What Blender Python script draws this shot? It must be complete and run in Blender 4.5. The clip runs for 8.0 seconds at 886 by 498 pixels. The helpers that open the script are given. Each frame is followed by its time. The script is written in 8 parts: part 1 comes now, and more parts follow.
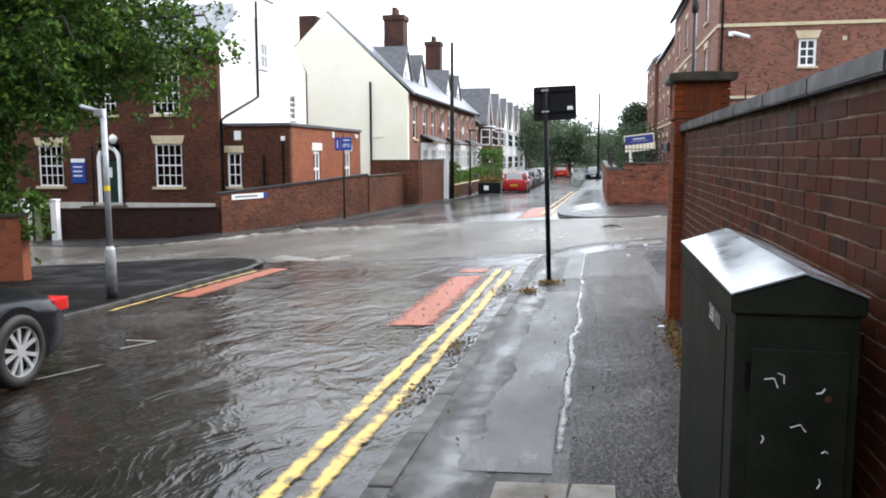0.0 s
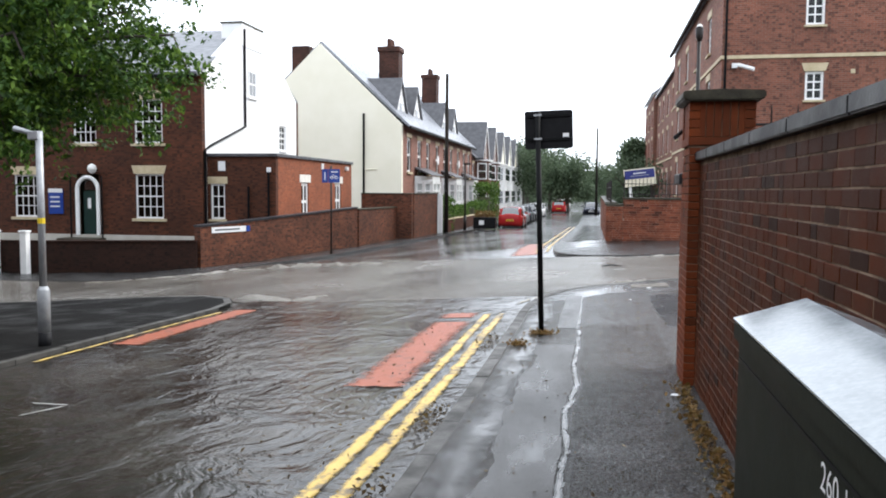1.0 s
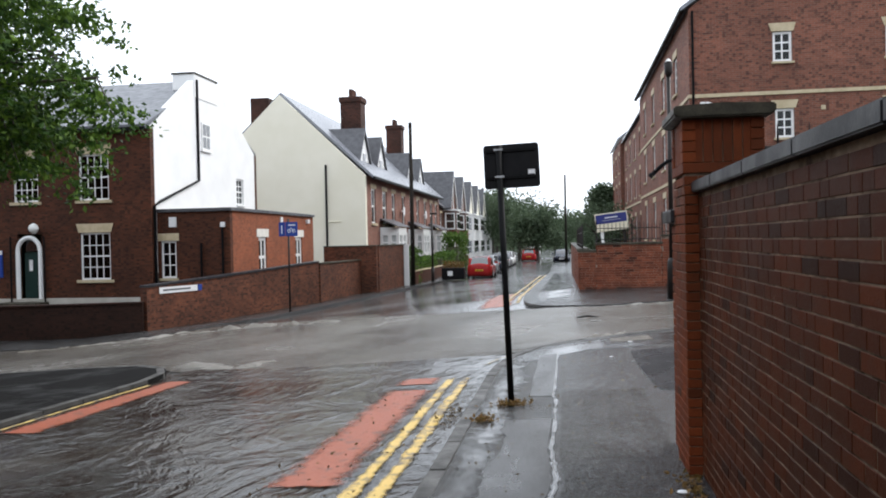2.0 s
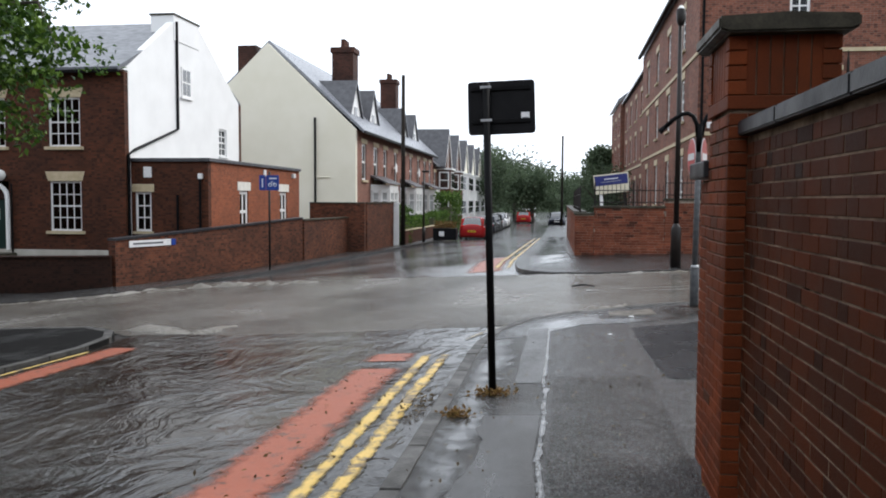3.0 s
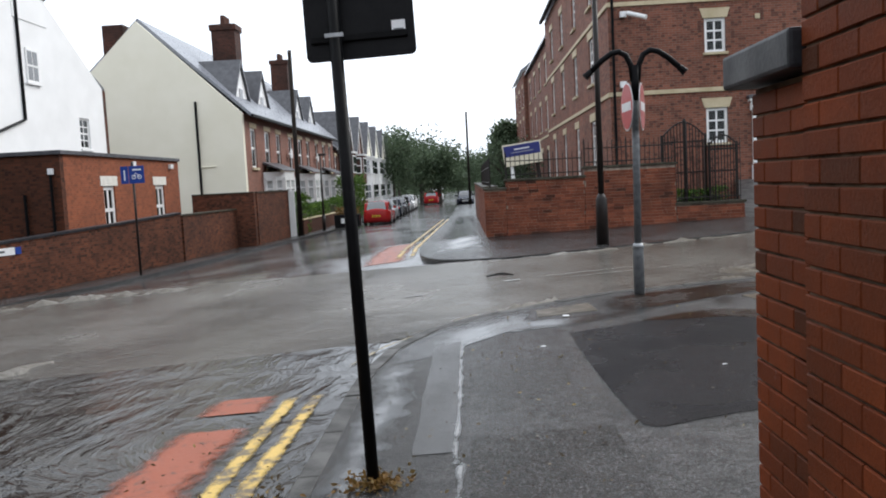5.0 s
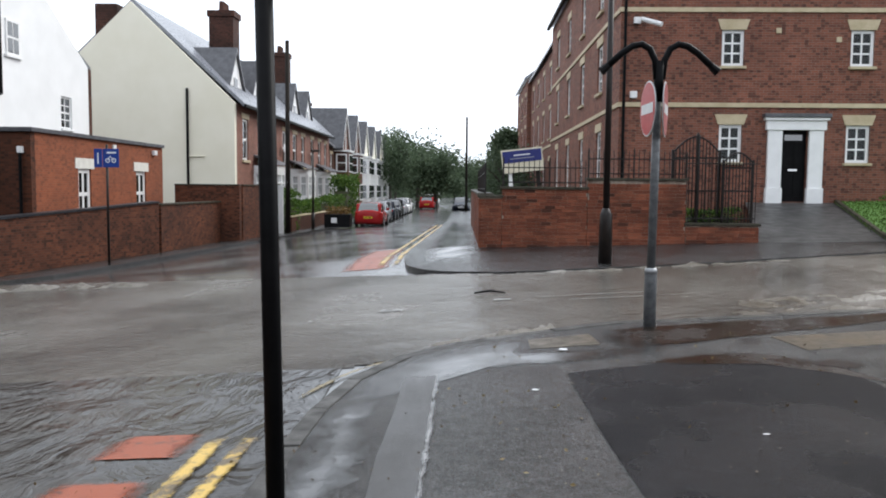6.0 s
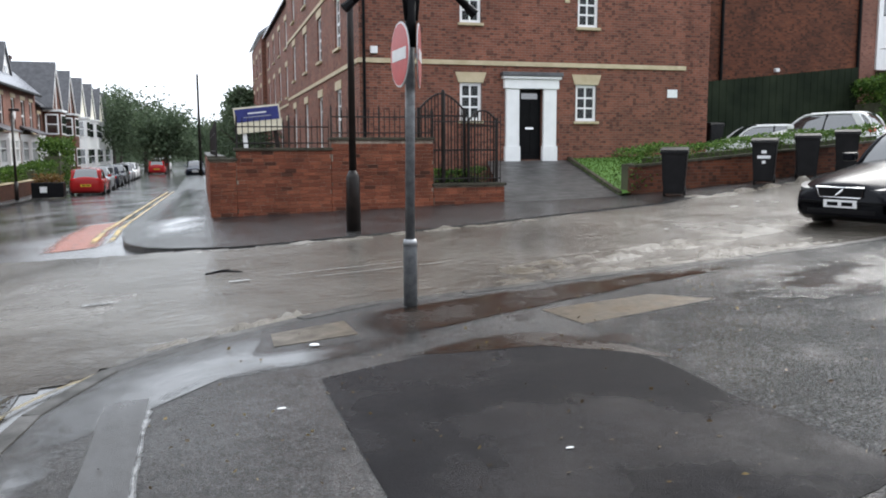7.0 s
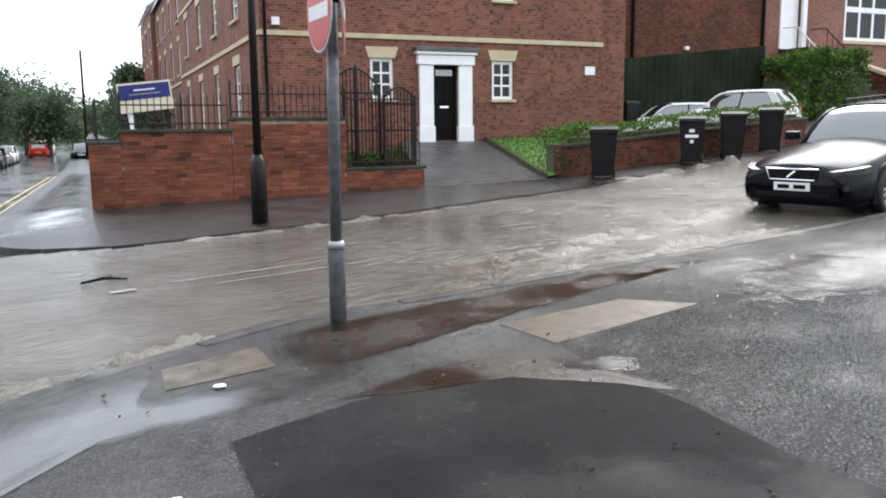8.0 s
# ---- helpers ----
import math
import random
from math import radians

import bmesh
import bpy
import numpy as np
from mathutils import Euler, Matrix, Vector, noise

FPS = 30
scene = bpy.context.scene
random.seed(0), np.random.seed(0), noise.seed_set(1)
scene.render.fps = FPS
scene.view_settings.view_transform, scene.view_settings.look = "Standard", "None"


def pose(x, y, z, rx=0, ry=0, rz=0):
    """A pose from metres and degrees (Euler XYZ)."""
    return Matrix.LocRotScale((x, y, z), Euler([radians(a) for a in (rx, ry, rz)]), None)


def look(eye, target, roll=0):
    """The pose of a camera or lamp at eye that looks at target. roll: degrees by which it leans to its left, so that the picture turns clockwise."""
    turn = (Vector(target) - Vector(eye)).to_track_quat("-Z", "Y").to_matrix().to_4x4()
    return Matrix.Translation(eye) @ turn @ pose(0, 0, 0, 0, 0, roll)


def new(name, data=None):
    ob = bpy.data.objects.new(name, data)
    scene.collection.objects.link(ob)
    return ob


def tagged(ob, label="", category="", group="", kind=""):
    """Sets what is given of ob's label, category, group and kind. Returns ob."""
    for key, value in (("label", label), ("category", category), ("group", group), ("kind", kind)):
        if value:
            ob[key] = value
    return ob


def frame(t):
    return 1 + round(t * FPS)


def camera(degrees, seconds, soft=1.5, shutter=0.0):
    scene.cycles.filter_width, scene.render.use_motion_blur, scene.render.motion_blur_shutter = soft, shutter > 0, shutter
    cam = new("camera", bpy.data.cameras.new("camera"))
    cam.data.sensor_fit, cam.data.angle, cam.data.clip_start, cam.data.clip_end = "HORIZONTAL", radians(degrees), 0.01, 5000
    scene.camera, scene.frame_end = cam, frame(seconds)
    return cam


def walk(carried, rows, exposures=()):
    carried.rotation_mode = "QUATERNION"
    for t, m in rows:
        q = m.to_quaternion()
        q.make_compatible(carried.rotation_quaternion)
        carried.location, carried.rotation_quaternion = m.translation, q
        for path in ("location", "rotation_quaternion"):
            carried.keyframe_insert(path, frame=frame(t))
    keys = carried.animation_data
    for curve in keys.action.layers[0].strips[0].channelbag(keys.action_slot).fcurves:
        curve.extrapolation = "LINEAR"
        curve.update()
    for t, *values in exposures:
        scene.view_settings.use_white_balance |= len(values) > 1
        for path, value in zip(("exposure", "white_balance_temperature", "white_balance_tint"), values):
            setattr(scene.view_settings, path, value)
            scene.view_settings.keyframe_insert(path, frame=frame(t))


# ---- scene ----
cam = camera(57.3, 8.0, 1.9)
METRES, EYE, TILT, LEAN, TURN = 12.31, 1.65, 0.0, 0.0, 10.8
ROWS = [
    (0.0, 0.0, 0.0, 0.0, -0.02, -6.58, 0.16),
    (0.5, 0.0112, 0.0609, -0.0009, -2.68, -3.44, 1.19),
    (1.0, 0.0217, 0.1233, -0.0024, -0.13, -4.19, -0.39),
    (1.5, 0.0317, 0.1891, -0.0036, -2.45, -3.93, 1.72),
    (1.7, 0.0362, 0.2147, -0.0043, -1.78, -0.49, 1.2),
    (2.8, 0.0611, 0.3553, -0.0084, -4.24, -2.51, 1.3),
    (3.0, 0.0656, 0.3809, -0.0091, -2.53, -3.43, -0.3),
    (3.5, 0.0756, 0.4457, -0.0112, -7.81, -3.76, 1.3),
    (4.0, 0.0855, 0.5041, -0.0133, -4.83, -3.95, 1.44),
    (4.5, 0.0979, 0.5677, -0.0155, -7.75, -4.2, 2.02),
    (4.7, 0.104, 0.5913, -0.0163, -8.47, -4.37, 2.5),
    (5.8, 0.1374, 0.7214, -0.0207, -10.3, -5.61, 2.2),
    (6.0, 0.1435, 0.745, -0.0215, -9.15, -4.37, -0.53),
    (6.5, 0.1631, 0.8019, -0.0224, -15.7, -5.16, -0.17),
    (7.0, 0.1782, 0.8581, -0.022, -27.23, -7.04, 0.25),
    (7.5, 0.1965, 0.9147, -0.0243, -25.85, -6.68, -1.9),
    (8.0, 0.2146, 0.9709, -0.0216, -34.08, -8.47, 0.52),
]
walk(cam, [(t, pose(0, 0, EYE, TILT, LEAN, TURN) @ pose(METRES * x, METRES * y, METRES * z, 90 + pitch, roll, yaw)) for t, x, y, z, yaw, pitch, roll in ROWS],
     [(0.0, 0.8), (1.0, 0.6), (1.5, 0.35), (3.5, 0.0), (4.5, 0.0), (6.5, 0.15), (7.0, 0.33), (8.0, 0.55)])

# ---- world, sun and sky ----
world = bpy.data.worlds.new("overcast")
scene.world = world
world.use_nodes = True
wt = world.node_tree
wt.nodes.clear()
sky = wt.nodes.new("ShaderNodeTexSky")
sky.sky_type, sky.sun_disc = "NISHITA", False
sky.sun_elevation, sky.sun_rotation = radians(41), radians(51)
sky.air_density, sky.dust_density, sky.ozone_density = 1.0, 4.0, 1.0
veil = wt.nodes.new("ShaderNodeMix")
veil.data_type = "RGBA"
veil.inputs["Factor"].default_value = 0.9
veil.inputs["B"].default_value = (13.6, 14.6, 16.1, 1)
wt.links.new(sky.outputs["Color"], veil.inputs["A"])
back = wt.nodes.new("ShaderNodeBackground")
back.inputs["Strength"].default_value = 0.112
wt.links.new(veil.outputs["Result"], back.inputs["Color"])
wout = wt.nodes.new("ShaderNodeOutputWorld")
wt.links.new(back.outputs[0], wout.inputs["Surface"])

sun = new("sun", bpy.data.lights.new("sun", "SUN"))
sun.data.energy, sun.data.angle, sun.data.color = 2.0, radians(35), (1.0, 0.98, 0.95)
sun.matrix_world = look((27, 22, 30), (0, 0, 0))


# ---- materials ----
def mat_base(name):
    m = bpy.data.materials.new(name)
    m.use_nodes = True
    nt = m.node_tree
    return m, nt, nt.nodes["Principled BSDF"]


def node(nt, kind, **sockets):
    n = nt.nodes.new(kind)
    for k, v in sockets.items():
        n.inputs[k.replace("_", " ")].default_value = v
    return n


def coords(nt, stretch=(1, 1, 1), world_space=True):
    if world_space:
        src = nt.nodes.new("ShaderNodeNewGeometry").outputs["Position"]
    else:
        src = nt.nodes.new("ShaderNodeTexCoord").outputs["Object"]
    mp = nt.nodes.new("ShaderNodeMapping")
    mp.inputs["Scale"].default_value = stretch
    nt.links.new(src, mp.inputs["Vector"])
    return mp.outputs["Vector"]


def noise_tex(nt, vec, scale, detail=4, rough=0.55):
    n = node(nt, "ShaderNodeTexNoise", Scale=scale, Detail=detail, Roughness=rough)
    nt.links.new(vec, n.inputs["Vector"])
    return n.outputs["Fac"]


def ramp(nt, fac, stops):
    r = nt.nodes.new("ShaderNodeValToRGB")
    while len(r.color_ramp.elements) < len(stops):
        r.color_ramp.elements.new(0.5)
    for e, (p, c) in zip(r.color_ramp.elements, stops):
        e.position = p
        e.color = (*c, 1) if len(c) == 3 else c
    nt.links.new(fac, r.inputs["Fac"])
    return r.outputs["Color"]


def mix(nt, fac, a, b, blend="MIX"):
    n = nt.nodes.new("ShaderNodeMix")
    n.data_type, n.blend_type = "RGBA", blend
    for sock, v in (("Factor", fac), ("A", a), ("B", b)):
        s = n.inputs[sock]
        if isinstance(v, (int, float)):
            s.default_value = v
        elif isinstance(v, tuple):
            s.default_value = (*v, 1)
        else:
            nt.links.new(v, s)
    return n.outputs["Result"]


def math_node(nt, op, a, b):
    n = nt.nodes.new("ShaderNodeMath")
    n.operation = op
    for i, v in enumerate((a, b)):
        if isinstance(v, (int, float)):
            n.inputs[i].default_value = v
        else:
            nt.links.new(v, n.inputs[i])
    return n.outputs[0]


def bump(nt, bsdf, height, strength=0.3, distance=0.01):
    b = node(nt, "ShaderNodeBump", Strength=strength, Distance=distance)
    nt.links.new(height, b.inputs["Height"])
    nt.links.new(b.outputs["Normal"], bsdf.inputs["Normal"])


def surf(name, c1, c2, scale=6.0, rough=0.6, rough2=None, bumps=0.2, metal=0.0, fine=60.0, stretch=(1, 1, 1), spec=0.5, world_space=True):
    """Two-scale noisy surface: broad stains between c1 and c2 and a fine grain."""
    m, nt, b = mat_base(name)
    v = coords(nt, stretch, world_space)
    broad, grain = noise_tex(nt, v, scale, 5), noise_tex(nt, v, fine, 3)
    fac = math_node(nt, "ADD", math_node(nt, "MULTIPLY", broad, 0.7), math_node(nt, "MULTIPLY", grain, 0.3))
    nt.links.new(ramp(nt, fac, [(0.36, c1), (0.64, c2)]), b.inputs["Base Color"])
    rough2 = rough if rough2 is None else rough2
    r = ramp(nt, broad, [(0.35, (rough,) * 3), (0.65, (rough2,) * 3)])
    nt.links.new(r, b.inputs["Roughness"])
    b.inputs["Metallic"].default_value = metal
    b.inputs["Specular IOR Level"].default_value = spec
    if bumps:
        bump(nt, b, fac, bumps, 0.01)
    return m


def brickwork(name, c1, c2, mortar, dark, rough=0.75, width=0.225, course=0.073, soot=0.45, burnt_share=0.12):
    """Coursed brickwork for walls that stay far off, on the world's x + y and z."""
    m, nt, b = mat_base(name)
    pos = nt.nodes.new("ShaderNodeNewGeometry").outputs["Position"]
    sep = nt.nodes.new("ShaderNodeSeparateXYZ")
    nt.links.new(pos, sep.inputs[0])
    comb = nt.nodes.new("ShaderNodeCombineXYZ")
    nt.links.new(math_node(nt, "ADD", sep.outputs["X"], sep.outputs["Y"]), comb.inputs["X"])
    nt.links.new(sep.outputs["Z"], comb.inputs["Y"])
    bt = node(nt, "ShaderNodeTexBrick", Scale=1.0, Mortar_Size=0.006, Mortar_Smooth=0.3, Bias=-0.1, Brick_Width=width, Row_Height=course)
    bt.inputs["Color1"].default_value, bt.inputs["Color2"].default_value = (*c1, 1), (*c2, 1)
    bt.inputs["Mortar"].default_value = (*mortar, 1)
    nt.links.new(comb.outputs[0], bt.inputs["Vector"])
    # scattered dark burnt bricks
    cell = nt.nodes.new("ShaderNodeTexWhiteNoise")
    cell.noise_dimensions = "2D"
    snap = nt.nodes.new("ShaderNodeVectorMath")
    snap.operation = "SNAP"
    nt.links.new(comb.outputs[0], snap.inputs[0])
    snap.inputs[1].default_value = (width * 0.5, course, 1)
    nt.links.new(snap.outputs[0], cell.inputs["Vector"])
    burnt = ramp(nt, cell.outputs["Value"], [(0.99 - burnt_share, (0, 0, 0)), (1.01 - burnt_share, (1, 1, 1))])
    col = mix(nt, math_node(nt, "MULTIPLY", burnt, 0.55), bt.outputs["Color"], dark)
    v = coords(nt)
    stain = noise_tex(nt, v, 0.7, 6, 0.6)
    col = mix(nt, ramp(nt, stain, [(0.35, (0.0,) * 3), (0.7, (soot,) * 3)]), col, dark)
    grain = noise_tex(nt, v, 45, 3)
    col = mix(nt, 0.35, col, ramp(nt, grain, [(0.3, (0.35,) * 3), (0.7, (1.0,) * 3)]), "MULTIPLY")
    nt.links.new(col, b.inputs["Base Color"])
    b.inputs["Roughness"].default_value = rough
    b.inputs["Specular IOR Level"].default_value = 0.2
    h = math_node(nt, "SUBTRACT", math_node(nt, "MULTIPLY", grain, 0.3), bt.outputs["Fac"])
    bump(nt, b, h, 0.5, 0.008)
    return m


def brick_piece(name, c1, c2, dark, rough=0.6, island=False):
    """One brick: its own tone, with grain, soot and lime stains."""
    m, nt, b = mat_base(name)
    if island:
        rnd = nt.nodes.new("ShaderNodeNewGeometry").outputs["Random Per Island"]
    else:
        rnd = nt.nodes.new("ShaderNodeObjectInfo").outputs["Random"]
    v = coords(nt)
    col = ramp(nt, rnd, [(0.0, c1), (0.7, c2), (0.88, c2), (1.0, dark)])
    soot = noise_tex(nt, v, 1.6, 6, 0.65)
    col = mix(nt, ramp(nt, soot, [(0.4, (0.0,) * 3), (0.68, (0.6,) * 3)]), col, dark)
    grain = noise_tex(nt, v, 90, 4, 0.7)
    col = mix(nt, 0.45, col, ramp(nt, grain, [(0.25, (0.3,) * 3), (0.7, (1.0,) * 3)]), "MULTIPLY")
    lime = noise_tex(nt, v, 3.1, 8, 0.75)
    col = mix(nt, ramp(nt, lime, [(0.66, (0.0,) * 3), (0.76, (0.35,) * 3)]), col, (0.45, 0.4, 0.36))
    nt.links.new(col, b.inputs["Base Color"])
    nt.links.new(ramp(nt, soot, [(0.3, (rough + 0.12,) * 3), (0.7, (rough - 0.12,) * 3)]), b.inputs["Roughness"])
    b.inputs["Specular IOR Level"].default_value = 0.07
    bump(nt, b, grain, 0.5, 0.006)
    return m


def wet_ground(name, dry1, dry2, puddle=0.5, pscale=1.2, grit=120.0, rough=0.42, bumpy=0.5, stretch=(1, 1, 1), grit_glint=None, film=0.08, spec=0.2, film_spec=0.6, relief=0.014):
    """Rain-soaked tarmac: gritty where it drains, mirror-like where the film of water stands."""
    m, nt, b = mat_base(name)
    v = coords(nt)
    vs = coords(nt, stretch)
    broad = noise_tex(nt, vs, pscale, 6, 0.6)
    mid = noise_tex(nt, v, 7.0, 6, 0.7)
    grain = noise_tex(nt, v, grit, 3, 0.7)
    col = ramp(nt, mid, [(0.3, dry1), (0.7, dry2)])
    speck = ramp(nt, grain, [(0.35, (0.25,) * 3), (0.62, (1.0,) * 3)])
    col = mix(nt, 0.6, col, speck, "MULTIPLY")
    # Pale dots on the grit, lightened to carry the sparkle of wet chips.
    if grit_glint:
        vor = node(nt, "ShaderNodeTexVoronoi", Scale=grit * 1.3)
        nt.links.new(v, vor.inputs["Vector"])
        col = mix(nt, ramp(nt, vor.outputs["Distance"], [(0.05, (0.4,) * 3), (0.35, (0.0,) * 3)]), col, grit_glint)
    pool = ramp(nt, broad, [(puddle - 0.15, (0.0,) * 3), (puddle + 0.17, (1.0,) * 3)])
    nt.links.new(mix(nt, math_node(nt, "MULTIPLY", pool, 0.3), col, (0.012, 0.011, 0.01)), b.inputs["Base Color"])
    nt.links.new(mix(nt, pool, (rough,) * 3, (film,) * 3), b.inputs["Roughness"])
    dry = math_node(nt, "SUBTRACT", 1.0, math_node(nt, "MULTIPLY", pool, 0.9))
    h = math_node(nt, "MULTIPLY", math_node(nt, "ADD", grain, math_node(nt, "MULTIPLY", mid, 0.8)), dry)
    bump(nt, b, h, bumpy, relief)
    nt.links.new(mix(nt, pool, (spec,) * 3, (film_spec,) * 3), b.inputs["Specular IOR Level"])
    return m


def flood(name, c1, c2, c3, stretch, scale, strength, rough=0.1, turn=0.0, depth=0.06):
    """Shallow running flood water over tarmac: murky body, streaked ripples along the flow."""
    m, nt, b = mat_base(name)
    geo = nt.nodes.new("ShaderNodeNewGeometry").outputs["Position"]
    mp = nt.nodes.new("ShaderNodeMapping")
    mp.inputs["Rotation"].default_value = (0, 0, turn)
    mp.inputs["Scale"].default_value = stretch
    nt.links.new(geo, mp.inputs["Vector"])
    v = coords(nt)
    warp = node(nt, "ShaderNodeTexNoise", Scale=0.55, Detail=3.0)
    nt.links.new(v, warp.inputs["Vector"])
    add = nt.nodes.new("ShaderNodeVectorMath")
    add.operation = "MULTIPLY_ADD"
    nt.links.new(warp.outputs["Color"], add.inputs[0])
    add.inputs[1].default_value = (1.6, 1.6, 0)
    nt.links.new(mp.outputs[0], add.inputs[2])
    flow = add.outputs[0]
    w1 = noise_tex(nt, flow, scale, 3, 0.5)
    w2 = noise_tex(nt, flow, scale * 3.3, 3, 0.6)
    broad = noise_tex(nt, v, 0.33, 5, 0.6)
    fleck = noise_tex(nt, v, 55, 3, 0.7)
    col = ramp(nt, broad, [(0.32, c1), (0.5, c2), (0.7, c3)])
    col = mix(nt, 0.5, col, ramp(nt, fleck, [(0.3, (0.4,) * 3), (0.7, (1.0,) * 3)]), "MULTIPLY")
    nt.links.new(col, b.inputs["Base Color"])
    b.inputs["IOR"].default_value = 1.33
    nt.links.new(ramp(nt, broad, [(0.3, (rough,) * 3), (0.7, (rough * 2.2,) * 3)]), b.inputs["Roughness"])
    h = math_node(nt, "ADD", w1, math_node(nt, "MULTIPLY", w2, 0.5))
    bump(nt, b, h, strength, depth)
    return m


def worn_paint(name, paint, under, wear=0.5, scale=9.0, rough=0.35):
    """Road paint worn through to the tarmac in flakes."""
    m, nt, b = mat_base(name)
    v = coords(nt)
    flakes = noise_tex(nt, v, scale, 8, 0.75)
    grain = noise_tex(nt, v, 80, 3, 0.6)
    p = mix(nt, 0.35, paint, ramp(nt, grain, [(0.3, (0.45,) * 3), (0.65, (1.0,) * 3)]), "MULTIPLY")
    col = mix(nt, ramp(nt, flakes, [(wear, (0.0,) * 3), (wear + 0.08, (1.0,) * 3)]), p, under)
    nt.links.new(col, b.inputs["Base Color"])
    b.inputs["Roughness"].default_value = rough
    b.inputs["Specular IOR Level"].default_value = 0.2
    bump(nt, b, grain, 0.3, 0.01)
    return m


def soft_edged(m, lo, hi, rag):
    """Lets a thin coat end raggedly where its "edge" weight runs out, by wear of its own."""
    nt = m.node_tree
    at = nt.nodes.new("ShaderNodeAttribute")
    at.attribute_name = "edge"
    ns = noise_tex(nt, coords(nt), 6.0, 6, 0.7)
    w = math_node(nt, "ADD", at.outputs["Fac"], math_node(nt, "MULTIPLY", math_node(nt, "SUBTRACT", ns, 0.5), rag))
    nt.links.new(ramp(nt, w, [(lo, (0.0,) * 3), (hi, (1.0,) * 3)]), nt.nodes["Principled BSDF"].inputs["Alpha"])
    return m


def leafy(name, c1, c2, c3):
    m, nt, b = mat_base(name)
    rnd = nt.nodes.new("ShaderNodeNewGeometry").outputs["Random Per Island"]
    nt.links.new(ramp(nt, rnd, [(0.0, c1), (0.55, c2), (1.0, c3)]), b.inputs["Base Color"])
    b.inputs["Roughness"].default_value = 0.55
    b.inputs["Specular IOR Level"].default_value = 0.18
    tr = nt.nodes.new("ShaderNodeBsdfTranslucent")
    nt.links.new(ramp(nt, rnd, [(0.0, c2), (1.0, c3)]), tr.inputs["Color"])
    mx = nt.nodes.new("ShaderNodeMixShader")
    mx.inputs[0].default_value = 0.25
    nt.links.new(b.outputs[0], mx.inputs[1])
    nt.links.new(tr.outputs[0], mx.inputs[2])
    nt.links.new(mx.outputs[0], nt.nodes["Material Output"].inputs["Surface"])
    return m


def glassy(name, tint=(0.9, 0.95, 0.95)):
    m, nt, b = mat_base(name)
    b.inputs["Base Color"].default_value = (*tint, 1)
    b.inputs["Transmission Weight"].default_value = 1.0
    b.inputs["Roughness"].default_value = 0.03
    b.inputs["IOR"].default_value = 1.36
    return m


def plain(name, c, rough=0.4, metal=0.0, emit=0.0):
    m, nt, b = mat_base(name)
    b.inputs["Base Color"].default_value = (*c, 1)
    b.inputs["Roughness"].default_value = rough
    b.inputs["Metallic"].default_value = metal
    return m


M_BRICK_RB = brickwork("brick_new", (0.29, 0.105, 0.066), (0.165, 0.06, 0.041), (0.25, 0.2, 0.16), (0.045, 0.025, 0.02), soot=0.4, burnt_share=0.15)
M_BRICK_A = brickwork("brick_old", (0.125, 0.038, 0.017), (0.07, 0.022, 0.011), (0.075, 0.045, 0.03), (0.014, 0.008, 0.006), soot=0.5, burnt_share=0.15)
M_BRICK_SOOT = brickwork("brick_sooty", (0.055, 0.022, 0.014), (0.032, 0.014, 0.01), (0.04, 0.028, 0.022), (0.01, 0.007, 0.006))
M_BRICK_EXT = brickwork("brick_orange", (0.34, 0.098, 0.042), (0.25, 0.07, 0.032), (0.26, 0.14, 0.09), (0.12, 0.045, 0.027))
M_BRICK_TER = brickwork("brick_terrace", (0.33, 0.145, 0.105), (0.25, 0.11, 0.08), (0.3, 0.23, 0.19), (0.12, 0.065, 0.05))
M_BRICK_LOW = brickwork("brick_garden_wall", (0.19, 0.06, 0.029), (0.085, 0.028, 0.016), (0.12, 0.085, 0.062), (0.016, 0.011, 0.009), soot=0.55, burnt_share=0.14)
M_BRICK_STACK = brickwork("brick_chimney", (0.115, 0.042, 0.027), (0.07, 0.026, 0.018), (0.08, 0.06, 0.05), (0.016, 0.012, 0.01), soot=0.7)
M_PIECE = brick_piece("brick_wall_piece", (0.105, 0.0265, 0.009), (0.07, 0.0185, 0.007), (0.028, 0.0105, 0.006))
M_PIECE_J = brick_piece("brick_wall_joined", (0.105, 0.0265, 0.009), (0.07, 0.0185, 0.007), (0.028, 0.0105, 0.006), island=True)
M_PIER = brick_piece("brick_pier_piece", (0.25, 0.058, 0.019), (0.18, 0.043, 0.016), (0.075, 0.027, 0.013))
M_CORNER = brick_piece("brick_corner_joined", (0.33, 0.115, 0.066), (0.2, 0.066, 0.04), (0.06, 0.03, 0.022), island=True)
M_MORTAR = surf("mortar", (0.12, 0.075, 0.055), (0.42, 0.35, 0.28), 3, 0.85, fine=18.0)
M_MORTAR_D = surf("patchy_old_mortar", (0.014, 0.008, 0.005), (0.27, 0.2, 0.145), 2.2, 0.9, fine=14.0, spec=0.03)
M_COPING = surf("dark_engineering_coping", (0.017, 0.017, 0.02), (0.038, 0.038, 0.042), 4, 0.5, 0.36, 0.3, spec=0.25)
M_STONE = surf("sandstone", (0.42, 0.34, 0.21), (0.55, 0.46, 0.31), 4, 0.7)
M_STONE_MOSS = surf("mossy_stone_cap", (0.026, 0.023, 0.015), (0.07, 0.062, 0.042), 6, 0.6, 0.45, 0.4, spec=0.25)
M_RENDER_W = surf("white_render", (0.78, 0.78, 0.77), (0.86, 0.86, 0.85), 0.8, 0.8, bumps=0.05)
M_RENDER_C = surf("cream_render", (0.78, 0.74, 0.6), (0.84, 0.8, 0.67), 0.6, 0.8, bumps=0.05)
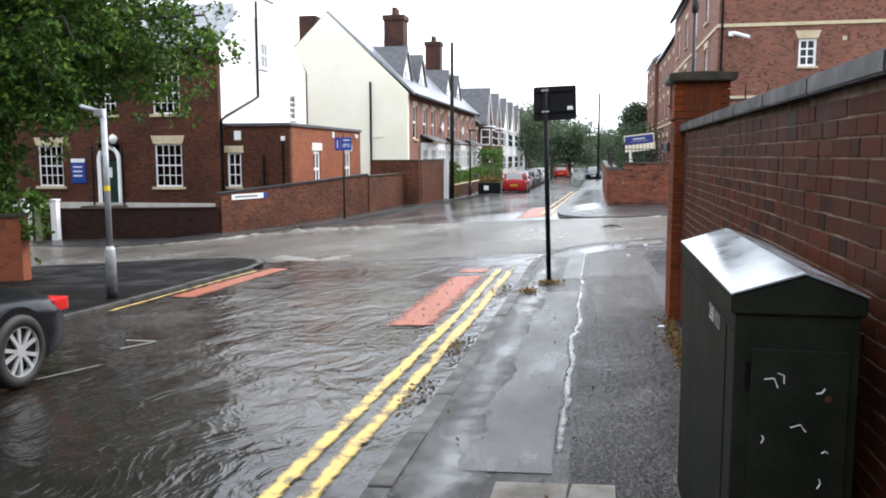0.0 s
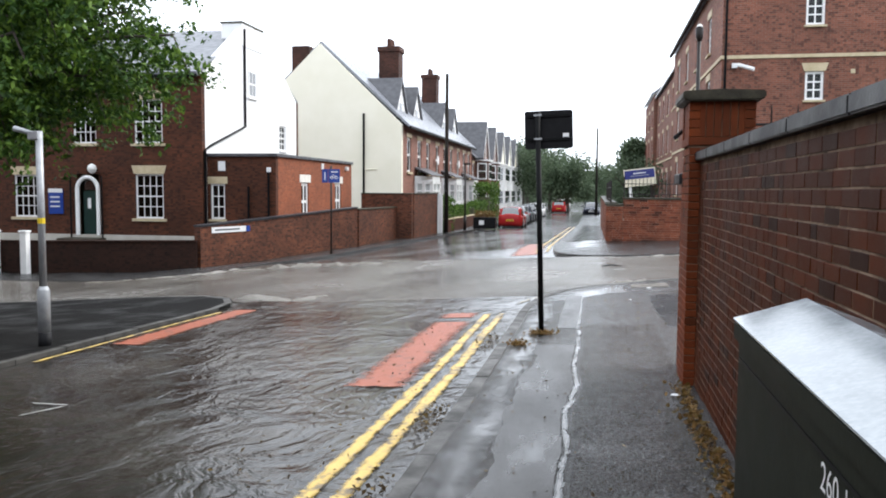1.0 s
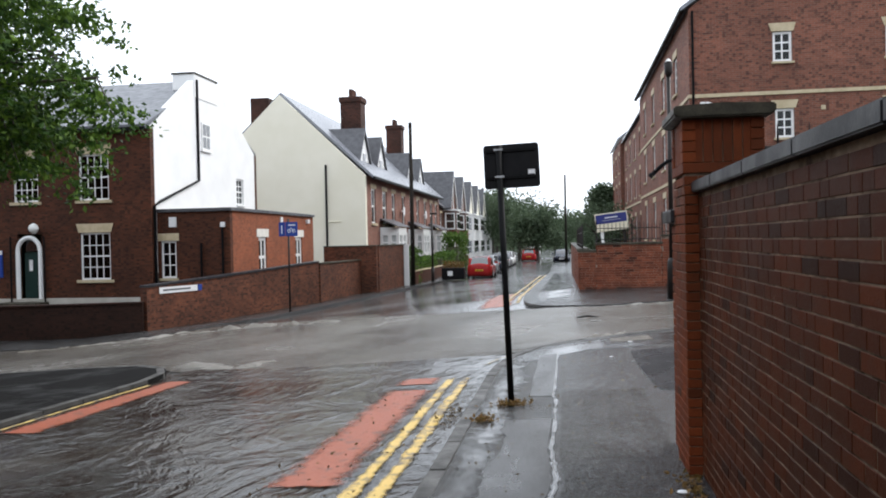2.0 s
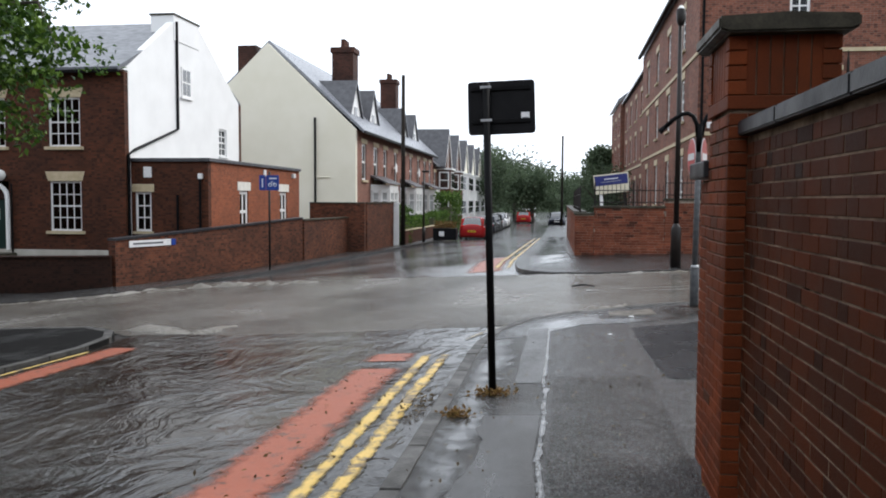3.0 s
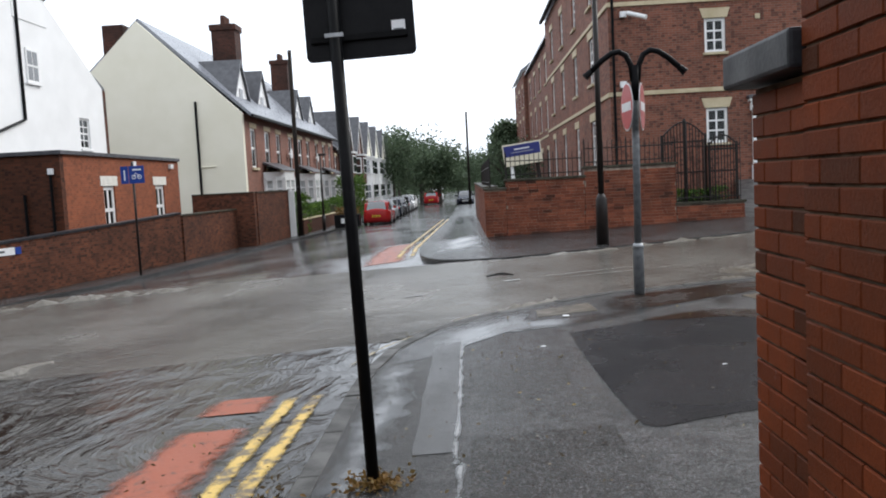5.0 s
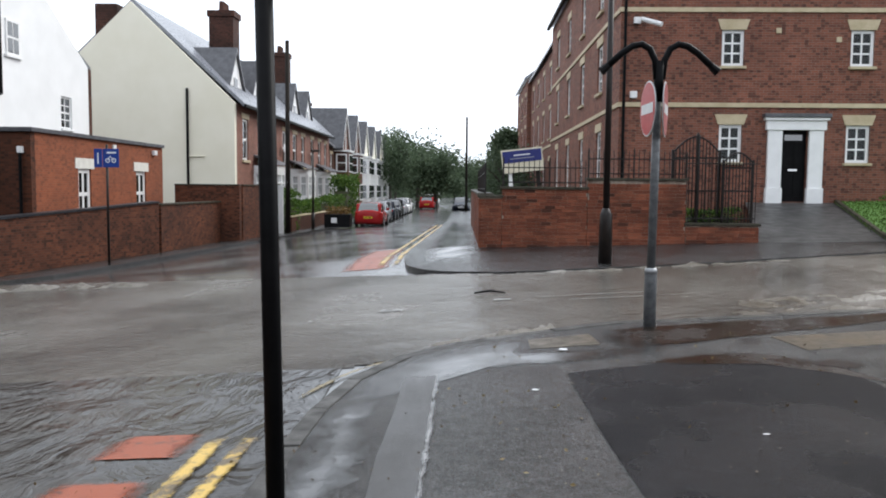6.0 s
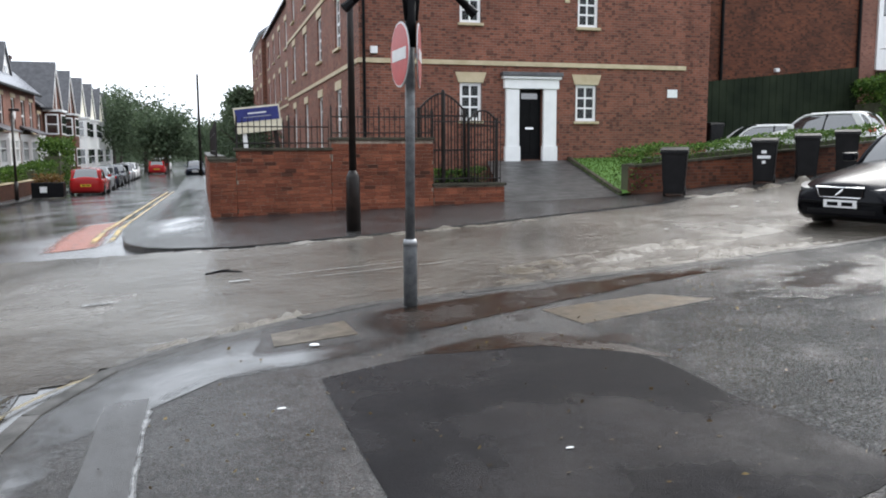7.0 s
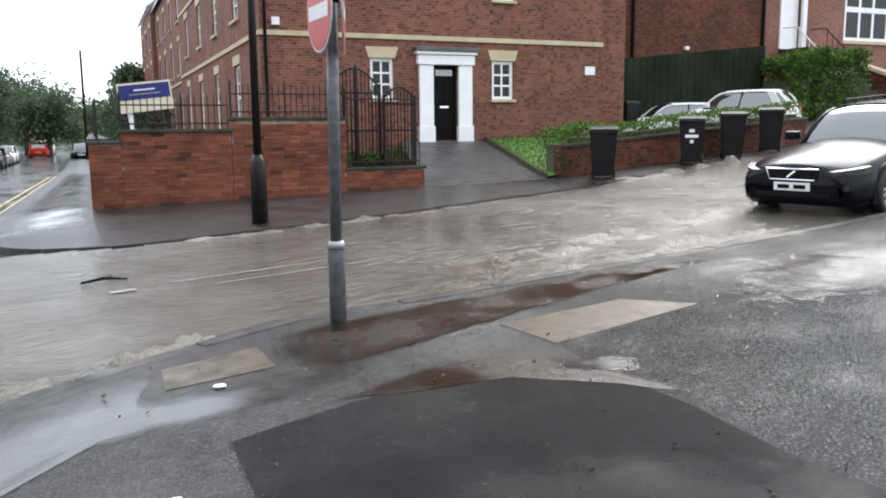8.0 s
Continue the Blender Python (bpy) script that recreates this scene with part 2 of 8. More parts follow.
M_PLASTER = surf("pale_painted_stone", (0.6, 0.58, 0.52), (0.72, 0.7, 0.64), 4, 0.7)
M_PLINTH = surf("painted_plinth", (0.38, 0.36, 0.31), (0.5, 0.48, 0.43), 2, 0.7)
M_WHITE = surf("white_gloss_paint", (0.76, 0.76, 0.75), (0.84, 0.84, 0.83), 3, 0.3, bumps=0.03)
M_SLATE = surf("wet_slate", (0.13, 0.14, 0.16), (0.22, 0.23, 0.26), 3, 0.38, 0.25, 0.25, stretch=(1, 1, 3))
M_SLATE_M = surf("wet_house_slate", (0.07, 0.075, 0.085), (0.12, 0.125, 0.14), 3, 0.4, 0.28, 0.25, stretch=(1, 1, 3))
M_SLATE_D = surf("dark_slate", (0.045, 0.045, 0.05), (0.09, 0.09, 0.1), 3, 0.45, 0.3, 0.25)
M_BLACK = surf("black_paint", (0.003, 0.003, 0.0035), (0.007, 0.007, 0.0075), 8, 0.5, bumps=0.05, spec=0.08)
M_BLACK_MATT = surf("black_matt", (0.004, 0.004, 0.005), (0.009, 0.009, 0.01), 8, 0.5, bumps=0.05, spec=0.12)
M_IRON = surf("brown_black_iron", (0.008, 0.006, 0.0055), (0.018, 0.013, 0.011), 8, 0.4, spec=0.25)
M_GALV = surf("galvanised_grey", (0.26, 0.27, 0.28), (0.38, 0.39, 0.4), 9, 0.45, 0.35, 0.1, metal=0.3)
M_GREY_STEEL = surf("grey_painted_steel", (0.075, 0.08, 0.085), (0.15, 0.157, 0.162), 14, 0.5, 0.36, 0.2, spec=0.3)
M_GREEN_CAB = surf("dark_green_cabinet", (0.009, 0.011, 0.0075), (0.02, 0.0225, 0.0165), 5, 0.5, 0.6, 0.15, spec=0.06)
M_CAB_SHEEN = surf("cabinet_lid_sky_sheen", (0.2, 0.225, 0.24), (0.4, 0.43, 0.45), 3, 0.08, 0.22, 0.08)
M_GLASS = glassy("window_glass", (0.16, 0.18, 0.18))
M_DARKGLASS = plain("dark_car_glass", (0.015, 0.017, 0.018), 0.05)
M_DARKGLASS.node_tree.nodes["Principled BSDF"].inputs["IOR"].default_value = 2.3
M_GREEN_DOOR = plain("dark_green_door", (0.012, 0.035, 0.03), 0.3)
M_BLUE = surf("blue_sign", (0.012, 0.04, 0.22), (0.02, 0.06, 0.28), 9, 0.3, bumps=0.0)
M_NAVY = surf("navy_board", (0.015, 0.02, 0.13), (0.02, 0.03, 0.17), 9, 0.35, bumps=0.0)
M_CREAM = surf("cream_board", (0.62, 0.56, 0.42), (0.7, 0.64, 0.5), 6, 0.45, bumps=0.0)
M_RED = surf("red_sign", (0.45, 0.02, 0.025), (0.55, 0.04, 0.04), 9, 0.3, bumps=0.0)
M_RED_FADED = surf("faded_red_sign", (0.35, 0.05, 0.05), (0.5, 0.2, 0.19), 14, 0.35, bumps=0.0)
M_SIGNWHITE = surf("sign_white", (0.7, 0.7, 0.7), (0.8, 0.8, 0.8), 9, 0.3, bumps=0.0)
M_YELLOW_BAND = plain("yellow_tape", (0.7, 0.5, 0.02), 0.4)
M_ROAD = wet_ground("wet_road", (0.075, 0.073, 0.072), (0.15, 0.148, 0.145), 0.42, 0.4, 30, 0.26, 0.4, film=0.13, spec=1.0)
M_WATER = flood("flood_water", (0.01, 0.009, 0.0075), (0.022, 0.019, 0.016), (0.046, 0.039, 0.031), (1.0, 0.5, 1), 2.0, 1.0, 0.1, 0.5, 0.043)
M_WATER_X = flood("flood_water_fast", (0.065, 0.055, 0.044), (0.115, 0.102, 0.085), (0.19, 0.176, 0.156), (0.8, 1.7, 1), 4.6, 1.0, 0.14, 0.0, 0.065)
M_FOAM = flood("water_foam", (0.12, 0.098, 0.07), (0.22, 0.2, 0.17), (0.36, 0.34, 0.31), (1, 1, 1), 9.0, 1.0, 0.25)
M_PAVE = wet_ground("wet_pavement", (0.018, 0.018, 0.018), (0.06, 0.059, 0.058), 0.55, 0.8, 42, 0.24, 1.0, grit_glint=(0.3, 0.29, 0.28), film=0.12, spec=0.35, relief=0.03)
# Left pavement: tarmac coloured darker for the dark house and tree it reflects.
M_PAVE_DIM = wet_ground("dim_reflecting_tarmac", (0.008, 0.008, 0.008), (0.022, 0.021, 0.02), 0.62, 0.8, 48, 0.6, 1.0, film=0.3, spec=0.02, film_spec=0.15)
M_PAVE_SMOOTH = wet_ground("wet_trench_tarmac", (0.045, 0.044, 0.044), (0.075, 0.074, 0.073), 0.5, 1.1, 140, 0.4, 0.6, (1.6, 0.5, 1), film=0.22, spec=0.4)
M_PAVE_DARK = wet_ground("new_dark_tarmac", (0.007, 0.007, 0.0085), (0.017, 0.017, 0.02), 0.6, 0.6, 90, 0.3, 0.7, film=0.16, spec=0.06, film_spec=0.2)
M_PAVE_ROUGH = wet_ground("rough_chipped_tarmac", (0.01, 0.01, 0.01), (0.034, 0.0335, 0.033), 0.62, 1.3, 30, 0.16, 1.0, grit_glint=(0.34, 0.33, 0.31), film=0.12, spec=0.5, relief=0.045)
M_SEAM = soft_edged(wet_ground("wet_pale_seam", (0.15, 0.148, 0.145), (0.26, 0.256, 0.25), 0.42, 2.0, 90, 0.3, 0.3), 0.4, 1.6, 2.1)
M_GUTTER = soft_edged(wet_ground("wet_gutter_film", (0.04, 0.04, 0.04), (0.08, 0.079, 0.077), 0.38, 1.6, 90, 0.2, 0.3, film=0.1, spec=0.6), 0.1, 0.9, 1.0)
M_GUTTER_THIN = soft_edged(wet_ground("thin_wet_film", (0.04, 0.04, 0.04), (0.075, 0.074, 0.072), 0.4, 1.2, 90, 0.3, 0.6, film=0.14, spec=0.5), 0.2, 1.7, 1.9)
M_SLAB = surf("buff_stone_slab", (0.045, 0.036, 0.025), (0.12, 0.096, 0.066), 5, 0.5, 0.3, 0.6, spec=0.25)
M_DRIVE = surf("grey_drive_tarmac", (0.045, 0.044, 0.043), (0.085, 0.083, 0.08), 3, 0.6, 0.4, 0.3, spec=0.3)
M_KERB = surf("wet_gritstone_kerb", (0.028, 0.027, 0.025), (0.085, 0.08, 0.073), 4, 0.6, 0.4, 0.7, spec=0.2)
M_YELLOW = soft_edged(worn_paint("worn_yellow_line", (0.66, 0.45, 0.12), (0.13, 0.1, 0.065), 0.5, 3.2), 0.05, 0.6, 1.5)
M_YELLOW_FADED = soft_edged(worn_paint("drowned_yellow_line", (0.26, 0.2, 0.09), (0.09, 0.08, 0.06), 0.47, 4), 0.3, 1.0, 1.4)
M_REDROAD = soft_edged(worn_paint("worn_red_surfacing", (0.33, 0.085, 0.04), (0.1, 0.045, 0.03), 0.55, 7, 0.35), 0.05, 0.5, 1.0)
M_WHITEROAD = soft_edged(worn_paint("worn_white_marking", (0.4, 0.4, 0.38), (0.08, 0.075, 0.07), 0.5, 6), 0.2, 0.9, 1.3)
M_SILT = soft_edged(wet_ground("brown_silt_puddle", (0.016, 0.011, 0.008), (0.036, 0.025, 0.018), 0.42, 1.5, 60, 0.45, 0.5, film=0.1, spec=0.2), -0.05, 0.3, 0.35)
M_GRASS = surf("lawn_soil", (0.06, 0.14, 0.02), (0.1, 0.22, 0.035), 8, 0.8, bumps=0.6)
M_EARTH = surf("garden_earth", (0.05, 0.05, 0.03), (0.08, 0.09, 0.045), 2, 0.9)
M_LEAF = leafy("tree_leaves", (0.01, 0.03, 0.006), (0.032, 0.08, 0.012), (0.13, 0.22, 0.03))
# Far leaves set paler and greyer: the distance haze is in their colour.
M_LEAF_HAZE = leafy("far_leaves_hazed", (0.045, 0.07, 0.04), (0.075, 0.108, 0.06), (0.11, 0.15, 0.085))
M_HEDGE = leafy("hedge_leaves", (0.022, 0.055, 0.01), (0.06, 0.125, 0.02), (0.14, 0.23, 0.045))
M_WEED = leafy("dry_weeds", (0.1, 0.055, 0.02), (0.22, 0.12, 0.035), (0.12, 0.09, 0.03))
M_LITTER = leafy("fallen_leaves", (0.04, 0.028, 0.018), (0.09, 0.06, 0.03), (0.2, 0.14, 0.05))
M_BARK = surf("bark", (0.035, 0.028, 0.022), (0.07, 0.058, 0.047), 6, 0.85, bumps=0.6, stretch=(1, 1, 0.25))
M_WOODPOLE = surf("dark_wood_pole", (0.012, 0.01, 0.008), (0.025, 0.02, 0.017), 8, 0.7, spec=0.1, stretch=(1, 1, 0.15))
M_FENCE = surf("dark_green_fence", (0.008, 0.013, 0.007), (0.022, 0.03, 0.017), 1.2, 0.75, spec=0.1)
M_TYRE = plain("tyre_rubber", (0.014, 0.014, 0.014), 0.65)
M_ALLOY = plain("silver_alloy", (0.5, 0.51, 0.52), 0.35, 0.4)
M_BIN = surf("black_bin_plastic", (0.007, 0.007, 0.008), (0.014, 0.014, 0.015), 6, 0.42, spec=0.25)
M_LAMP_RED = plain("red_lamp_lens", (0.55, 0.02, 0.02), 0.15)
M_LAMP_CLEAR = plain("clear_lamp_lens", (0.06, 0.064, 0.068), 0.3, 0.1)
M_CHROME = plain("chrome", (0.6, 0.6, 0.6), 0.15, 1.0)
M_GLOBE = plain("white_globe", (0.75, 0.75, 0.72), 0.25)


def car_paint(name, c):
    m, nt, b = mat_base(name)
    v = coords(nt)
    drops = noise_tex(nt, v, 140, 2)
    nt.links.new(mix(nt, 0.15, c, ramp(nt, noise_tex(nt, v, 3, 4), [(0.3, (0.5,) * 3), (0.7, (1.0,) * 3)]), "MULTIPLY"), b.inputs["Base Color"])
    b.inputs["Roughness"].default_value = 0.25
    b.inputs["Specular IOR Level"].default_value = 0.1
    b.inputs["Coat Weight"].default_value = 0.1
    b.inputs["Coat Roughness"].default_value = 0.04
    bump(nt, b, drops, 0.06, 0.004)
    return m


M_CURTAIN = surf("net_curtained_glass", (0.35, 0.36, 0.36), (0.62, 0.63, 0.62), 3, 0.12, bumps=0.0, stretch=(4, 4, 0.6))
M_CAR_BLACK = car_paint("black_car_paint", (0.006, 0.0065, 0.009))
M_CAR_WHITE = car_paint("white_car_paint", (0.75, 0.75, 0.74))
M_CAR_RED = car_paint("red_car_paint", (0.35, 0.02, 0.02))
M_CAR_SILVER = car_paint("silver_car_paint", (0.32, 0.33, 0.35))
M_CAR_DARK = car_paint("dark_blue_car_paint", (0.02, 0.025, 0.04))


# ---- building blocks ----
def G(x, y):
    """Height of the pavements; the carriageway lies 0.11 m lower."""
    p = float(np.interp(y, (-10, 0, 10, 16, 21, 28, 46, 60, 110), (0.2, 0, -0.27, -0.3, -0.2, 0.03, -0.45, -0.85, -1.0)))
    kl = float(np.interp(y, (0, 8, 14, 25, 31, 47, 60), (0.03, 0.034, 0.05, 0.088, 0.09, 0.055, 0.02)))
    kr = float(np.interp(y, (0, 12, 18, 28), (0.01, 0.03, 0.045, 0.03)))
    return p + kl * max(min(x, 0), -16) + kr * min(max(x, 0), 9) + 0.075 * max(0, min(x, 40) - 9)


DROP = 0.11


def thing(name, label, category, at=(0, 0, 0), rz=0.0, group="", kind=""):
    ob = new(name)
    ob.matrix_basis = pose(*at, 0, 0, rz)
    return tagged(ob, label, category, group, kind)


def link_mesh(name, me, material, parent=None, label="", smooth=False):
    me.materials.append(material)
    if smooth:
        me.polygons.foreach_set("use_smooth", [True] * len(me.polygons))
    ob = new(name, me)
    if parent is not None:
        ob.parent = parent
    if label:
        ob["label"] = label
    return ob


def part(name, bm, material, parent=None, label="", smooth=False):
    me = bpy.data.meshes.new(name)
    bmesh.ops.recalc_face_normals(bm, faces=bm.faces)
    bm.to_mesh(me)
    bm.free()
    return link_mesh(name, me, material, parent, label, smooth)


def raw(name, verts, faces, material, parent=None, label="", smooth=False):
    me = bpy.data.meshes.new(name)
    me.from_pydata(verts, [], faces)
    me.update()
    return link_mesh(name, me, material, parent, label, smooth)


def box(x0, x1, y0, y1, z0, z1, bevel=0.0, bm=None):
    """A box between two corners; several may share one bmesh."""
    own = bmesh.new() if bm is None else bm
    vs = [own.verts.new((x, y, z)) for z in (z0, z1) for y in (y0, y1) for x in (x0, x1)]
    fs = [own.faces.new([vs[i] for i in f]) for f in ((0, 2, 3, 1), (4, 5, 7, 6), (0, 1, 5, 4), (2, 6, 7, 3), (0, 4, 6, 2), (1, 3, 7, 5))]
    if bevel:
        edges = {e for f in fs for e in f.edges}
        bmesh.ops.bevel(own, geom=list(edges), offset=bevel, segments=2, affect="EDGES", profile=0.6)
    return own


def tube(path, radius, seg=10, bm=None, caps=True):
    """A round bar along a path; radius is one number or one for each point."""
    own = bmesh.new() if bm is None else bm
    pts = [Vector(p) for p in path]
    rad = radius if isinstance(radius, (list, tuple)) else [radius] * len(pts)
    rings, ref = [], None
    for i, p in enumerate(pts):
        d = (pts[min(i + 1, len(pts) - 1)] - pts[max(i - 1, 0)]).normalized()
        if ref is None:
            ref = d.orthogonal().normalized()
        u = (ref - d * ref.dot(d)).normalized()
        ref = u
        w = d.cross(u)
        rings.append([own.verts.new(p + (u * math.cos(a) + w * math.sin(a)) * rad[i]) for a in (math.tau * k / seg for k in range(seg))])
    for a, b in zip(rings, rings[1:]):
        for k in range(seg):
            own.faces.new((a[k], a[(k + 1) % seg], b[(k + 1) % seg], b[k]))
    if caps:
        own.faces.new(rings[0][::-1])
        own.faces.new(rings[-1])
    return own


def prism(profile, axis, a0, a1, bm=None):
    """Extrudes a closed profile from a0 to a1; axis x: profile in (y, z), y: in (x, z), z: in (x, y)."""
    own = bmesh.new() if bm is None else bm

    def place(p, q, a):
        return {"x": (a, p, q), "y": (p, a, q), "z": (p, q, a)}[axis]
    lo = [own.verts.new(place(p, q, a0)) for p, q in profile]
    hi = [own.verts.new(place(p, q, a1)) for p, q in profile]
    n = len(profile)
    own.faces.new(lo[::-1])
    own.faces.new(hi)
    for i in range(n):
        own.faces.new((lo[i], lo[(i + 1) % n], hi[(i + 1) % n], hi[i]))
    return own


def facade(O, U, width, height, openings, thick=0.3, top=None):
    """A wall with real openings. O: its lower left corner seen from outside, U: (x, y) along it, to the right.
    openings: (u0, u1, v0, v1). top: optional gable profile [(u, v), ...] set on the wall's head."""
    bm = bmesh.new()
    U = Vector((U[0], U[1], 0)).normalized()
    N = Vector((-U.y, U.x, 0))            # inwards
    O = Vector(O)
    us = sorted({0.0, width, *[o[0] for o in openings], *[o[1] for o in openings]})
    vs = sorted({0.0, height, *[o[2] for o in openings], *[o[3] for o in openings]})

    def solid(i, j):
        if not (0 <= i < len(us) - 1 and 0 <= j < len(vs) - 1):
            return False
        cu, cv = (us[i] + us[i + 1]) / 2, (vs[j] + vs[j + 1]) / 2
        return not any(o[0] < cu < o[1] and o[2] < cv < o[3] for o in openings)
    cache = {}

    def V(i, j, d):
        if (i, j, d) not in cache:
            cache[i, j, d] = bm.verts.new(O + U * us[i] + Vector((0, 0, vs[j])) + N * (thick * d))
        return cache[i, j, d]
    for i in range(len(us) - 1):
        for j in range(len(vs) - 1):
            if not solid(i, j):
                continue
            bm.faces.new((V(i, j, 0), V(i + 1, j, 0), V(i + 1, j + 1, 0), V(i, j + 1, 0)))
            bm.faces.new((V(i, j, 1), V(i, j + 1, 1), V(i + 1, j + 1, 1), V(i + 1, j, 1)))
            for di, dj, a, b in ((-1, 0, (i, j), (i, j + 1)), (1, 0, (i + 1, j), (i + 1, j + 1)), (0, -1, (i, j), (i + 1, j)), (0, 1, (i, j + 1), (i + 1, j + 1))):
                if not solid(i + di, j + dj):
                    bm.faces.new((V(*a, 0), V(*b, 0), V(*b, 1), V(*a, 1)))
    if top:
        lo = [bm.verts.new(O + U * u + Vector((0, 0, v))) for u, v in top]
        hi = [bm.verts.new(O + U * u + Vector((0, 0, v)) + N * thick) for u, v in top]
        bm.faces.new(lo)
        bm.faces.new(hi[::-1])
        for i in range(len(top)):
            k = (i + 1) % len(top)
            bm.faces.new((lo[i], lo[k], hi[k], hi[i]))
    return bm


def fit_window(parent, O, U, u0, u1, v0, v1, cols, rows, sash=True, lintel=None, sill=None, setback=0.09, bar=0.03, frame_w=0.07, keystone=0.0):
    """A glazed window in an opening of a facade(): frame with glazing bars, one pane a sash, sill and lintel."""
    U = Vector((U[0], U[1], 0)).normalized()
    N = Vector((-U.y, U.x, 0))
    O = Vector(O)
    turn = Matrix(((U.x, N.x, 0, O.x), (U.y, N.y, 0, O.y), (0, 0, 1, O.z), (0, 0, 0, 1)))
    holder = new("window")
    holder.parent = parent
    holder.matrix_basis = turn
    bm = bmesh.new()
    s = setback
    for a in ((u0, u0 + frame_w, v0, v1), (u1 - frame_w, u1, v0, v1), (u0 + frame_w, u1 - frame_w, v0, v0 + frame_w), (u0 + frame_w, u1 - frame_w, v1 - frame_w, v1)):
        box(a[0], a[1], s, s + 0.07, a[2], a[3], 0, bm)
    iu0, iu1, iv0, iv1 = u0 + frame_w, u1 - frame_w, v0 + frame_w, v1 - frame_w
    for c in range(1, cols):
        u = iu0 + (iu1 - iu0) * c / cols
        box(u - bar / 2, u + bar / 2, s + 0.015, s + 0.055, iv0, iv1, 0, bm)
    for r in range(1, rows):
        v = iv0 + (iv1 - iv0) * r / rows
        w = bar * (1.7 if sash and r * 2 == rows else 1)
        box(iu0, iu1, s + 0.012, s + 0.058, v - w / 2, v + w / 2, 0, bm)
    part("frame", bm, M_WHITE, holder)
    mid = (iv0 + iv1) / 2
    for a, b in (((iv0, mid), (mid, iv1)) if sash else ((iv0, iv1),)):
        pane = part("pane", box(iu0, iu1, s + 0.032, s + 0.038, a, b), M_GLASS, holder)
        pane.visible_shadow = False
    if lintel is not None:
        lh, lm, over = lintel
        if keystone:
            prof = [(u0 - over * 0.3, v1), (u1 + over * 0.3, v1), (u1 + over, v1 + lh), (u0 - over, v1 + lh)]
            part("lintel", prism(prof, "y", -0.025, 0.08), lm, holder)
        else:
            part("lintel", box(u0 - over, u1 + over, -0.025, 0.08, v1, v1 + lh, 0.01), lm, holder)
    if sill is not None:
        sh, sm, over = sill
        part("sill", box(u0 - over, u1 + over, -0.09, 0.1, v0 - sh, v0, 0.012), sm, holder)
    return holder


def sheet_patch(name, left, right, cols, material, parent=None, lift=0.0, label="", skirt=0.0):
    """A surface laid on the ground between two lines of (x, y) points; skirt: depth of its edge along the first line."""
    verts, faces = [], []
    if skirt:
        for x, y in left:
            verts.append((x, y, G(x, y) + lift - skirt))
    base = len(verts)
    n = cols + 1
    for (ax, ay), (bx, by) in zip(left, right):
        for c in range(n):
            x, y = ax + (bx - ax) * c / cols, ay + (by - ay) * c / cols
            verts.append((x, y, G(x, y) + (lift if isinstance(lift, float) else lift(x))))
    for i in range(len(left) - 1):
        for c in range(cols):
            a = base + i * n + c
            faces.append((a, a + 1, a + n + 1, a + n))
        if skirt:
            faces.append((i, base + i * n, base + (i + 1) * n, i + 1))
    ob = raw(name, verts, faces, material, parent, label)
    edge = ob.data.attributes.new("edge", "FLOAT", "POINT")
    last = len(left) - 1
    for i in range(last + 1):
        for c in range(n):
            run = min(i, last - i) / max(1.0, last * 0.03)
            edge.data[base + i * n + c].value = max(0.0, min(run, 2.0 * min(c, cols - c) / cols, 1.0))
    return ob


def smooth_line(points, step):
    """A Catmull-Rom line through (x, y) points, sampled at about step metres."""
    P = [Vector((*p, 0)) for p in points]
    P = [P[0] * 2 - P[1], *P, P[-1] * 2 - P[-2]]
    out = []
    for i in range(1, len(P) - 2):
        a, b, c, d = P[i - 1:i + 3]
        n = max(1, int((c - b).length / step))
        for k in range(n):
            t = k / n
            q = 0.5 * ((2 * b) + (c - a) * t + (2 * a - 5 * b + 4 * c - d) * t * t + (3 * b - a - 3 * c + d) * t ** 3)
            out.append((q.x, q.y))
    out.append((P[-2].x, P[-2].y))
    return out


def offset_line(line, d):
    out = []
    for i, (x, y) in enumerate(line):
        a, b = Vector(line[max(i - 1, 0)]), Vector(line[min(i + 1, len(line) - 1)])
        t = (b - a).normalized()
        out.append((x - t.y * d, y + t.x * d))
    return out


def blob_patch(name, outline, material, lift, parent=None, wob=0.0, label=""):
    """A flat patch on the ground inside a closed outline of (x, y) points, laid as rings so that it follows the ground."""
    pts = smooth_line([*outline, outline[0]], 0.12)[:-1]
    cx, cy = sum(p[0] for p in pts) / len(pts), sum(p[1] for p in pts) / len(pts)
    verts, faces, n, rings = [], [], len(pts), 5
    for r in range(rings, 0, -1):
        f = r / rings
        for x, y in pts:
            px, py = cx + (x - cx) * f, cy + (y - cy) * f
            if wob:
                k = noise.noise(Vector((px * 2.1, py * 2.1, 3.0))) * wob * f
                px, py = px + k, py + k * 0.7
            verts.append((px, py, G(px, py) + lift))
    verts.append((cx, cy, G(cx, cy) + lift))
    for r in range(rings - 1):
        for i in range(n):
            a, b = r * n + i, r * n + (i + 1) % n
            faces.append((a, b, b + n, a + n))
    for i in range(n):
        faces.append(((rings - 1) * n + i, (rings - 1) * n + (i + 1) % n, len(verts) - 1))
    ob = raw(name, verts, faces, material, parent, label)
    edge = ob.data.attributes.new("edge", "FLOAT", "POINT")
    for k in range(len(verts)):
        edge.data[k].value = min(1.0, (k // n) / rings * 1.6)
    return ob


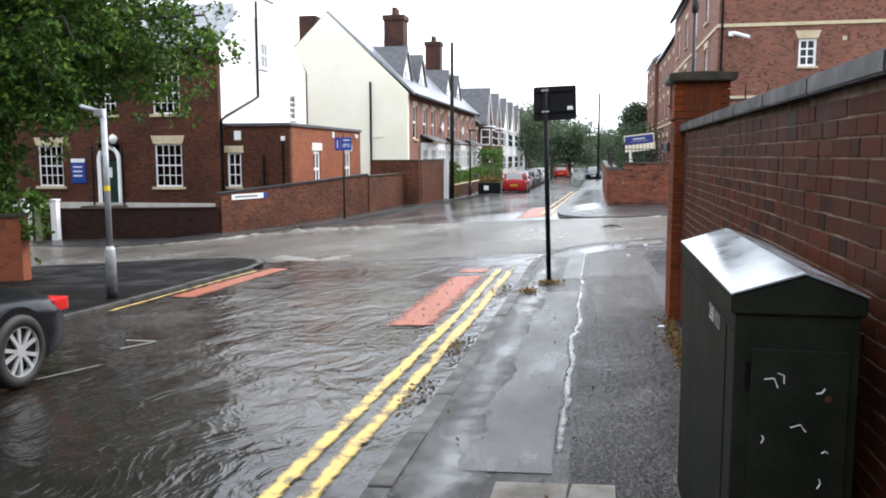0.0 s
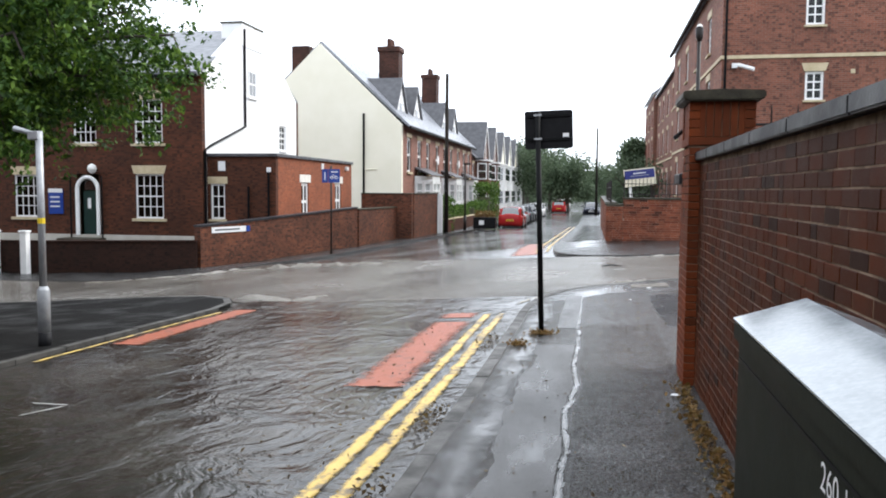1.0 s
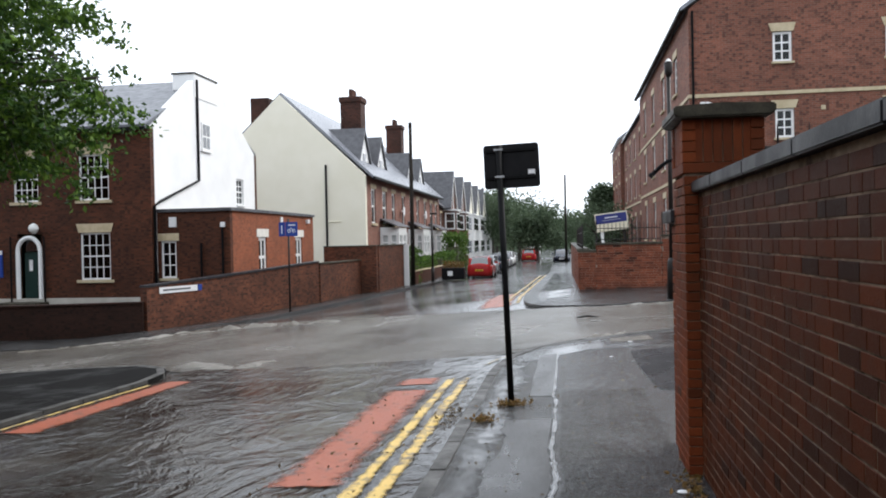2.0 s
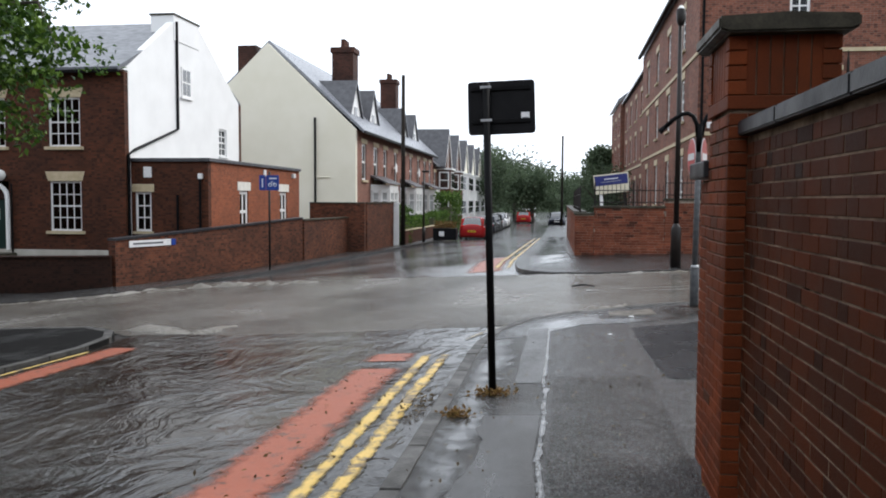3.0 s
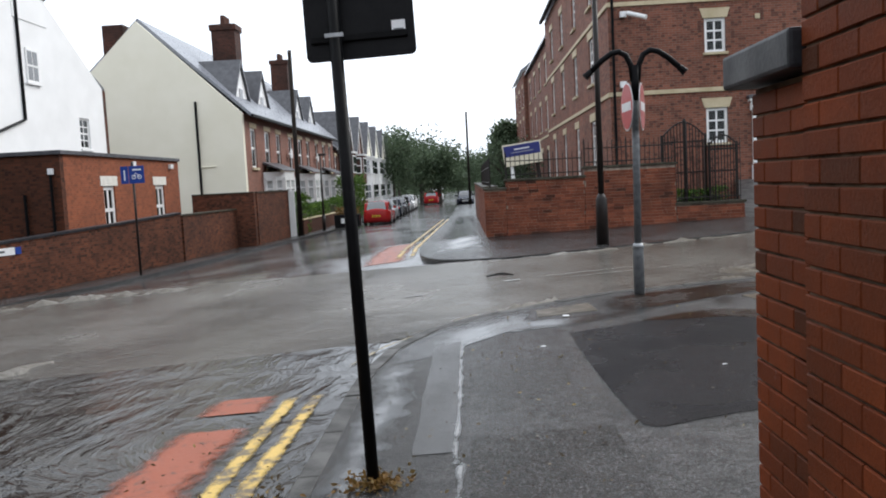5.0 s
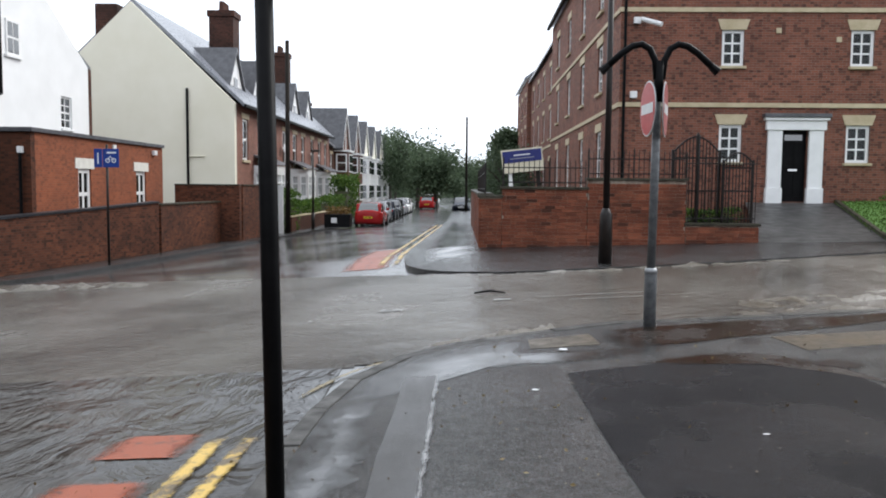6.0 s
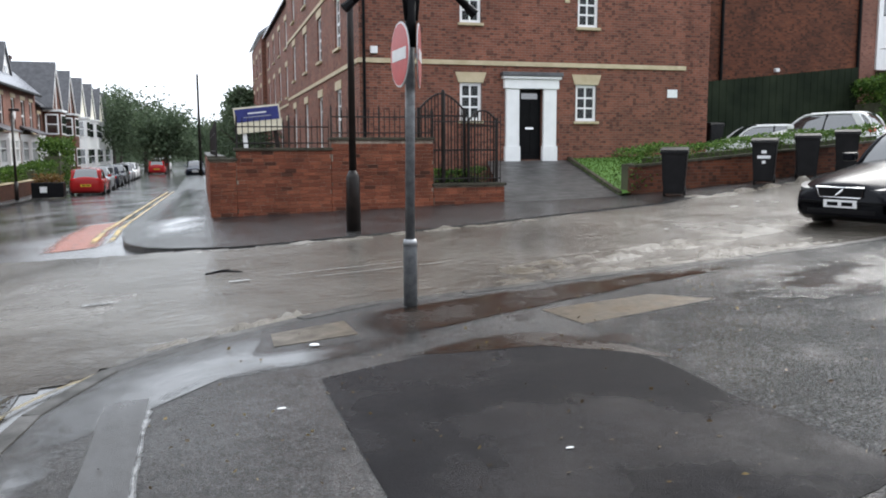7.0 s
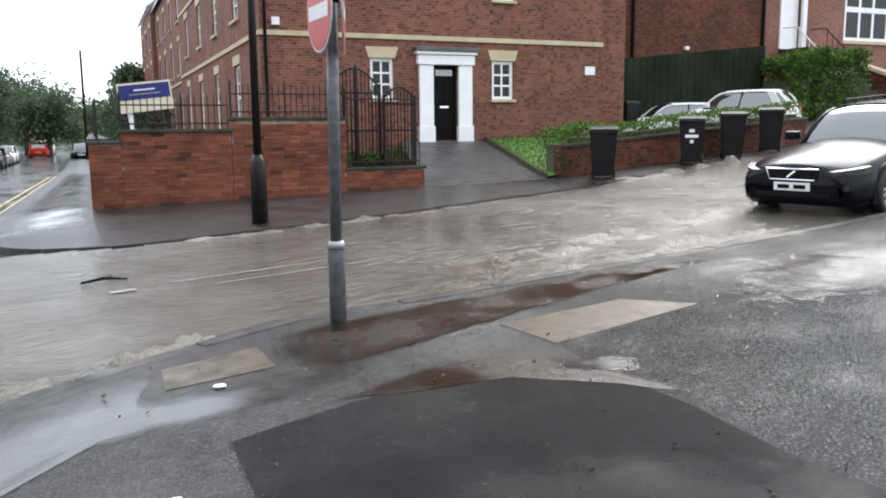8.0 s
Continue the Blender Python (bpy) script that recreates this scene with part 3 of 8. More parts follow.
# ---- ground, road and pavements ----
def ground_sheet():
    xs = [-900, -400, -180, -90, *np.arange(-50, -20, 5), *np.arange(-20, 20, 1.0), *np.arange(20, 51, 5), 90, 180, 400, 900]
    ys = [-600, -200, -60, -30, *np.arange(-14, 60, 1.0), *np.arange(60, 130, 5), 160, 240, 450, 1200]
    verts = [(float(x), float(y), G(x, y) - DROP) for y in ys for x in xs]
    n = len(xs)
    faces = [(j * n + i, j * n + i + 1, (j + 1) * n + i + 1, (j + 1) * n + i) for j in range(len(ys) - 1) for i in range(n - 1)]
    return tagged(raw("ground", verts, faces, M_ROAD, smooth=True), "wet grey tarmac street running away between the houses", "road", kind="structure")


ground_sheet()
KERB_NEAR = smooth_line([(-1.2, -14), (-1.2, -5), (-1.2, 4), (-1.2, 13.5), (-1.2, 15.0), (-1.08, 16.3), (-0.68, 17.3), (-0.1, 17.9), (0.6, 18.2), (1.5, 18.75), (2.5, 18.82), (4.3, 19.02), (7.2, 19.36), (14, 20.2), (40, 23)], 0.3)
KERB_FAR_R = smooth_line([(40, 32), (20, 28.3), (14, 26.9), (9.5, 25.6), (4.3, 24.15), (2.0, 23.75), (0.6, 23.55), (-0.4, 24.0), (-1.0, 24.9), (-1.25, 26.2), (-1.3, 29), (-1.3, 45), (-1.3, 70), (-1.3, 135)], 0.4)
KERB_LEFT = smooth_line([(-7.2, -14), (-7.2, 0), (-7.2, 12), (-7.2, 15.5), (-7.35, 17.0), (-8.1, 18.1), (-9.5, 18.6), (-14, 18.7), (-40, 18.2)], 0.3)
KERB_FAR_L = smooth_line([(-40, 24.6), (-26, 24.9), (-18.7, 25.3), (-14.5, 25.8), (-12.6, 26.3), (-11.3, 27.7), (-10.4, 31.5), (-9.3, 39), (-8.3, 49), (-7.8, 55), (-7.6, 70), (-7.5, 135)], 0.4)


def back_line(line, targets):
    """For every point of a kerb the matching point of the pavement's back, eased through targets."""
    n = len(line)
    tx = np.interp(np.linspace(0, 1, n), [t[0] for t in targets], [t[1] for t in targets])
    ty = np.interp(np.linspace(0, 1, n), [t[0] for t in targets], [t[2] for t in targets])
    return [(float(a), float(b)) for a, b in zip(tx, ty)]


def span(line, x, y):
    """How far along a line, 0 to 1, its point nearest to (x, y) comes."""
    return min(range(len(line)), key=lambda i: (line[i][0] - x) ** 2 + (line[i][1] - y) ** 2) / (len(line) - 1)


def pavement(name, line, back, label, cols=14, material=None):
    ob = sheet_patch(name, line, back, cols, material or M_PAVE, None, 0.0, "", 0.13)
    return tagged(ob, label, "pavement", kind="structure")


s1, s2 = span(KERB_NEAR, -1.2, 13), span(KERB_NEAR, 2.5, 18.8)
PAVE_NEAR = pavement("pavement", KERB_NEAR, back_line(KERB_NEAR, [(0, 1.6, -14), (s1, 1.6, 10.0), (s2, 4.0, 10.5), (1, 40, 10.5)]), "rain-soaked grey tarmac pavement with patched trenches", 90)
s1, s2 = span(KERB_FAR_R, 9.5, 25.6), span(KERB_FAR_R, -1.2, 26)
PAVE_FAR_R = pavement("pavement", KERB_FAR_R, back_line(KERB_FAR_R, [(0, 40, 36), (s1, 9.5, 28.5), (s2, 0.8, 29), (1, 0.8, 135)]), "wet tarmac pavement before the brick boundary wall", 8)
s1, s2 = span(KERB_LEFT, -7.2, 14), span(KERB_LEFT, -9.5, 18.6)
PAVE_LEFT = pavement("pavement", KERB_LEFT, back_line(KERB_LEFT, [(0, -13, -14), (s1, -13, 10), (s2, -14.5, 14), (1, -40, 14)]), "wet tarmac pavement round the corner, darkened for its dim reflections", 10, M_PAVE_DIM)
s1, s2 = span(KERB_FAR_L, -14, 26), span(KERB_FAR_L, -10.4, 31.5)
PAVE_FAR_L = pavement("pavement", KERB_FAR_L, back_line(KERB_FAR_L, [(0, -40, 34), (s1, -16, 34), (s2, -13, 34), (span(KERB_FAR_L, -9.3, 39), -12.5, 40), (span(KERB_FAR_L, -8.3, 49), -11.5, 49), (1, -11.2, 135)]), "wet tarmac pavement beside the low brick wall", 8)


def kerb_stones(owner, line, y_range, length=0.9):
    """Separate kerb stones, slightly uneven, set along a pavement's edge."""
    fine = smooth_line(line[::2] + ([line[-1]] if len(line) % 2 == 0 else []), 0.1)
    acc, start = 0.0, 0
    for i in range(1, len(fine)):
        acc += (Vector(fine[i]) - Vector(fine[i - 1])).length
        if acc < length:
            continue
        a, b = Vector(fine[start]), Vector(fine[i])
        start, acc = i, 0.0
        mid = (a + b) / 2
        if not (y_range[0] < mid.y < y_range[1] and y_range[2] < mid.x < y_range[3]):
            continue
        t = (b - a).normalized()
        nrm = Vector((-t.y, t.x))
        up = random.uniform(0.003, 0.012)
        bm = bmesh.new()
        L = (b - a).length - 0.012
        box(-L / 2, L / 2, -0.012, 0.13, -0.14, 0.0, 0.012, bm)
        for v in bm.verts:
            p = mid + t * v.co.x - nrm * v.co.y if owner[1] else mid + t * v.co.x + nrm * v.co.y
            v.co = Vector((p.x, p.y, G(p.x, p.y) + up + v.co.z))
        part("kerb_stone", bm, M_KERB, owner[0])


# near pavement: trench reinstatements, seams, slabs and silt
def ys(a, b, n):
    return [a + (b - a) * i / n for i in range(n + 1)]


def wavy(x, a, b, n, amp, seed):
    return [(x + amp * noise.noise(Vector((seed, y * 0.8, 0))) + amp * 0.4 * noise.noise(Vector((seed, y * 4.0, 5))), y) for y in ys(a, b, n)]


sheet_patch("rough_tarmac", wavy(-0.14, 3.0, 13.2, 60, 0.05, 1), [(0.83, y) for y in ys(3.0, 13.2, 60)], 4, M_PAVE_ROUGH, PAVE_NEAR, 0.004)
sheet_patch("trench_tarmac", wavy(-0.72, 4.4, 11.6, 50, 0.16, 2), wavy(-0.24, 4.4, 11.6, 50, 0.05, 1), 3, M_PAVE_SMOOTH, PAVE_NEAR, 0.005)
sheet_patch("trench_tarmac", wavy(-0.52, 12.9, 16.5, 20, 0.03, 7), wavy(-0.24, 12.9, 16.5, 20, 0.03, 8), 2, M_PAVE_SMOOTH, PAVE_NEAR, 0.004)
sheet_patch("seam", wavy(-0.25, 4.6, 12.8, 120, 0.05, 1), wavy(-0.16, 4.6, 12.8, 120, 0.05, 1), 4, M_SEAM, PAVE_NEAR, 0.008)
sheet_patch("seam", wavy(-0.26, 12.6, 16.4, 50, 0.03, 8), wavy(-0.19, 12.6, 16.4, 50, 0.03, 8), 4, M_SEAM, PAVE_NEAR, 0.008)
sheet_patch("wet_gutter_strip", wavy(-1.1, 3.4, 15.8, 120, 0.02, 4), wavy(-0.6, 3.4, 15.8, 120, 0.3, 5), 10, M_GUTTER_THIN, PAVE_NEAR, 0.004)
blob_patch("new_tarmac_patch", [(0.93, 16.45), (1.45, 16.62), (2.1, 16.78), (2.6, 16.8), (3.15, 16.5), (3.34, 15.9), (3.32, 15.0), (3.38, 14.4), (3.3, 13.75), (2.5, 13.5), (1.45, 13.22), (1.06, 13.12), (0.99, 13.6), (0.95, 14.6), (0.94, 15.6)], M_PAVE_DARK, 0.0045, PAVE_NEAR, 0.0)
sheet_patch("rough_tarmac", [(x, 17.2 + 0.06 * x + 0.1 * noise.noise(Vector((x * 2, 1, 1)))) for x in ys(3.3, 12, 50)], [(x, 10.6) for x in ys(3.3, 12, 50)], 30, M_PAVE_ROUGH, PAVE_NEAR, 0.003)
blob_patch("wet_film", [(-1.05, 15.6), (-0.95, 16.6), (-0.5, 17.25), (0.1, 17.7), (0.62, 17.95), (0.66, 17.4), (1.6, 17.45), (2.4, 17.55), (1.7, 17.0), (0.6, 16.75), (-0.1, 16.6), (-0.55, 15.9)], M_GUTTER, 0.003, PAVE_NEAR, 0.1)
blob_patch("wet_film", [(3.0, 16.65), (3.3, 16.75), (3.6, 16.55), (3.5, 16.3), (3.2, 16.4)], M_GUTTER, 0.009, PAVE_NEAR, 0.08)
blob_patch("wet_film", [(4.9, 17.5), (6.0, 18.2), (7.6, 18.6), (9.0, 18.4), (8.2, 17.4), (6.6, 16.9), (5.2, 16.9)], M_GUTTER_THIN, 0.0065, PAVE_NEAR, 0.3)
sheet_patch("wet_film", wavy(-1.0, 25.4, 60, 80, 0.1, 21), wavy(0.3, 25.4, 60, 80, 0.25, 22), 8, M_GUTTER, PAVE_FAR_R, 0.004)
blob_patch("silt_puddle", [(1.5, 16.75), (2.3, 17.02), (3.0, 16.9), (3.4, 16.4), (3.55, 15.8), (3.3, 16.1), (2.9, 16.6), (2.3, 16.75)], M_SILT, 0.007, PAVE_NEAR, 0.2)
blob_patch("silt_puddle", [(1.5, 18.3), (2.6, 18.55), (4.2, 18.72), (5.6, 18.9), (6.2, 18.75), (4.6, 18.25), (3.3, 17.85), (2.3, 17.5), (1.55, 17.4), (1.45, 17.8)], M_SILT, 0.0045, PAVE_NEAR, 0.22)
for pts in ([(0.69, 17.9), (1.37, 18.1), (1.41, 17.58), (0.68, 17.46)], [(3.17, 17.7), (4.4, 17.84), (4.84, 17.4), (3.3, 17.07)], [(-0.52, 3.2), (0.12, 3.2), (0.12, 4.27), (-0.52, 4.25)]):
    verts = [(x, y, G(x, y) + z) for z in (-0.05, 0.005) for x, y in pts]
    raw("stone_slab", verts, [(0, 3, 2, 1), (4, 5, 6, 7), (0, 1, 5, 4), (1, 2, 6, 5), (2, 3, 7, 6), (3, 0, 4, 7)], M_SLAB, PAVE_NEAR)

# water standing and running on the carriageway
def water_lift(x, y):
    """Depth of the flood over the junction: it stands higher against the far kerb."""
    if y < 17.3:
        return 0.007
    return 0.008 + 0.05 * min(1.0, max(0.0, (y - 17.4) / 2)) + 0.035 * min(1.0, max(0.0, (y - 20.5) / 2.5))


def left_lift(x):
    """The flood stands deeper towards the kerb on the other side of the road."""
    return 0.008 + 0.055 * max(0.0, min(1.0, (-5.6 - x) / 1.4))


def water_sheet(name, x0, x1, y0, y1, nx, ny, lift, material, label, edge):
    """Running water: a rippled sheet; edge(x, y) tells how deep it stands, below zero it is dry."""
    xs, yv = np.linspace(x0, x1, nx), np.linspace(y0, y1, ny)
    verts = []
    for y in yv:
        for x in xs:
            h = 0.006 * noise.noise(Vector((x * 0.9, y * 1.7, 1))) + 0.003 * noise.noise(Vector((x * 3.1, y * 4.3, 9)))
            verts.append((float(x), float(y), G(x, y) - DROP + lift(x, y) + h))
    faces = []
    for j in range(ny - 1):
        for i in range(nx - 1):
            cx, cy = (xs[i] + xs[i + 1]) / 2, (yv[j] + yv[j + 1]) / 2
            if edge(cx, cy) > 0:
                a = j * nx + i
                faces.append((a, a + 1, a + nx + 1, a + nx))
    return tagged(raw(name, verts, faces, material, smooth=True), label, "water", kind="structure")


water_sheet("water", -7.15, -1.22, -8, 17.5, 100, 300, lambda x, y: left_lift(x), M_WATER, "shallow rippled flood water covering the road", lambda x, y: 1)


def cross_edge(x, y):
    lo = float(np.interp(x, (-40, -9, -7, -1.2, 0, 2.5, 7, 14, 40), (18.8, 18.8, 17.4, 17.4, 18.1, 18.95, 19.5, 20.3, 23.1)))
    hi = float(np.interp(x, (-40, -18, -12.6, -10.8, -1, 0.6, 4, 9.5, 14, 20, 40), (24.5, 25.2, 26.1, 27.5, 23.9, 23.4, 24.0, 25.5, 26.8, 28.2, 32)))
    return min(y - lo, hi - y)


water_sheet("water", -40, 40, 17.3, 31, 400, 140, water_lift, M_WATER_X, "brown flood water streaming down the side street", cross_edge)


# road paint
def stripe(name, x0, x1, y0, y1, material, lift, label, n=24, owner=None):
    n *= 3
    amp = 0.05 if material is M_REDROAD else 0.03
    ob = sheet_patch(name, wavy(x0, y0, y1, n, amp, x0), wavy(x1, y0, y1, n, 0.022, x1 + 3), 12 if material is M_REDROAD else 4, material, owner, (lambda x: left_lift(x) + lift - 0.008 - DROP) if x0 < -5 else lift - DROP)
    return tagged(ob, label, "road marking", kind="structure")


for xa in (-1.87, -1.64):
    stripe("yellow_line", xa, xa + 0.155, 1.0, 15.2, M_YELLOW, 0.02, "worn double yellow line beside the kerb", 60)
stripe("red_surfacing", -2.62, -1.92, 9.6, 14.3, M_REDROAD, 0.017, "worn red cycle surfacing on the road")
stripe("red_surfacing", -2.62, -1.92, 14.75, 15.3, M_REDROAD, 0.017, "worn red cycle surfacing on the road")
stripe("red_surfacing", -6.9, -6.36, 12.0, 16.2, M_REDROAD, 0.016, "worn red cycle surfacing beside the far kerb")
stripe("yellow_line", -7.02, -6.93, 10.5, 15.8, M_YELLOW, 0.02, "worn yellow line along the opposite kerb")
stripe("red_surfacing", -2.6, -1.55, 25.8, 31.5, M_REDROAD, 0.008, "worn red cycle surfacing across the junction")
for xa in (-1.85, -1.55):
    stripe("yellow_line", xa, xa + 0.16, 26.2, 60, M_YELLOW, 0.014, "double yellow line running up the far street", 60)
arc = smooth_line([(-1.4, 16.2), (-1.05, 17.1), (-0.5, 17.75), (0.0, 18.1)], 0.15)
tagged(sheet_patch("yellow_line", arc, offset_line(arc, 0.12), 4, M_YELLOW_FADED, None, 0.02 - DROP), "yellow line bending round the corner kerb", "road marking", kind="structure")


def bar_mark(ax, ay, bx, by, w, label):
    t = (Vector((bx, by)) - Vector((ax, ay))).normalized() * w / 2
    L = [(ax + (bx - ax) * k / 8 - t.y, ay + (by - ay) * k / 8 + t.x) for k in range(9)]
    R = [(x + 2 * t.y, y - 2 * t.x) for x, y in L]
    tagged(sheet_patch("white_marking", L, R, 4, M_WHITEROAD, None, (0.022 if ay < 15 else 0.077) - DROP), label, "road marking", kind="structure")


bar_mark(-5.5, 8.55, -5.0, 8.5, 0.08, "flaking white parking bay corner mark")
bar_mark(-5.02, 8.5, -5.22, 8.0, 0.08, "flaking white parking bay corner mark")
bar_mark(-5.2, 6.55, -4.9, 7.3, 0.07, "flaking white parking bay line")
for xa in (0.9, 1.3):
    bar_mark(xa, 21.05 - (xa - 0.9) * 0.8, xa + 2.0, 21.3 - (xa - 0.9) * 0.8, 0.045, "white lane dash under the flood water")
bar_mark(-1.2, 20.4, -0.8, 20.43, 0.16, "white give-way dash under the flood water")
bar_mark(0.4, 20.9, 0.7, 20.93, 0.18, "white give-way dash under the flood water")


# ---- brick walls ----
def brick_layout(length, height, course=0.073, blen=0.225, joint=0.0056, garden=True):
    """Courses of (u0, u1, v0, v1) for one wall face; headers scattered between stretchers."""
    out = []
    bond = random.Random(19)
    n = int(height / course)
    for r in range(n):
        u = -bond.random() * blen
        k = 0
        while u < length - 0.03:
            header = garden and bond.random() < 0.24
            w = blen / 2 if header else blen * bond.uniform(0.96, 1.06)
            a, b = max(u, 0.0), min(u + w, length)
            if b - a > 0.04:
                out.append((a, b - joint, r * course, (r + 1) * course - joint))
            u += w
            k += 1
    return out


def chipped_brick(w, h, depth, seed):
    """One brick: front face proud with worn, rounded arrises."""
    rnd = random.Random(seed)
    e = 0.0035
    z = [rnd.uniform(-0.0015, 0.0015) for _ in range(4)]
    f = [(e, e), (w - e, e + z[0]), (w - e + z[1], h - e), (e, h - e + z[2])]
    o = [(0, 0), (w, 0), (w, h), (0, h)]
    verts = [(u, 0, v) for u, v in f] + [(u, e * 1.3, v) for u, v in o] + [(u, depth, v) for u, v in o]
    faces = [(0, 1, 2, 3)] + [(i, 4 + i, 4 + (i + 1) % 4, (i + 1) % 4) for i in range(4)] + [(4 + i, 8 + i, 8 + (i + 1) % 4, 4 + (i + 1) % 4) for i in range(4)]
    return verts, faces


BRICK_MESH = {}


def brick_part(owner, m, w, h, depth, material, variant):
    """A brick as an object of its own, on mesh data shared by alike bricks."""
    key = (round(w, 2), round(h, 3), material.name, variant)
    if key not in BRICK_MESH:
        v, f = chipped_brick(round(w, 2), h, depth, variant)
        me = bpy.data.meshes.new("brick")
        me.from_pydata(v, [], f)
        me.materials.append(material)
        BRICK_MESH[key] = me
    ob = new("brick", BRICK_MESH[key])
    ob.parent = owner
    ob.matrix_basis = m
    return ob


def brick_joined(name, owner, rows, O, U, material, depth, base=lambda u: -9.0, head=lambda u: 99.0):
    """The remaining bricks of a face as one mesh."""
    U = Vector((U[0], U[1], 0)).normalized()
    N = Vector((-U.y, U.x, 0))
    O = Vector(O)
    verts, faces = [], []
    for i, (u0, u1, v0, v1) in enumerate(rows):
        mid = (u0 + u1) / 2
        if v0 < base(mid) or v1 > head(mid):
            continue
        bv, bf = chipped_brick(u1 - u0, v1 - v0, depth, i)
        k = len(verts)
        out = random.uniform(-0.002, 0.002)
        for u, d, v in bv:
            verts.append(tuple(O + U * (u0 + u) + N * (d + out) + Vector((0, 0, v0 + v))))
        faces += [tuple(k + j for j in f) for f in bf]
    if verts:
        ob = raw(name, verts, faces, material, owner)
        ob["kind"] = "stuff"


LATE = []        # bricks that are made last


def long_wall():
    w = new("wall_garden")
    tagged(w, "tall old red-brick boundary wall with dark stone coping", "wall", kind="structure")
    x = 0.93
    part("mortar_core", box(x + 0.003, x + 0.30, -6, 9.5, -0.6, 1.9), M_MORTAR_D, w)
    y = -6.0
    while y < 9.45:
        l = min(0.98, 9.5 - y)
        bm = prism([(x - 0.05, 1.905), (x + 0.36, 1.905), (x + 0.36, 1.975), (x + 0.16, 2.02), (x - 0.05, 1.985)], "y", y + 0.004, y + l - 0.004)
        bmesh.ops.bevel(bm, geom=list(bm.edges), offset=0.008, segments=2, affect="EDGES")
        part("coping_stone", bm, M_COPING, w)
        y += 0.98
    # outward face looks to -x: u runs towards -y
    rows = brick_layout(11.0, 2.26, 0.0765)
    near, rest = [], []
    for r in rows:
        yy = 9.46 - (r[0] + r[1]) / 2
        zz = -0.35 + r[2]
        if zz < G(x, yy) - 0.07:
            continue
        (near if (5.9 < yy < 8.9 and zz > 0.5) else rest).append(r)
    cap = near[:300]
    rest += near[300:]
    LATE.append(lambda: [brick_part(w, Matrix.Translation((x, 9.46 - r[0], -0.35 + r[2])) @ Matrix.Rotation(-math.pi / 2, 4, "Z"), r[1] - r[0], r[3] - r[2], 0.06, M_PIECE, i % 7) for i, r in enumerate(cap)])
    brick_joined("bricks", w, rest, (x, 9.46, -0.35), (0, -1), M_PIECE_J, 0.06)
    # the wall turns along the side street behind the pier
    part("return_core", box(1.3, 14, 10.12, 10.4, -0.6, 1.7), M_BRICK_LOW, w)
    part("coping_stone", box(1.3, 14, 10.06, 10.46, 1.7, 1.8, 0.012), M_COPING, w)
    return w


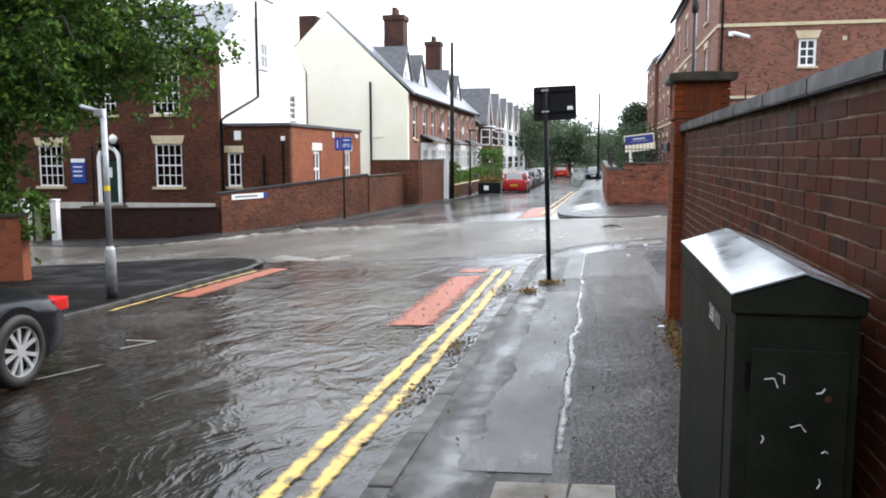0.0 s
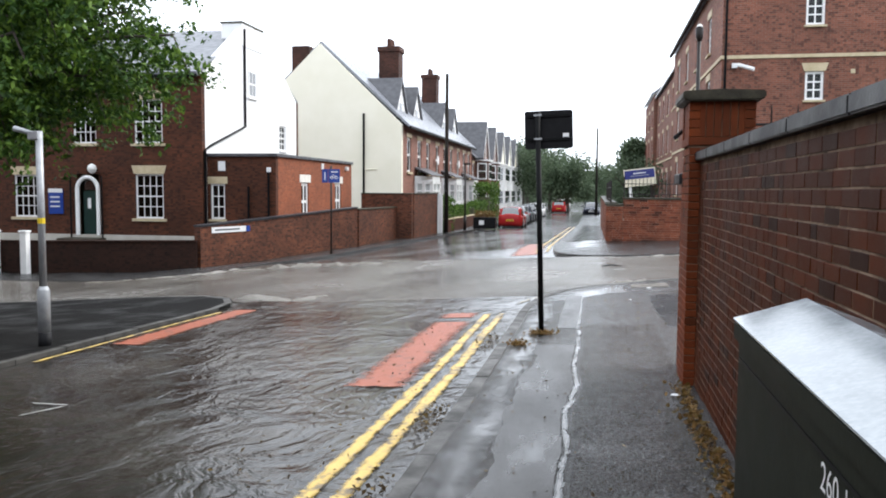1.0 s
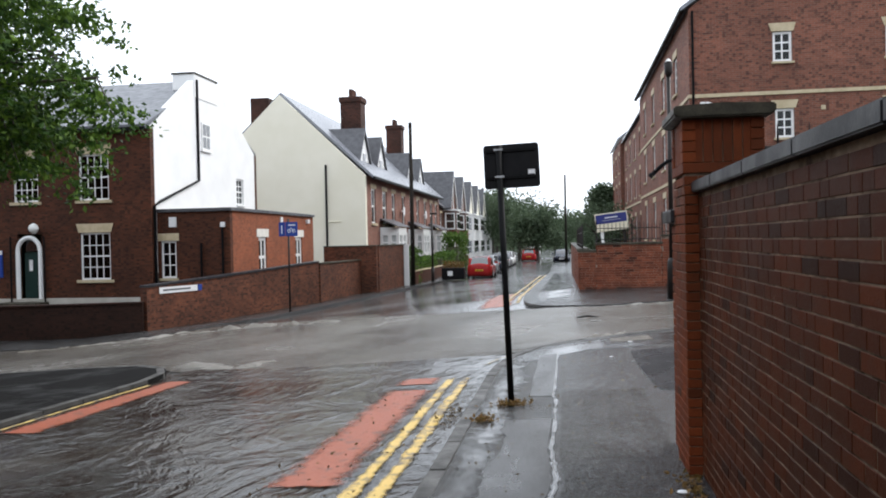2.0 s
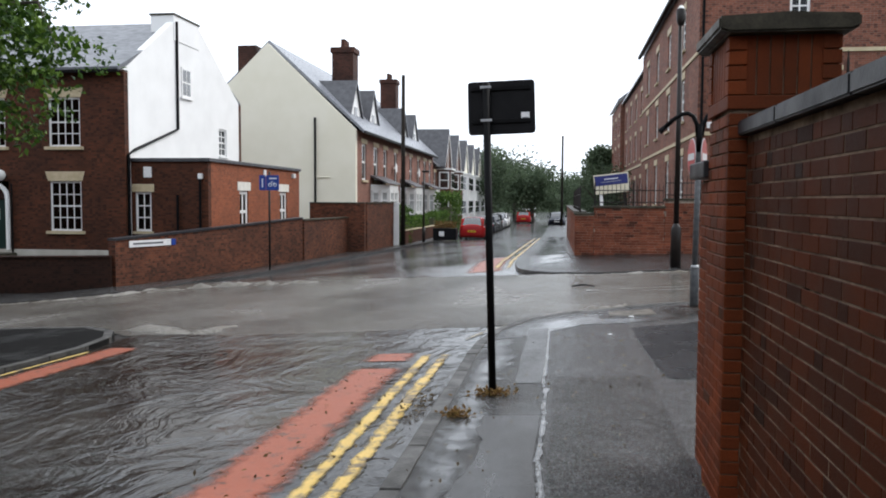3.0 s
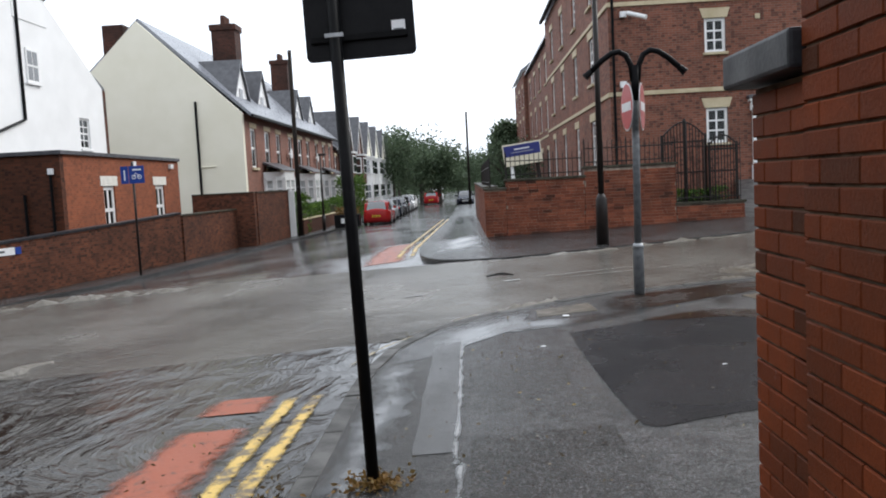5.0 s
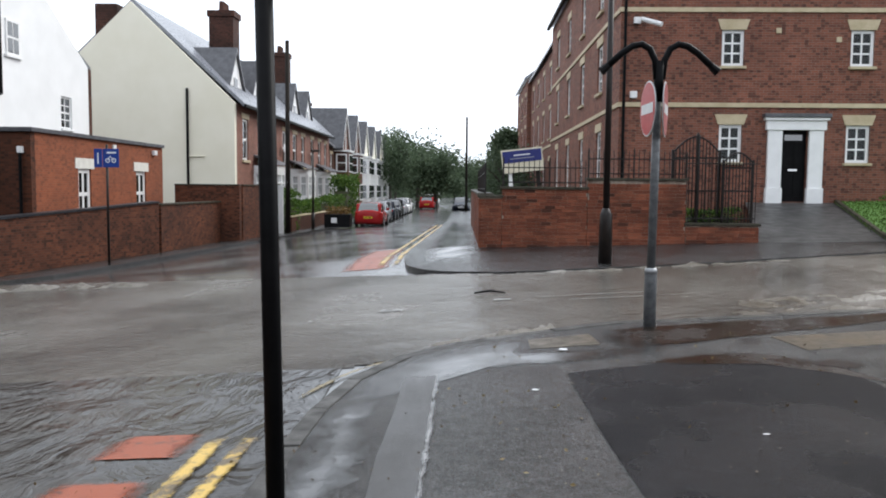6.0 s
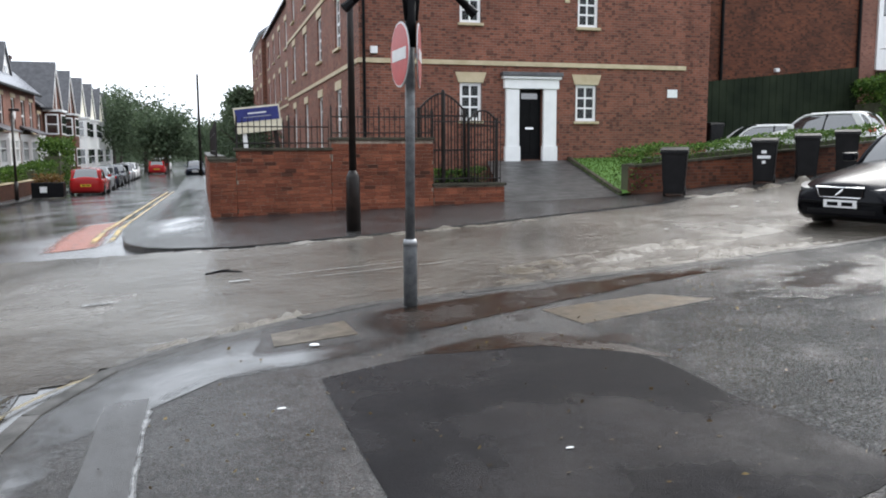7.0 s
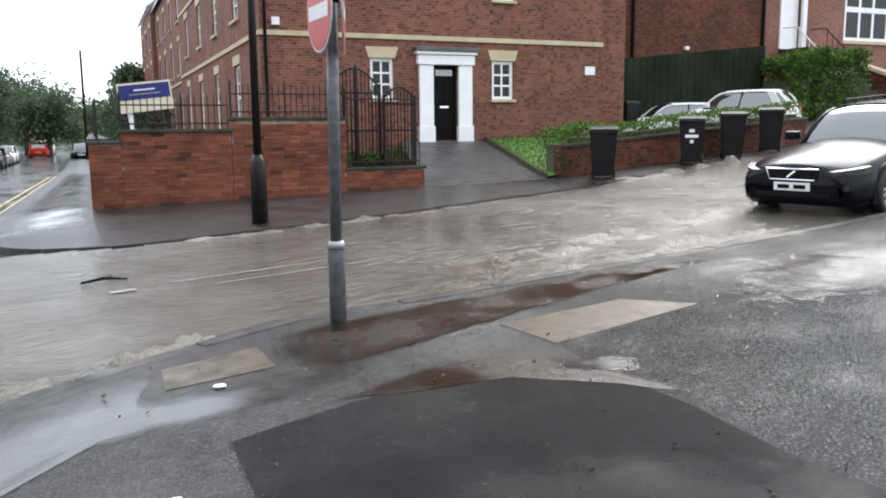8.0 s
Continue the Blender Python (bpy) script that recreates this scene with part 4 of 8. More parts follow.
def gate_pier():
    p = thing("gate_pier", "orange-red brick gate pier with a mossy stone cap", "pier")
    x0, x1, y0, y1 = 0.83, 1.40, 9.47, 10.06
    part("mortar_core", box(x0 + 0.01, x1 - 0.01, y0 + 0.01, y1 - 0.01, -0.5, 2.455), M_MORTAR_D, p)
    c = 0.073

    def face(O, U, length, z_top, holder, inset=0.0):
        Uv = Vector((U[0], U[1], 0))
        ang = math.atan2(U[1], U[0])
        rows = []
        n = int((z_top + 0.3) / c)
        for r in range(n):
            cuts = [0, 0.215, 0.43, length] if r % 2 == 0 else [0, 0.105, 0.32, 0.535, length]
            cuts = [q for q in cuts if q < length - 0.03] + [length]
            for a, b in zip(cuts, cuts[1:]):
                rows.append((a, b, r))
        for i, (a, b, r) in enumerate(rows):
            pos = Vector(O) + Uv * a + Vector((0, 0, -0.3 + r * c))
            if pos.z < G(O[0], O[1]) - 0.1:
                continue
            LATE.append(lambda pos=pos, a=a, b=b, i=i: brick_part(holder, Matrix.Translation(pos) @ Matrix.Rotation(ang, 4, "Z"), b - a - 0.008, c - 0.008, 0.06, M_PIER, i % 5))
    face((x0, y0, 0), (1, 0), x1 - x0, 2.04, p)
    face((x0, y1, 0), (0, -1), y1 - y0, 2.05, p)
    # frieze of upright bricks between corner blocks
    for k in range(8):
        a = x0 + k * 0.0715
        if 0 < k < 7:
            part("upright_brick", box(a, a + 0.064, y0 - 0.002, y0 + 0.05, 2.13, 2.452, 0.004), M_PIER, p)
        b = y0 + 0.004 + k * 0.0735
        if 0 < k < 7:
            part("upright_brick", box(x0 - 0.002, x0 + 0.05, b, b + 0.066, 2.13, 2.452, 0.004), M_PIER, p)
    for k in range(4):
        z = 2.13 + k * 0.0815
        for cx, cy in ((x0 - 0.012, y0 - 0.012), (x1 - 0.09, y0 - 0.012), (x0 - 0.012, y1 - 0.09)):
            part("corner_brick", box(cx, cx + 0.1, cy, cy + 0.1, z, z + 0.074, 0.004), M_PIER, p)
    part("string_course", box(x0 - 0.012, x1 + 0.012, y0 - 0.012, y1 + 0.012, 2.05, 2.125, 0.006), M_PIER, p)
    bm = prism([(x0 - 0.03, 2.455), (x1 + 0.03, 2.455), (x1 + 0.08, 2.475), (x1 + 0.08, 2.545), ((x0 + x1) / 2, 2.56), (x0 - 0.08, 2.545), (x0 - 0.08, 2.475)], "y", y0 - 0.09, y1 + 0.09)
    bmesh.ops.bevel(bm, geom=list(bm.edges), offset=0.012, segments=2, affect="EDGES")
    part("cap_stone", bm, M_STONE_MOSS, p, "mossy weathered stone cap")
    # the lower stub of wall behind it
    s = thing("wall_stub", "short lower orange brick wall end behind the gate pier", "wall")
    part("mortar_core", box(0.88, 1.3, 10.07, 10.55, -0.5, 1.68), M_MORTAR_D, s)
    face((0.87, 10.56, 0), (0, -1), 0.5, 1.68, s)
    face((1.3, 10.56, 0), (-1, 0), 0.43, 1.68, s)
    part("coping_stone", box(0.80, 1.36, 10.07, 10.64, 1.69, 1.8, 0.012), M_COPING, s)


long_wall()
gate_pier()


def corner_wall():
    """Stepped boundary wall of the apartment block on the far corner."""
    w = new("wall_corner")
    tagged(w, "stepped orange-red brick boundary wall on the street corner", "wall", kind="structure")
    y = 27.6
    spans = [(0.3, 0.82, 1.16), (0.82, 2.73, 1.36), (2.73, 4.92, 1.57), (4.92, 6.55, 0.58)]
    for a, b, top in spans:
        part("mortar_core", box(a + 0.01, b - 0.01, y + 0.012, y + 0.3, -0.4, top), M_MORTAR, w)
        part("coping_stone", box(a - 0.03, b + 0.03, y - 0.04, y + 0.34, top, top + 0.055, 0.008), M_STONE_MOSS, w)
        rows = [r for r in brick_layout(b - a, top + 0.4) if -0.4 + r[2] > G(a + r[0], y) - 0.08]
        brick_joined("bricks", w, rows, (a, y, -0.4), (1, 0), M_CORNER, 0.05)
    # the return along the far street
    part("return_core", box(0.312, 0.6, y + 0.31, 60, -1.5, 1.2), M_BRICK_RB, w)
    part("coping_stone", box(0.27, 0.64, y + 0.35, 60, 1.2, 1.255, 0.008), M_STONE_MOSS, w)
    rows = [r for r in brick_layout(12.0, 1.75) if -0.55 + r[2] > G(0.3, y + 12 - r[0]) - 0.1]
    brick_joined("bricks", w, rows, (0.3, y + 12, -0.55), (0, -1), M_CORNER, 0.05, head=lambda u: 1.75)


corner_wall()


def raised_ground():
    """Lawn, beds and the sloping drive before the apartment block."""
    def sheet(name, a, b, material, label, cols=10, rows=10):
        verts, faces = [], []
        for i in range(rows + 1):
            for k in range(cols + 1):
                f, g = i / rows, k / cols
                p = Vector(a[0]).lerp(Vector(a[1]), g).lerp(Vector(b[0]).lerp(Vector(b[1]), g), f)
                verts.append(tuple(p))
        n = cols + 1
        faces = [(i * n + k, i * n + k + 1, (i + 1) * n + k + 1, (i + 1) * n + k) for i in range(rows) for k in range(cols)]
        return tagged(raw(name, verts, faces, material), label, name.replace("_", " "), kind="structure")
    sheet("driveway", [(6.5, 27.4, 0.2), (9.2, 27.2, 0.3)], [(8.3, 33.75, 1.02), (10.9, 33.75, 1.02)], M_DRIVE, "wet grey tarmac drive sloping up to the black door")
    sheet("garden_bed", [(0.45, 27.85, 0.5), (6.5, 27.6, 0.52)], [(0.45, 60, 0.5), (8.3, 60, 1.0)], M_EARTH, "garden bed behind the corner wall and railings")
    sheet("lawn", [(9.2, 27.35, 0.34), (17.5, 27.9, 1.2)], [(10.9, 33.75, 1.06), (17.5, 33.75, 1.2)], M_GRASS, "green sloping lawn beside the drive")
    sheet("forecourt", [(15.2, 27.9, 0.79), (40, 31.6, 2.55)], [(15.2, 60, 1.3), (40, 60, 2.8)], M_PAVE, "tarmac parking forecourt behind the hedge")
    return


raised_ground()


# ---- the apartment block ----
def apartments():
    h = thing("apartment_building", "three-storey red-brick apartment building with white windows and stone bands", "building")
    x0, x1, y0, z0 = 4.5, 14.9, 33.7, 0.2
    O, U = (x0, y0, z0), (1, 0)
    win = [(2.95, 3.62, 2.0, 3.1), (6.65, 7.35, 2.0, 3.1), (2.95, 3.6, 4.8, 5.85), (6.68, 7.36, 4.8, 5.85), (2.9, 3.56, 7.52, 8.6), (6.68, 7.36, 7.52, 8.6)]
    door = (4.77, 5.55, 0.84, 2.94)
    part("wall", facade(O, U, x1 - x0, 9.6, win + [door], 0.3, [(0, 9.6), (10.4, 9.6), (5.2, 13.4)]), M_BRICK_RB, h)
    for w in win:
        fit_window(h, O, U, *w, 2, 3, False, (0.3, M_STONE, 0.14), (0.08, M_STONE, 0.06), 0.06, 0.05, 0.09, keystone=1.0)
    d = new("front_door")
    d.parent = h
    d["label"] = "panelled black front door in a white surround"
    bm = box(9.28, 10.04, 33.80, 33.85, 1.05, 3.13)
    for px in (9.36, 9.7):
        for pz, ph in ((1.2, 0.7), (2.05, 0.75)):
            box(px, px + 0.26, 33.785, 33.8, pz, pz + ph, 0.01, bm)
    part("leaf", bm, M_BLACK, d)
    part("letter_plate", box(9.53, 9.8, 33.77, 33.79, 1.95, 2.01, 0.004), M_CHROME, d)
    part("fanlight", box(9.4, 9.92, 33.78, 33.795, 2.85, 3.02), M_DARKGLASS, d)
    sur = new("door_surround")
    sur.parent = h
    for a in (8.86, 10.06):
        part("pilaster", box(a, a + 0.42, 33.6, 33.72, 1.0, 3.14, 0.01), M_WHITE, sur)
        part("pilaster_base", box(a - 0.03, a + 0.45, 33.57, 33.72, 1.0, 1.45, 0.01), M_WHITE, sur)
    bm = box(8.8, 10.54, 33.56, 33.72, 3.145, 3.42, 0.01)
    box(8.74, 10.6, 33.5, 33.72, 3.425, 3.5, 0.01, bm)
    part("entablature", bm, M_WHITE, sur)
    part("lead_top", box(8.7, 10.64, 33.46, 33.72, 3.505, 3.62, 0.02), M_SLATE_D, sur)
    for zb in (3.8, 6.55):
        part("stone_band", box(x0 - 0.04, x1 + 0.04, y0 - 0.05, y0 + 0.02, zb, zb + 0.13, 0.006), M_STONE, h)
        part("stone_band", box(x0 - 0.05, x0 + 0.02, y0 + 0.025, 53, zb, zb + 0.13, 0.006), M_STONE, h)
    # side wall to the far street
    O2, U2 = (x0, 53, z0), (0, -1)
    swin = []
    for yc in (37.4, 41.6, 45.9, 50.2):
        u = 53 - yc
        swin += [(u - 0.5, u + 0.5, 1.2, 3.1), (u - 0.5, u + 0.5, 4.4, 6.0), (u - 0.5, u + 0.5, 7.1, 8.6)]
    part("side_wall", facade(O2, U2, 53 - y0 - 0.3, 9.6, swin, 0.3), M_BRICK_RB, h)
    for w in swin:
        fit_window(h, O2, U2, *w, 2, 4, True, (0.28, M_STONE, 0.12), (0.09, M_STONE, 0.08), 0.06, 0.05, 0.09)
    part("side_wall", box(x1 - 0.3, x1, y0 + 0.3, 53, z0, 9.8), M_BRICK_RB, h)
    part("back_wall", box(x0, x1, 53, 53.3, z0, 9.8), M_BRICK_RB, h)
    part("floor_slab", box(x0 + 0.3, x1 - 0.3, y0 + 0.3, 53, 0.9, 1.0), M_EARTH, h)
    part("floor_slab", box(x0 + 0.3, x1 - 0.3, y0 + 0.3, 53, 3.9, 4.1), M_EARTH, h)
    part("inner_wall", box(x0 + 0.3, x1 - 0.3, 37, 37.1, 1.0, 9.5), M_EARTH, h)
    part("roof", prism([(x0 - 0.3, 9.7), (9.7, 13.5), (x1 + 0.3, 9.7), (x1 + 0.3, 9.85), (9.7, 13.7), (x0 - 0.3, 9.85)], "y", y0 - 0.15, 53.3), M_SLATE, h)
    part("gutter", box(x0 - 0.32, x0 - 0.16, y0 - 0.1, 53.2, 9.7, 9.84, 0.02), M_BLACK, h)
    part("down_pipe", tube([(x0 + 0.12, y0 - 0.07, 0.6), (x0 + 0.12, y0 - 0.07, 9.7)], 0.045, 8), M_BLACK, h)
    part("down_pipe", tube([(x1 + 0.6, y0 + 1.0, 0.8), (x1 + 0.6, y0 + 1.0, 9.7)], 0.06, 8), M_BLACK, h)
    # set-back wing to the right
    part("wing", box(x1 + 0.01, 16.4, 34.6, 44, 0.3, 9.4), M_BRICK_RB, h)
    part("wing_window", box(14.95, 15.15, 34.5, 34.58, 2.3, 3.6, 0.01), M_WHITE, h)
    part("wing_window", box(14.95, 15.15, 34.5, 34.58, 5.3, 6.7, 0.01), M_WHITE, h)
    part("plaque", box(14.3, 14.65, 33.66, 33.69, 2.95, 3.2, 0.005), M_SIGNWHITE, h, "small white sign plate")
    part("security_light", box(4.85, 5.05, 33.55, 33.69, 6.2, 6.38, 0.01), M_SIGNWHITE, h)
    part("camera_housing", tube([(5.05, 33.45, 6.3), (5.55, 33.1, 6.08)], 0.07, 8), M_SIGNWHITE, h)
    part("alarm_box", box(4.8, 5.0, 33.58, 33.69, 4.05, 4.25, 0.01), M_SIGNWHITE, h)
    part("vent", box(9.0, 9.15, 33.66, 33.69, 5.95, 6.1, 0.005), M_STONE, h)
    part("vent", box(10.75, 10.9, 33.66, 33.69, 5.7, 5.85, 0.005), M_STONE, h)
    # two further blocks of the same terrace
    for (a, b, xx, zt) in ((53.4, 72, 4.9, 9.3), (72.3, 84, 4.6, 9.6)):
        k = thing("apartment_building", "further red-brick block with tall white sash windows", "building", group="blocks along the street")
        O3, U3 = (xx, b, -0.6), (0, -1)
        sw = []
        u = 2.2
        while u < b - a - 1:
            sw += [(u - 0.5, u + 0.5, 1.6, 3.6), (u - 0.5, u + 0.5, 4.9, 6.6), (u - 0.5, u + 0.5, 7.6, 9.1)]
            u += 4.0
        part("wall", facade(O3, U3, b - a, zt + 0.6, sw, 0.3), M_BRICK_RB, k)
        for w in sw:
            fit_window(k, O3, U3, *w, 2, 4, True, (0.28, M_STONE, 0.12), (0.09, M_STONE, 0.08), 0.06, 0.06, 0.1)
        part("end_wall", facade((xx + 0.3, a, -0.6), (1, 0), 9.4, zt + 0.6, [], 0.3, [(-0.3, zt + 0.6), (9.7, zt + 0.6), (4.7, zt + 4)]), M_BRICK_RB, k)
        part("back_wall", box(xx + 0.3, 14.6, b - 0.3, b, -0.6, zt), M_BRICK_RB, k)
        part("inner_wall", box(xx + 2.5, xx + 2.6, a + 0.3, b - 0.3, -0.6, zt), M_EARTH, k)
        part("roof", prism([(xx - 0.25, zt), (xx + 4.7, zt + 3.6), (14.9, zt), (14.9, zt + 0.15), (xx + 4.7, zt + 3.8), (xx - 0.25, zt + 0.15)], "y", a - 0.2, b + 0.2), M_SLATE, k)
        part("stone_band", box(xx - 0.05, xx - 0.002, a, b, 3.8, 3.93, 0.006), M_STONE, k)


apartments()


# ---- the old brick house with its white gable ----
def old_house():
    h = thing("brick_house", "old dark red-brick house with a white rendered gable end", "house")
    xr, yf, z0 = -16.3, 33.3, -1.4
    O, U = (-32.3, yf, z0), (1, 0)
    W = 16.0

    def span_u(xa, xb, za, zb):
        return (xa + 32.3, xb + 32.3, za - z0, zb - z0)
    win = [span_u(-19.4, -18.1, 0.3, 2.2), span_u(-25.25, -24.0, 0.3, 2.15), span_u(-19.4, -18.1, 3.5, 5.35), span_u(-25.25, -24.0, 3.5, 5.35), span_u(-22.3, -21.2, 3.5, 5.35)]
    door = span_u(-22.2, -21.1, -0.45, 2.2)
    part("wall", facade(O, U, W, 7.7, win + [door], 0.3), M_BRICK_A, h)
    for w in win:
        fit_window(h, O, U, *w, 4, 4, True, (0.36, M_STONE, 0.16), (0.12, M_STONE, 0.14), 0.06, 0.032, 0.07, keystone=1.0)
    part("plinth", box(-32.3, xr, yf - 0.05, yf - 0.002, -1.4, -0.42, 0.01), M_PLINTH, h)
    d = new("front_door")
    d.parent = h
    d["label"] = "dark green door in a white arched case"
    part("leaf", box(-21.95, -21.3, yf + 0.12, yf + 0.17, -0.45, 1.45), M_GREEN_DOOR, d)
    part("notice", box(-21.75, -21.6, yf + 0.105, yf + 0.118, 0.7, 1.15), M_SIGNWHITE, d)
    part("fanlight", box(-21.9, -21.35, yf + 0.13, yf + 0.16, 1.5, 1.9), M_DARKGLASS, d)
    bm = bmesh.new()
    arch = [(-21.65 + 0.5 * math.cos(a), yf - 0.03, 1.5 + 0.55 * math.sin(a)) for a in (math.pi * k / 12 for k in range(13))]
    tube([(-21.15, yf - 0.03, -0.45), *arch, (-22.15, yf - 0.03, -0.45)], 0.09, 8, bm)
    part("arched_case", bm, M_WHITE, d)
    part("step", box(-22.6, -20.8, yf - 0.9, yf - 0.06, -1.4, -0.55, 0.02), M_STONE_MOSS, d)
    for a in (-22.45, -20.95):
        part("railing", tube([(a, yf - 0.08, -0.55), (a, yf - 0.08, 2.1)], 0.035, 6), M_BLACK, d)
    # white gable to the side street
    O2, U2 = (xr, yf + 0.3, z0), (0, 1)
    gw = [(8.2, 9.1, 5.0, 6.3)]
    gl = 44.2 - yf - 0.3
    part("gable_wall", facade(O2, U2, gl, 7.75, gw, 0.3, [(-0.3, 7.75), (gl, 7.75), (6.2, 10.55), (4.0, 10.55)]), M_RENDER_W, h)
    for w in gw:
        fit_window(h, O2, U2, *w, 2, 4, True, None, (0.08, M_RENDER_W, 0.06), 0.06, 0.045, 0.08)
    at = new("window")
    at.parent = h
    part("frame", box(xr + 0.002, xr + 0.05, yf + 4.65, yf + 5.5, 5.95, 7.2, 0.01), M_WHITE, at)
    for zz in (6.02, 6.6):
        for yy in (yf + 4.73, yf + 5.1):
            part("pane", box(xr + 0.051, xr + 0.056, yy, yy + 0.32, zz, zz + 0.5), M_DARKGLASS, at)
    part("sill", box(xr + 0.002, xr + 0.1, yf + 4.55, yf + 5.6, 5.85, 5.945, 0.01), M_RENDER_W, at)
    part("gable_chimney", box(xr - 1.0, xr + 0.03, yf + 4.0, yf + 6.4, 8.2, 9.25, 0.02), M_RENDER_W, h)
    part("stack_cap", box(xr - 1.05, xr + 0.07, yf + 3.95, yf + 6.45, 9.25, 9.33, 0.015), M_STONE_MOSS, h)
    part("roof", prism([(yf - 0.35, 6.25), (yf + 5.3, 9.0), (44.5, 6.25), (44.5, 6.4), (yf + 5.3, 9.2), (yf - 0.35, 6.42)], "x", -32.4, xr - 0.02), M_SLATE_M, h)
    part("gutter", box(-32.3, xr, yf - 0.42, yf - 0.3, 6.2, 6.32, 0.02), M_BLACK, h)
    part("back_wall", box(-32.3, xr, 44.2, 44.5, z0, 6.3), M_BRICK_A, h)
    part("end_wall", box(-32.3, -32.0, yf + 0.3, 44.2, z0, 6.3), M_BRICK_A, h)
    part("inner_wall", box(-32, xr - 0.3, yf + 3.0, yf + 3.1, z0, 6.2), M_EARTH, h)
    part("floor_slab", box(-32, xr - 0.3, yf + 0.3, 44.2, 2.6, 2.8), M_EARTH, h)
    part("down_pipe", tube([(xr + 0.06, yf + 4.2, 9.0), (xr + 0.06, yf + 4.2, 4.5), (xr + 0.06, yf + 0.6, 3.4), (xr + 0.06, yf + 0.15, 3.2), (xr + 0.06, yf + 0.15, -1.2)], 0.06, 8), M_BLACK, h)
    part("globe_lamp", tube([(-21.2, yf - 0.35, 2.2), (-21.2, yf - 0.35, 2.3), (-21.2, yf - 0.35, 2.42), (-21.2, yf - 0.35, 2.54), (-21.2, yf - 0.35, 2.62)], [0.06, 0.16, 0.2, 0.16, 0.05], 12), M_GLOBE, h, "white globe porch lamp", True)
    part("lamp_bracket", tube([(-21.2, yf, 2.35), (-21.2, yf - 0.3, 2.2)], 0.025, 6), M_BLACK, h)
    b = thing("notice_board", "blue and white notice board on the brick house front", "sign")
    part("board", box(-23.55, -22.85, yf - 0.05, yf - 0.003, 0.45, 1.55, 0.005), M_BLUE, b)
    part("header", box(-23.55, -22.85, yf - 0.058, yf - 0.052, 1.38, 1.55), M_SIGNWHITE, b)
    for z in (1.15, 0.95, 0.75):
        part("text_bar", box(-23.45, -23.0, yf - 0.058, yf - 0.052, z, z + 0.06), M_SIGNWHITE, b)
    # low flat-roofed extension
    e = thing("brick_extension", "flat-roofed brick extension with small white windows", "house extension")
    ye, xe = 33.7, -13.2
    O3, U3 = (xr + 0.01, ye, z0), (1, 0)
    ew = [(0.15, 0.8, 1.7, 3.2)]
    # Darker brick than round the corner: the front's shade is put in the colour.
    part("shade_toned_wall", facade(O3, U3, xe - xr - 0.01, 4.35, ew, 0.25), M_BRICK_A, e)
    fit_window(e, O3, U3, *ew[0], 2, 3, True, (0.3, M_STONE, 0.12), (0.1, M_STONE, 0.08), 0.06, 0.045, 0.08)
    O4, U4 = (xe, ye + 0.25, z0), (0, 1)
    ew2 = [(2.75, 3.7, 1.55, 3.3), (7.6, 8.6, 1.55, 3.3)]
    # Orange brick brightened in colour for the stronger light on this side.
    part("sun_toned_wall", facade(O4, U4, 44.4 - ye - 0.25, 4.35, ew2, 0.25), M_BRICK_EXT, e)
    for w in ew2:
        fit_window(e, O4, U4, *w, 2, 2, False, (0.36, M_PLASTER, 0.22), (0.1, M_PLASTER, 0.08), 0.06, 0.13, 0.15)
    part("roof", box(xr, xe + 0.1, ye - 0.1, 44.4, 2.95, 3.08, 0.01), M_SLATE_D, e)
    part("inner_wall", box(xr, xe - 0.6, ye + 1.5, ye + 1.6, z0, 2.9), M_EARTH, e)
    part("inner_wall", box(xe - 1.2, xe - 1.1, ye + 1.6, 44.4, z0, 2.9), M_EARTH, e)
    for a in (-14.4, -13.5):
        part("down_pipe", tube([(a, ye - 0.07, -1.2), (a, ye - 0.07, 2.3 if a > -14 else 1.7)], 0.05, 8), M_BLACK, e)
    part("vent_box", box(-15.75, -15.45, ye - 0.08, ye, 2.35, 2.75, 0.01), M_SIGNWHITE, e)
    part("wall_lamp", box(-13.55, -13.4, ye - 0.16, ye, 2.3, 2.5, 0.02), M_SIGNWHITE, e)
    part("vent_box", box(xe, xe + 0.06, 39.4, 39.65, 2.55, 2.85, 0.01), M_SIGNWHITE, e)
    part("wall_lamp", box(xe, xe + 0.14, 43.2, 43.5, 2.6, 2.8, 0.02), M_SIGNWHITE, e)


old_house()


# ---- the terrace ----
def chimney(parent, x, y, z0, z1, wx=1.0, wy=1.4, pots=3):
    c = new("chimney")
    c.parent = parent
    bm = box(x - wx / 2, x + wx / 2, y - wy / 2, y + wy / 2, z0, z1 - 0.3)
    box(x - wx / 2 - 0.08, x + wx / 2 + 0.08, y - wy / 2 - 0.08, y + wy / 2 + 0.08, z1 - 0.299, z1, 0.02, bm)
    part("flue_block", bm, M_BRICK_STACK, c)
    for k in range(pots):
        yy = y + (k - (pots - 1) / 2) * wy / (pots + 0.3)
        part("chimney_pot", tube([(x, yy, z1), (x, yy, z1 + 0.1), (x, yy, z1 + 0.45)], [0.17, 0.14, 0.13], 8), M_BRICK_STACK, c)


TERRACE = Matrix.Translation((0, 3, 1)) @ Matrix.Scale(1.19, 4) @ Matrix.Translation((0, -3, -1))      # the row's own measure and place


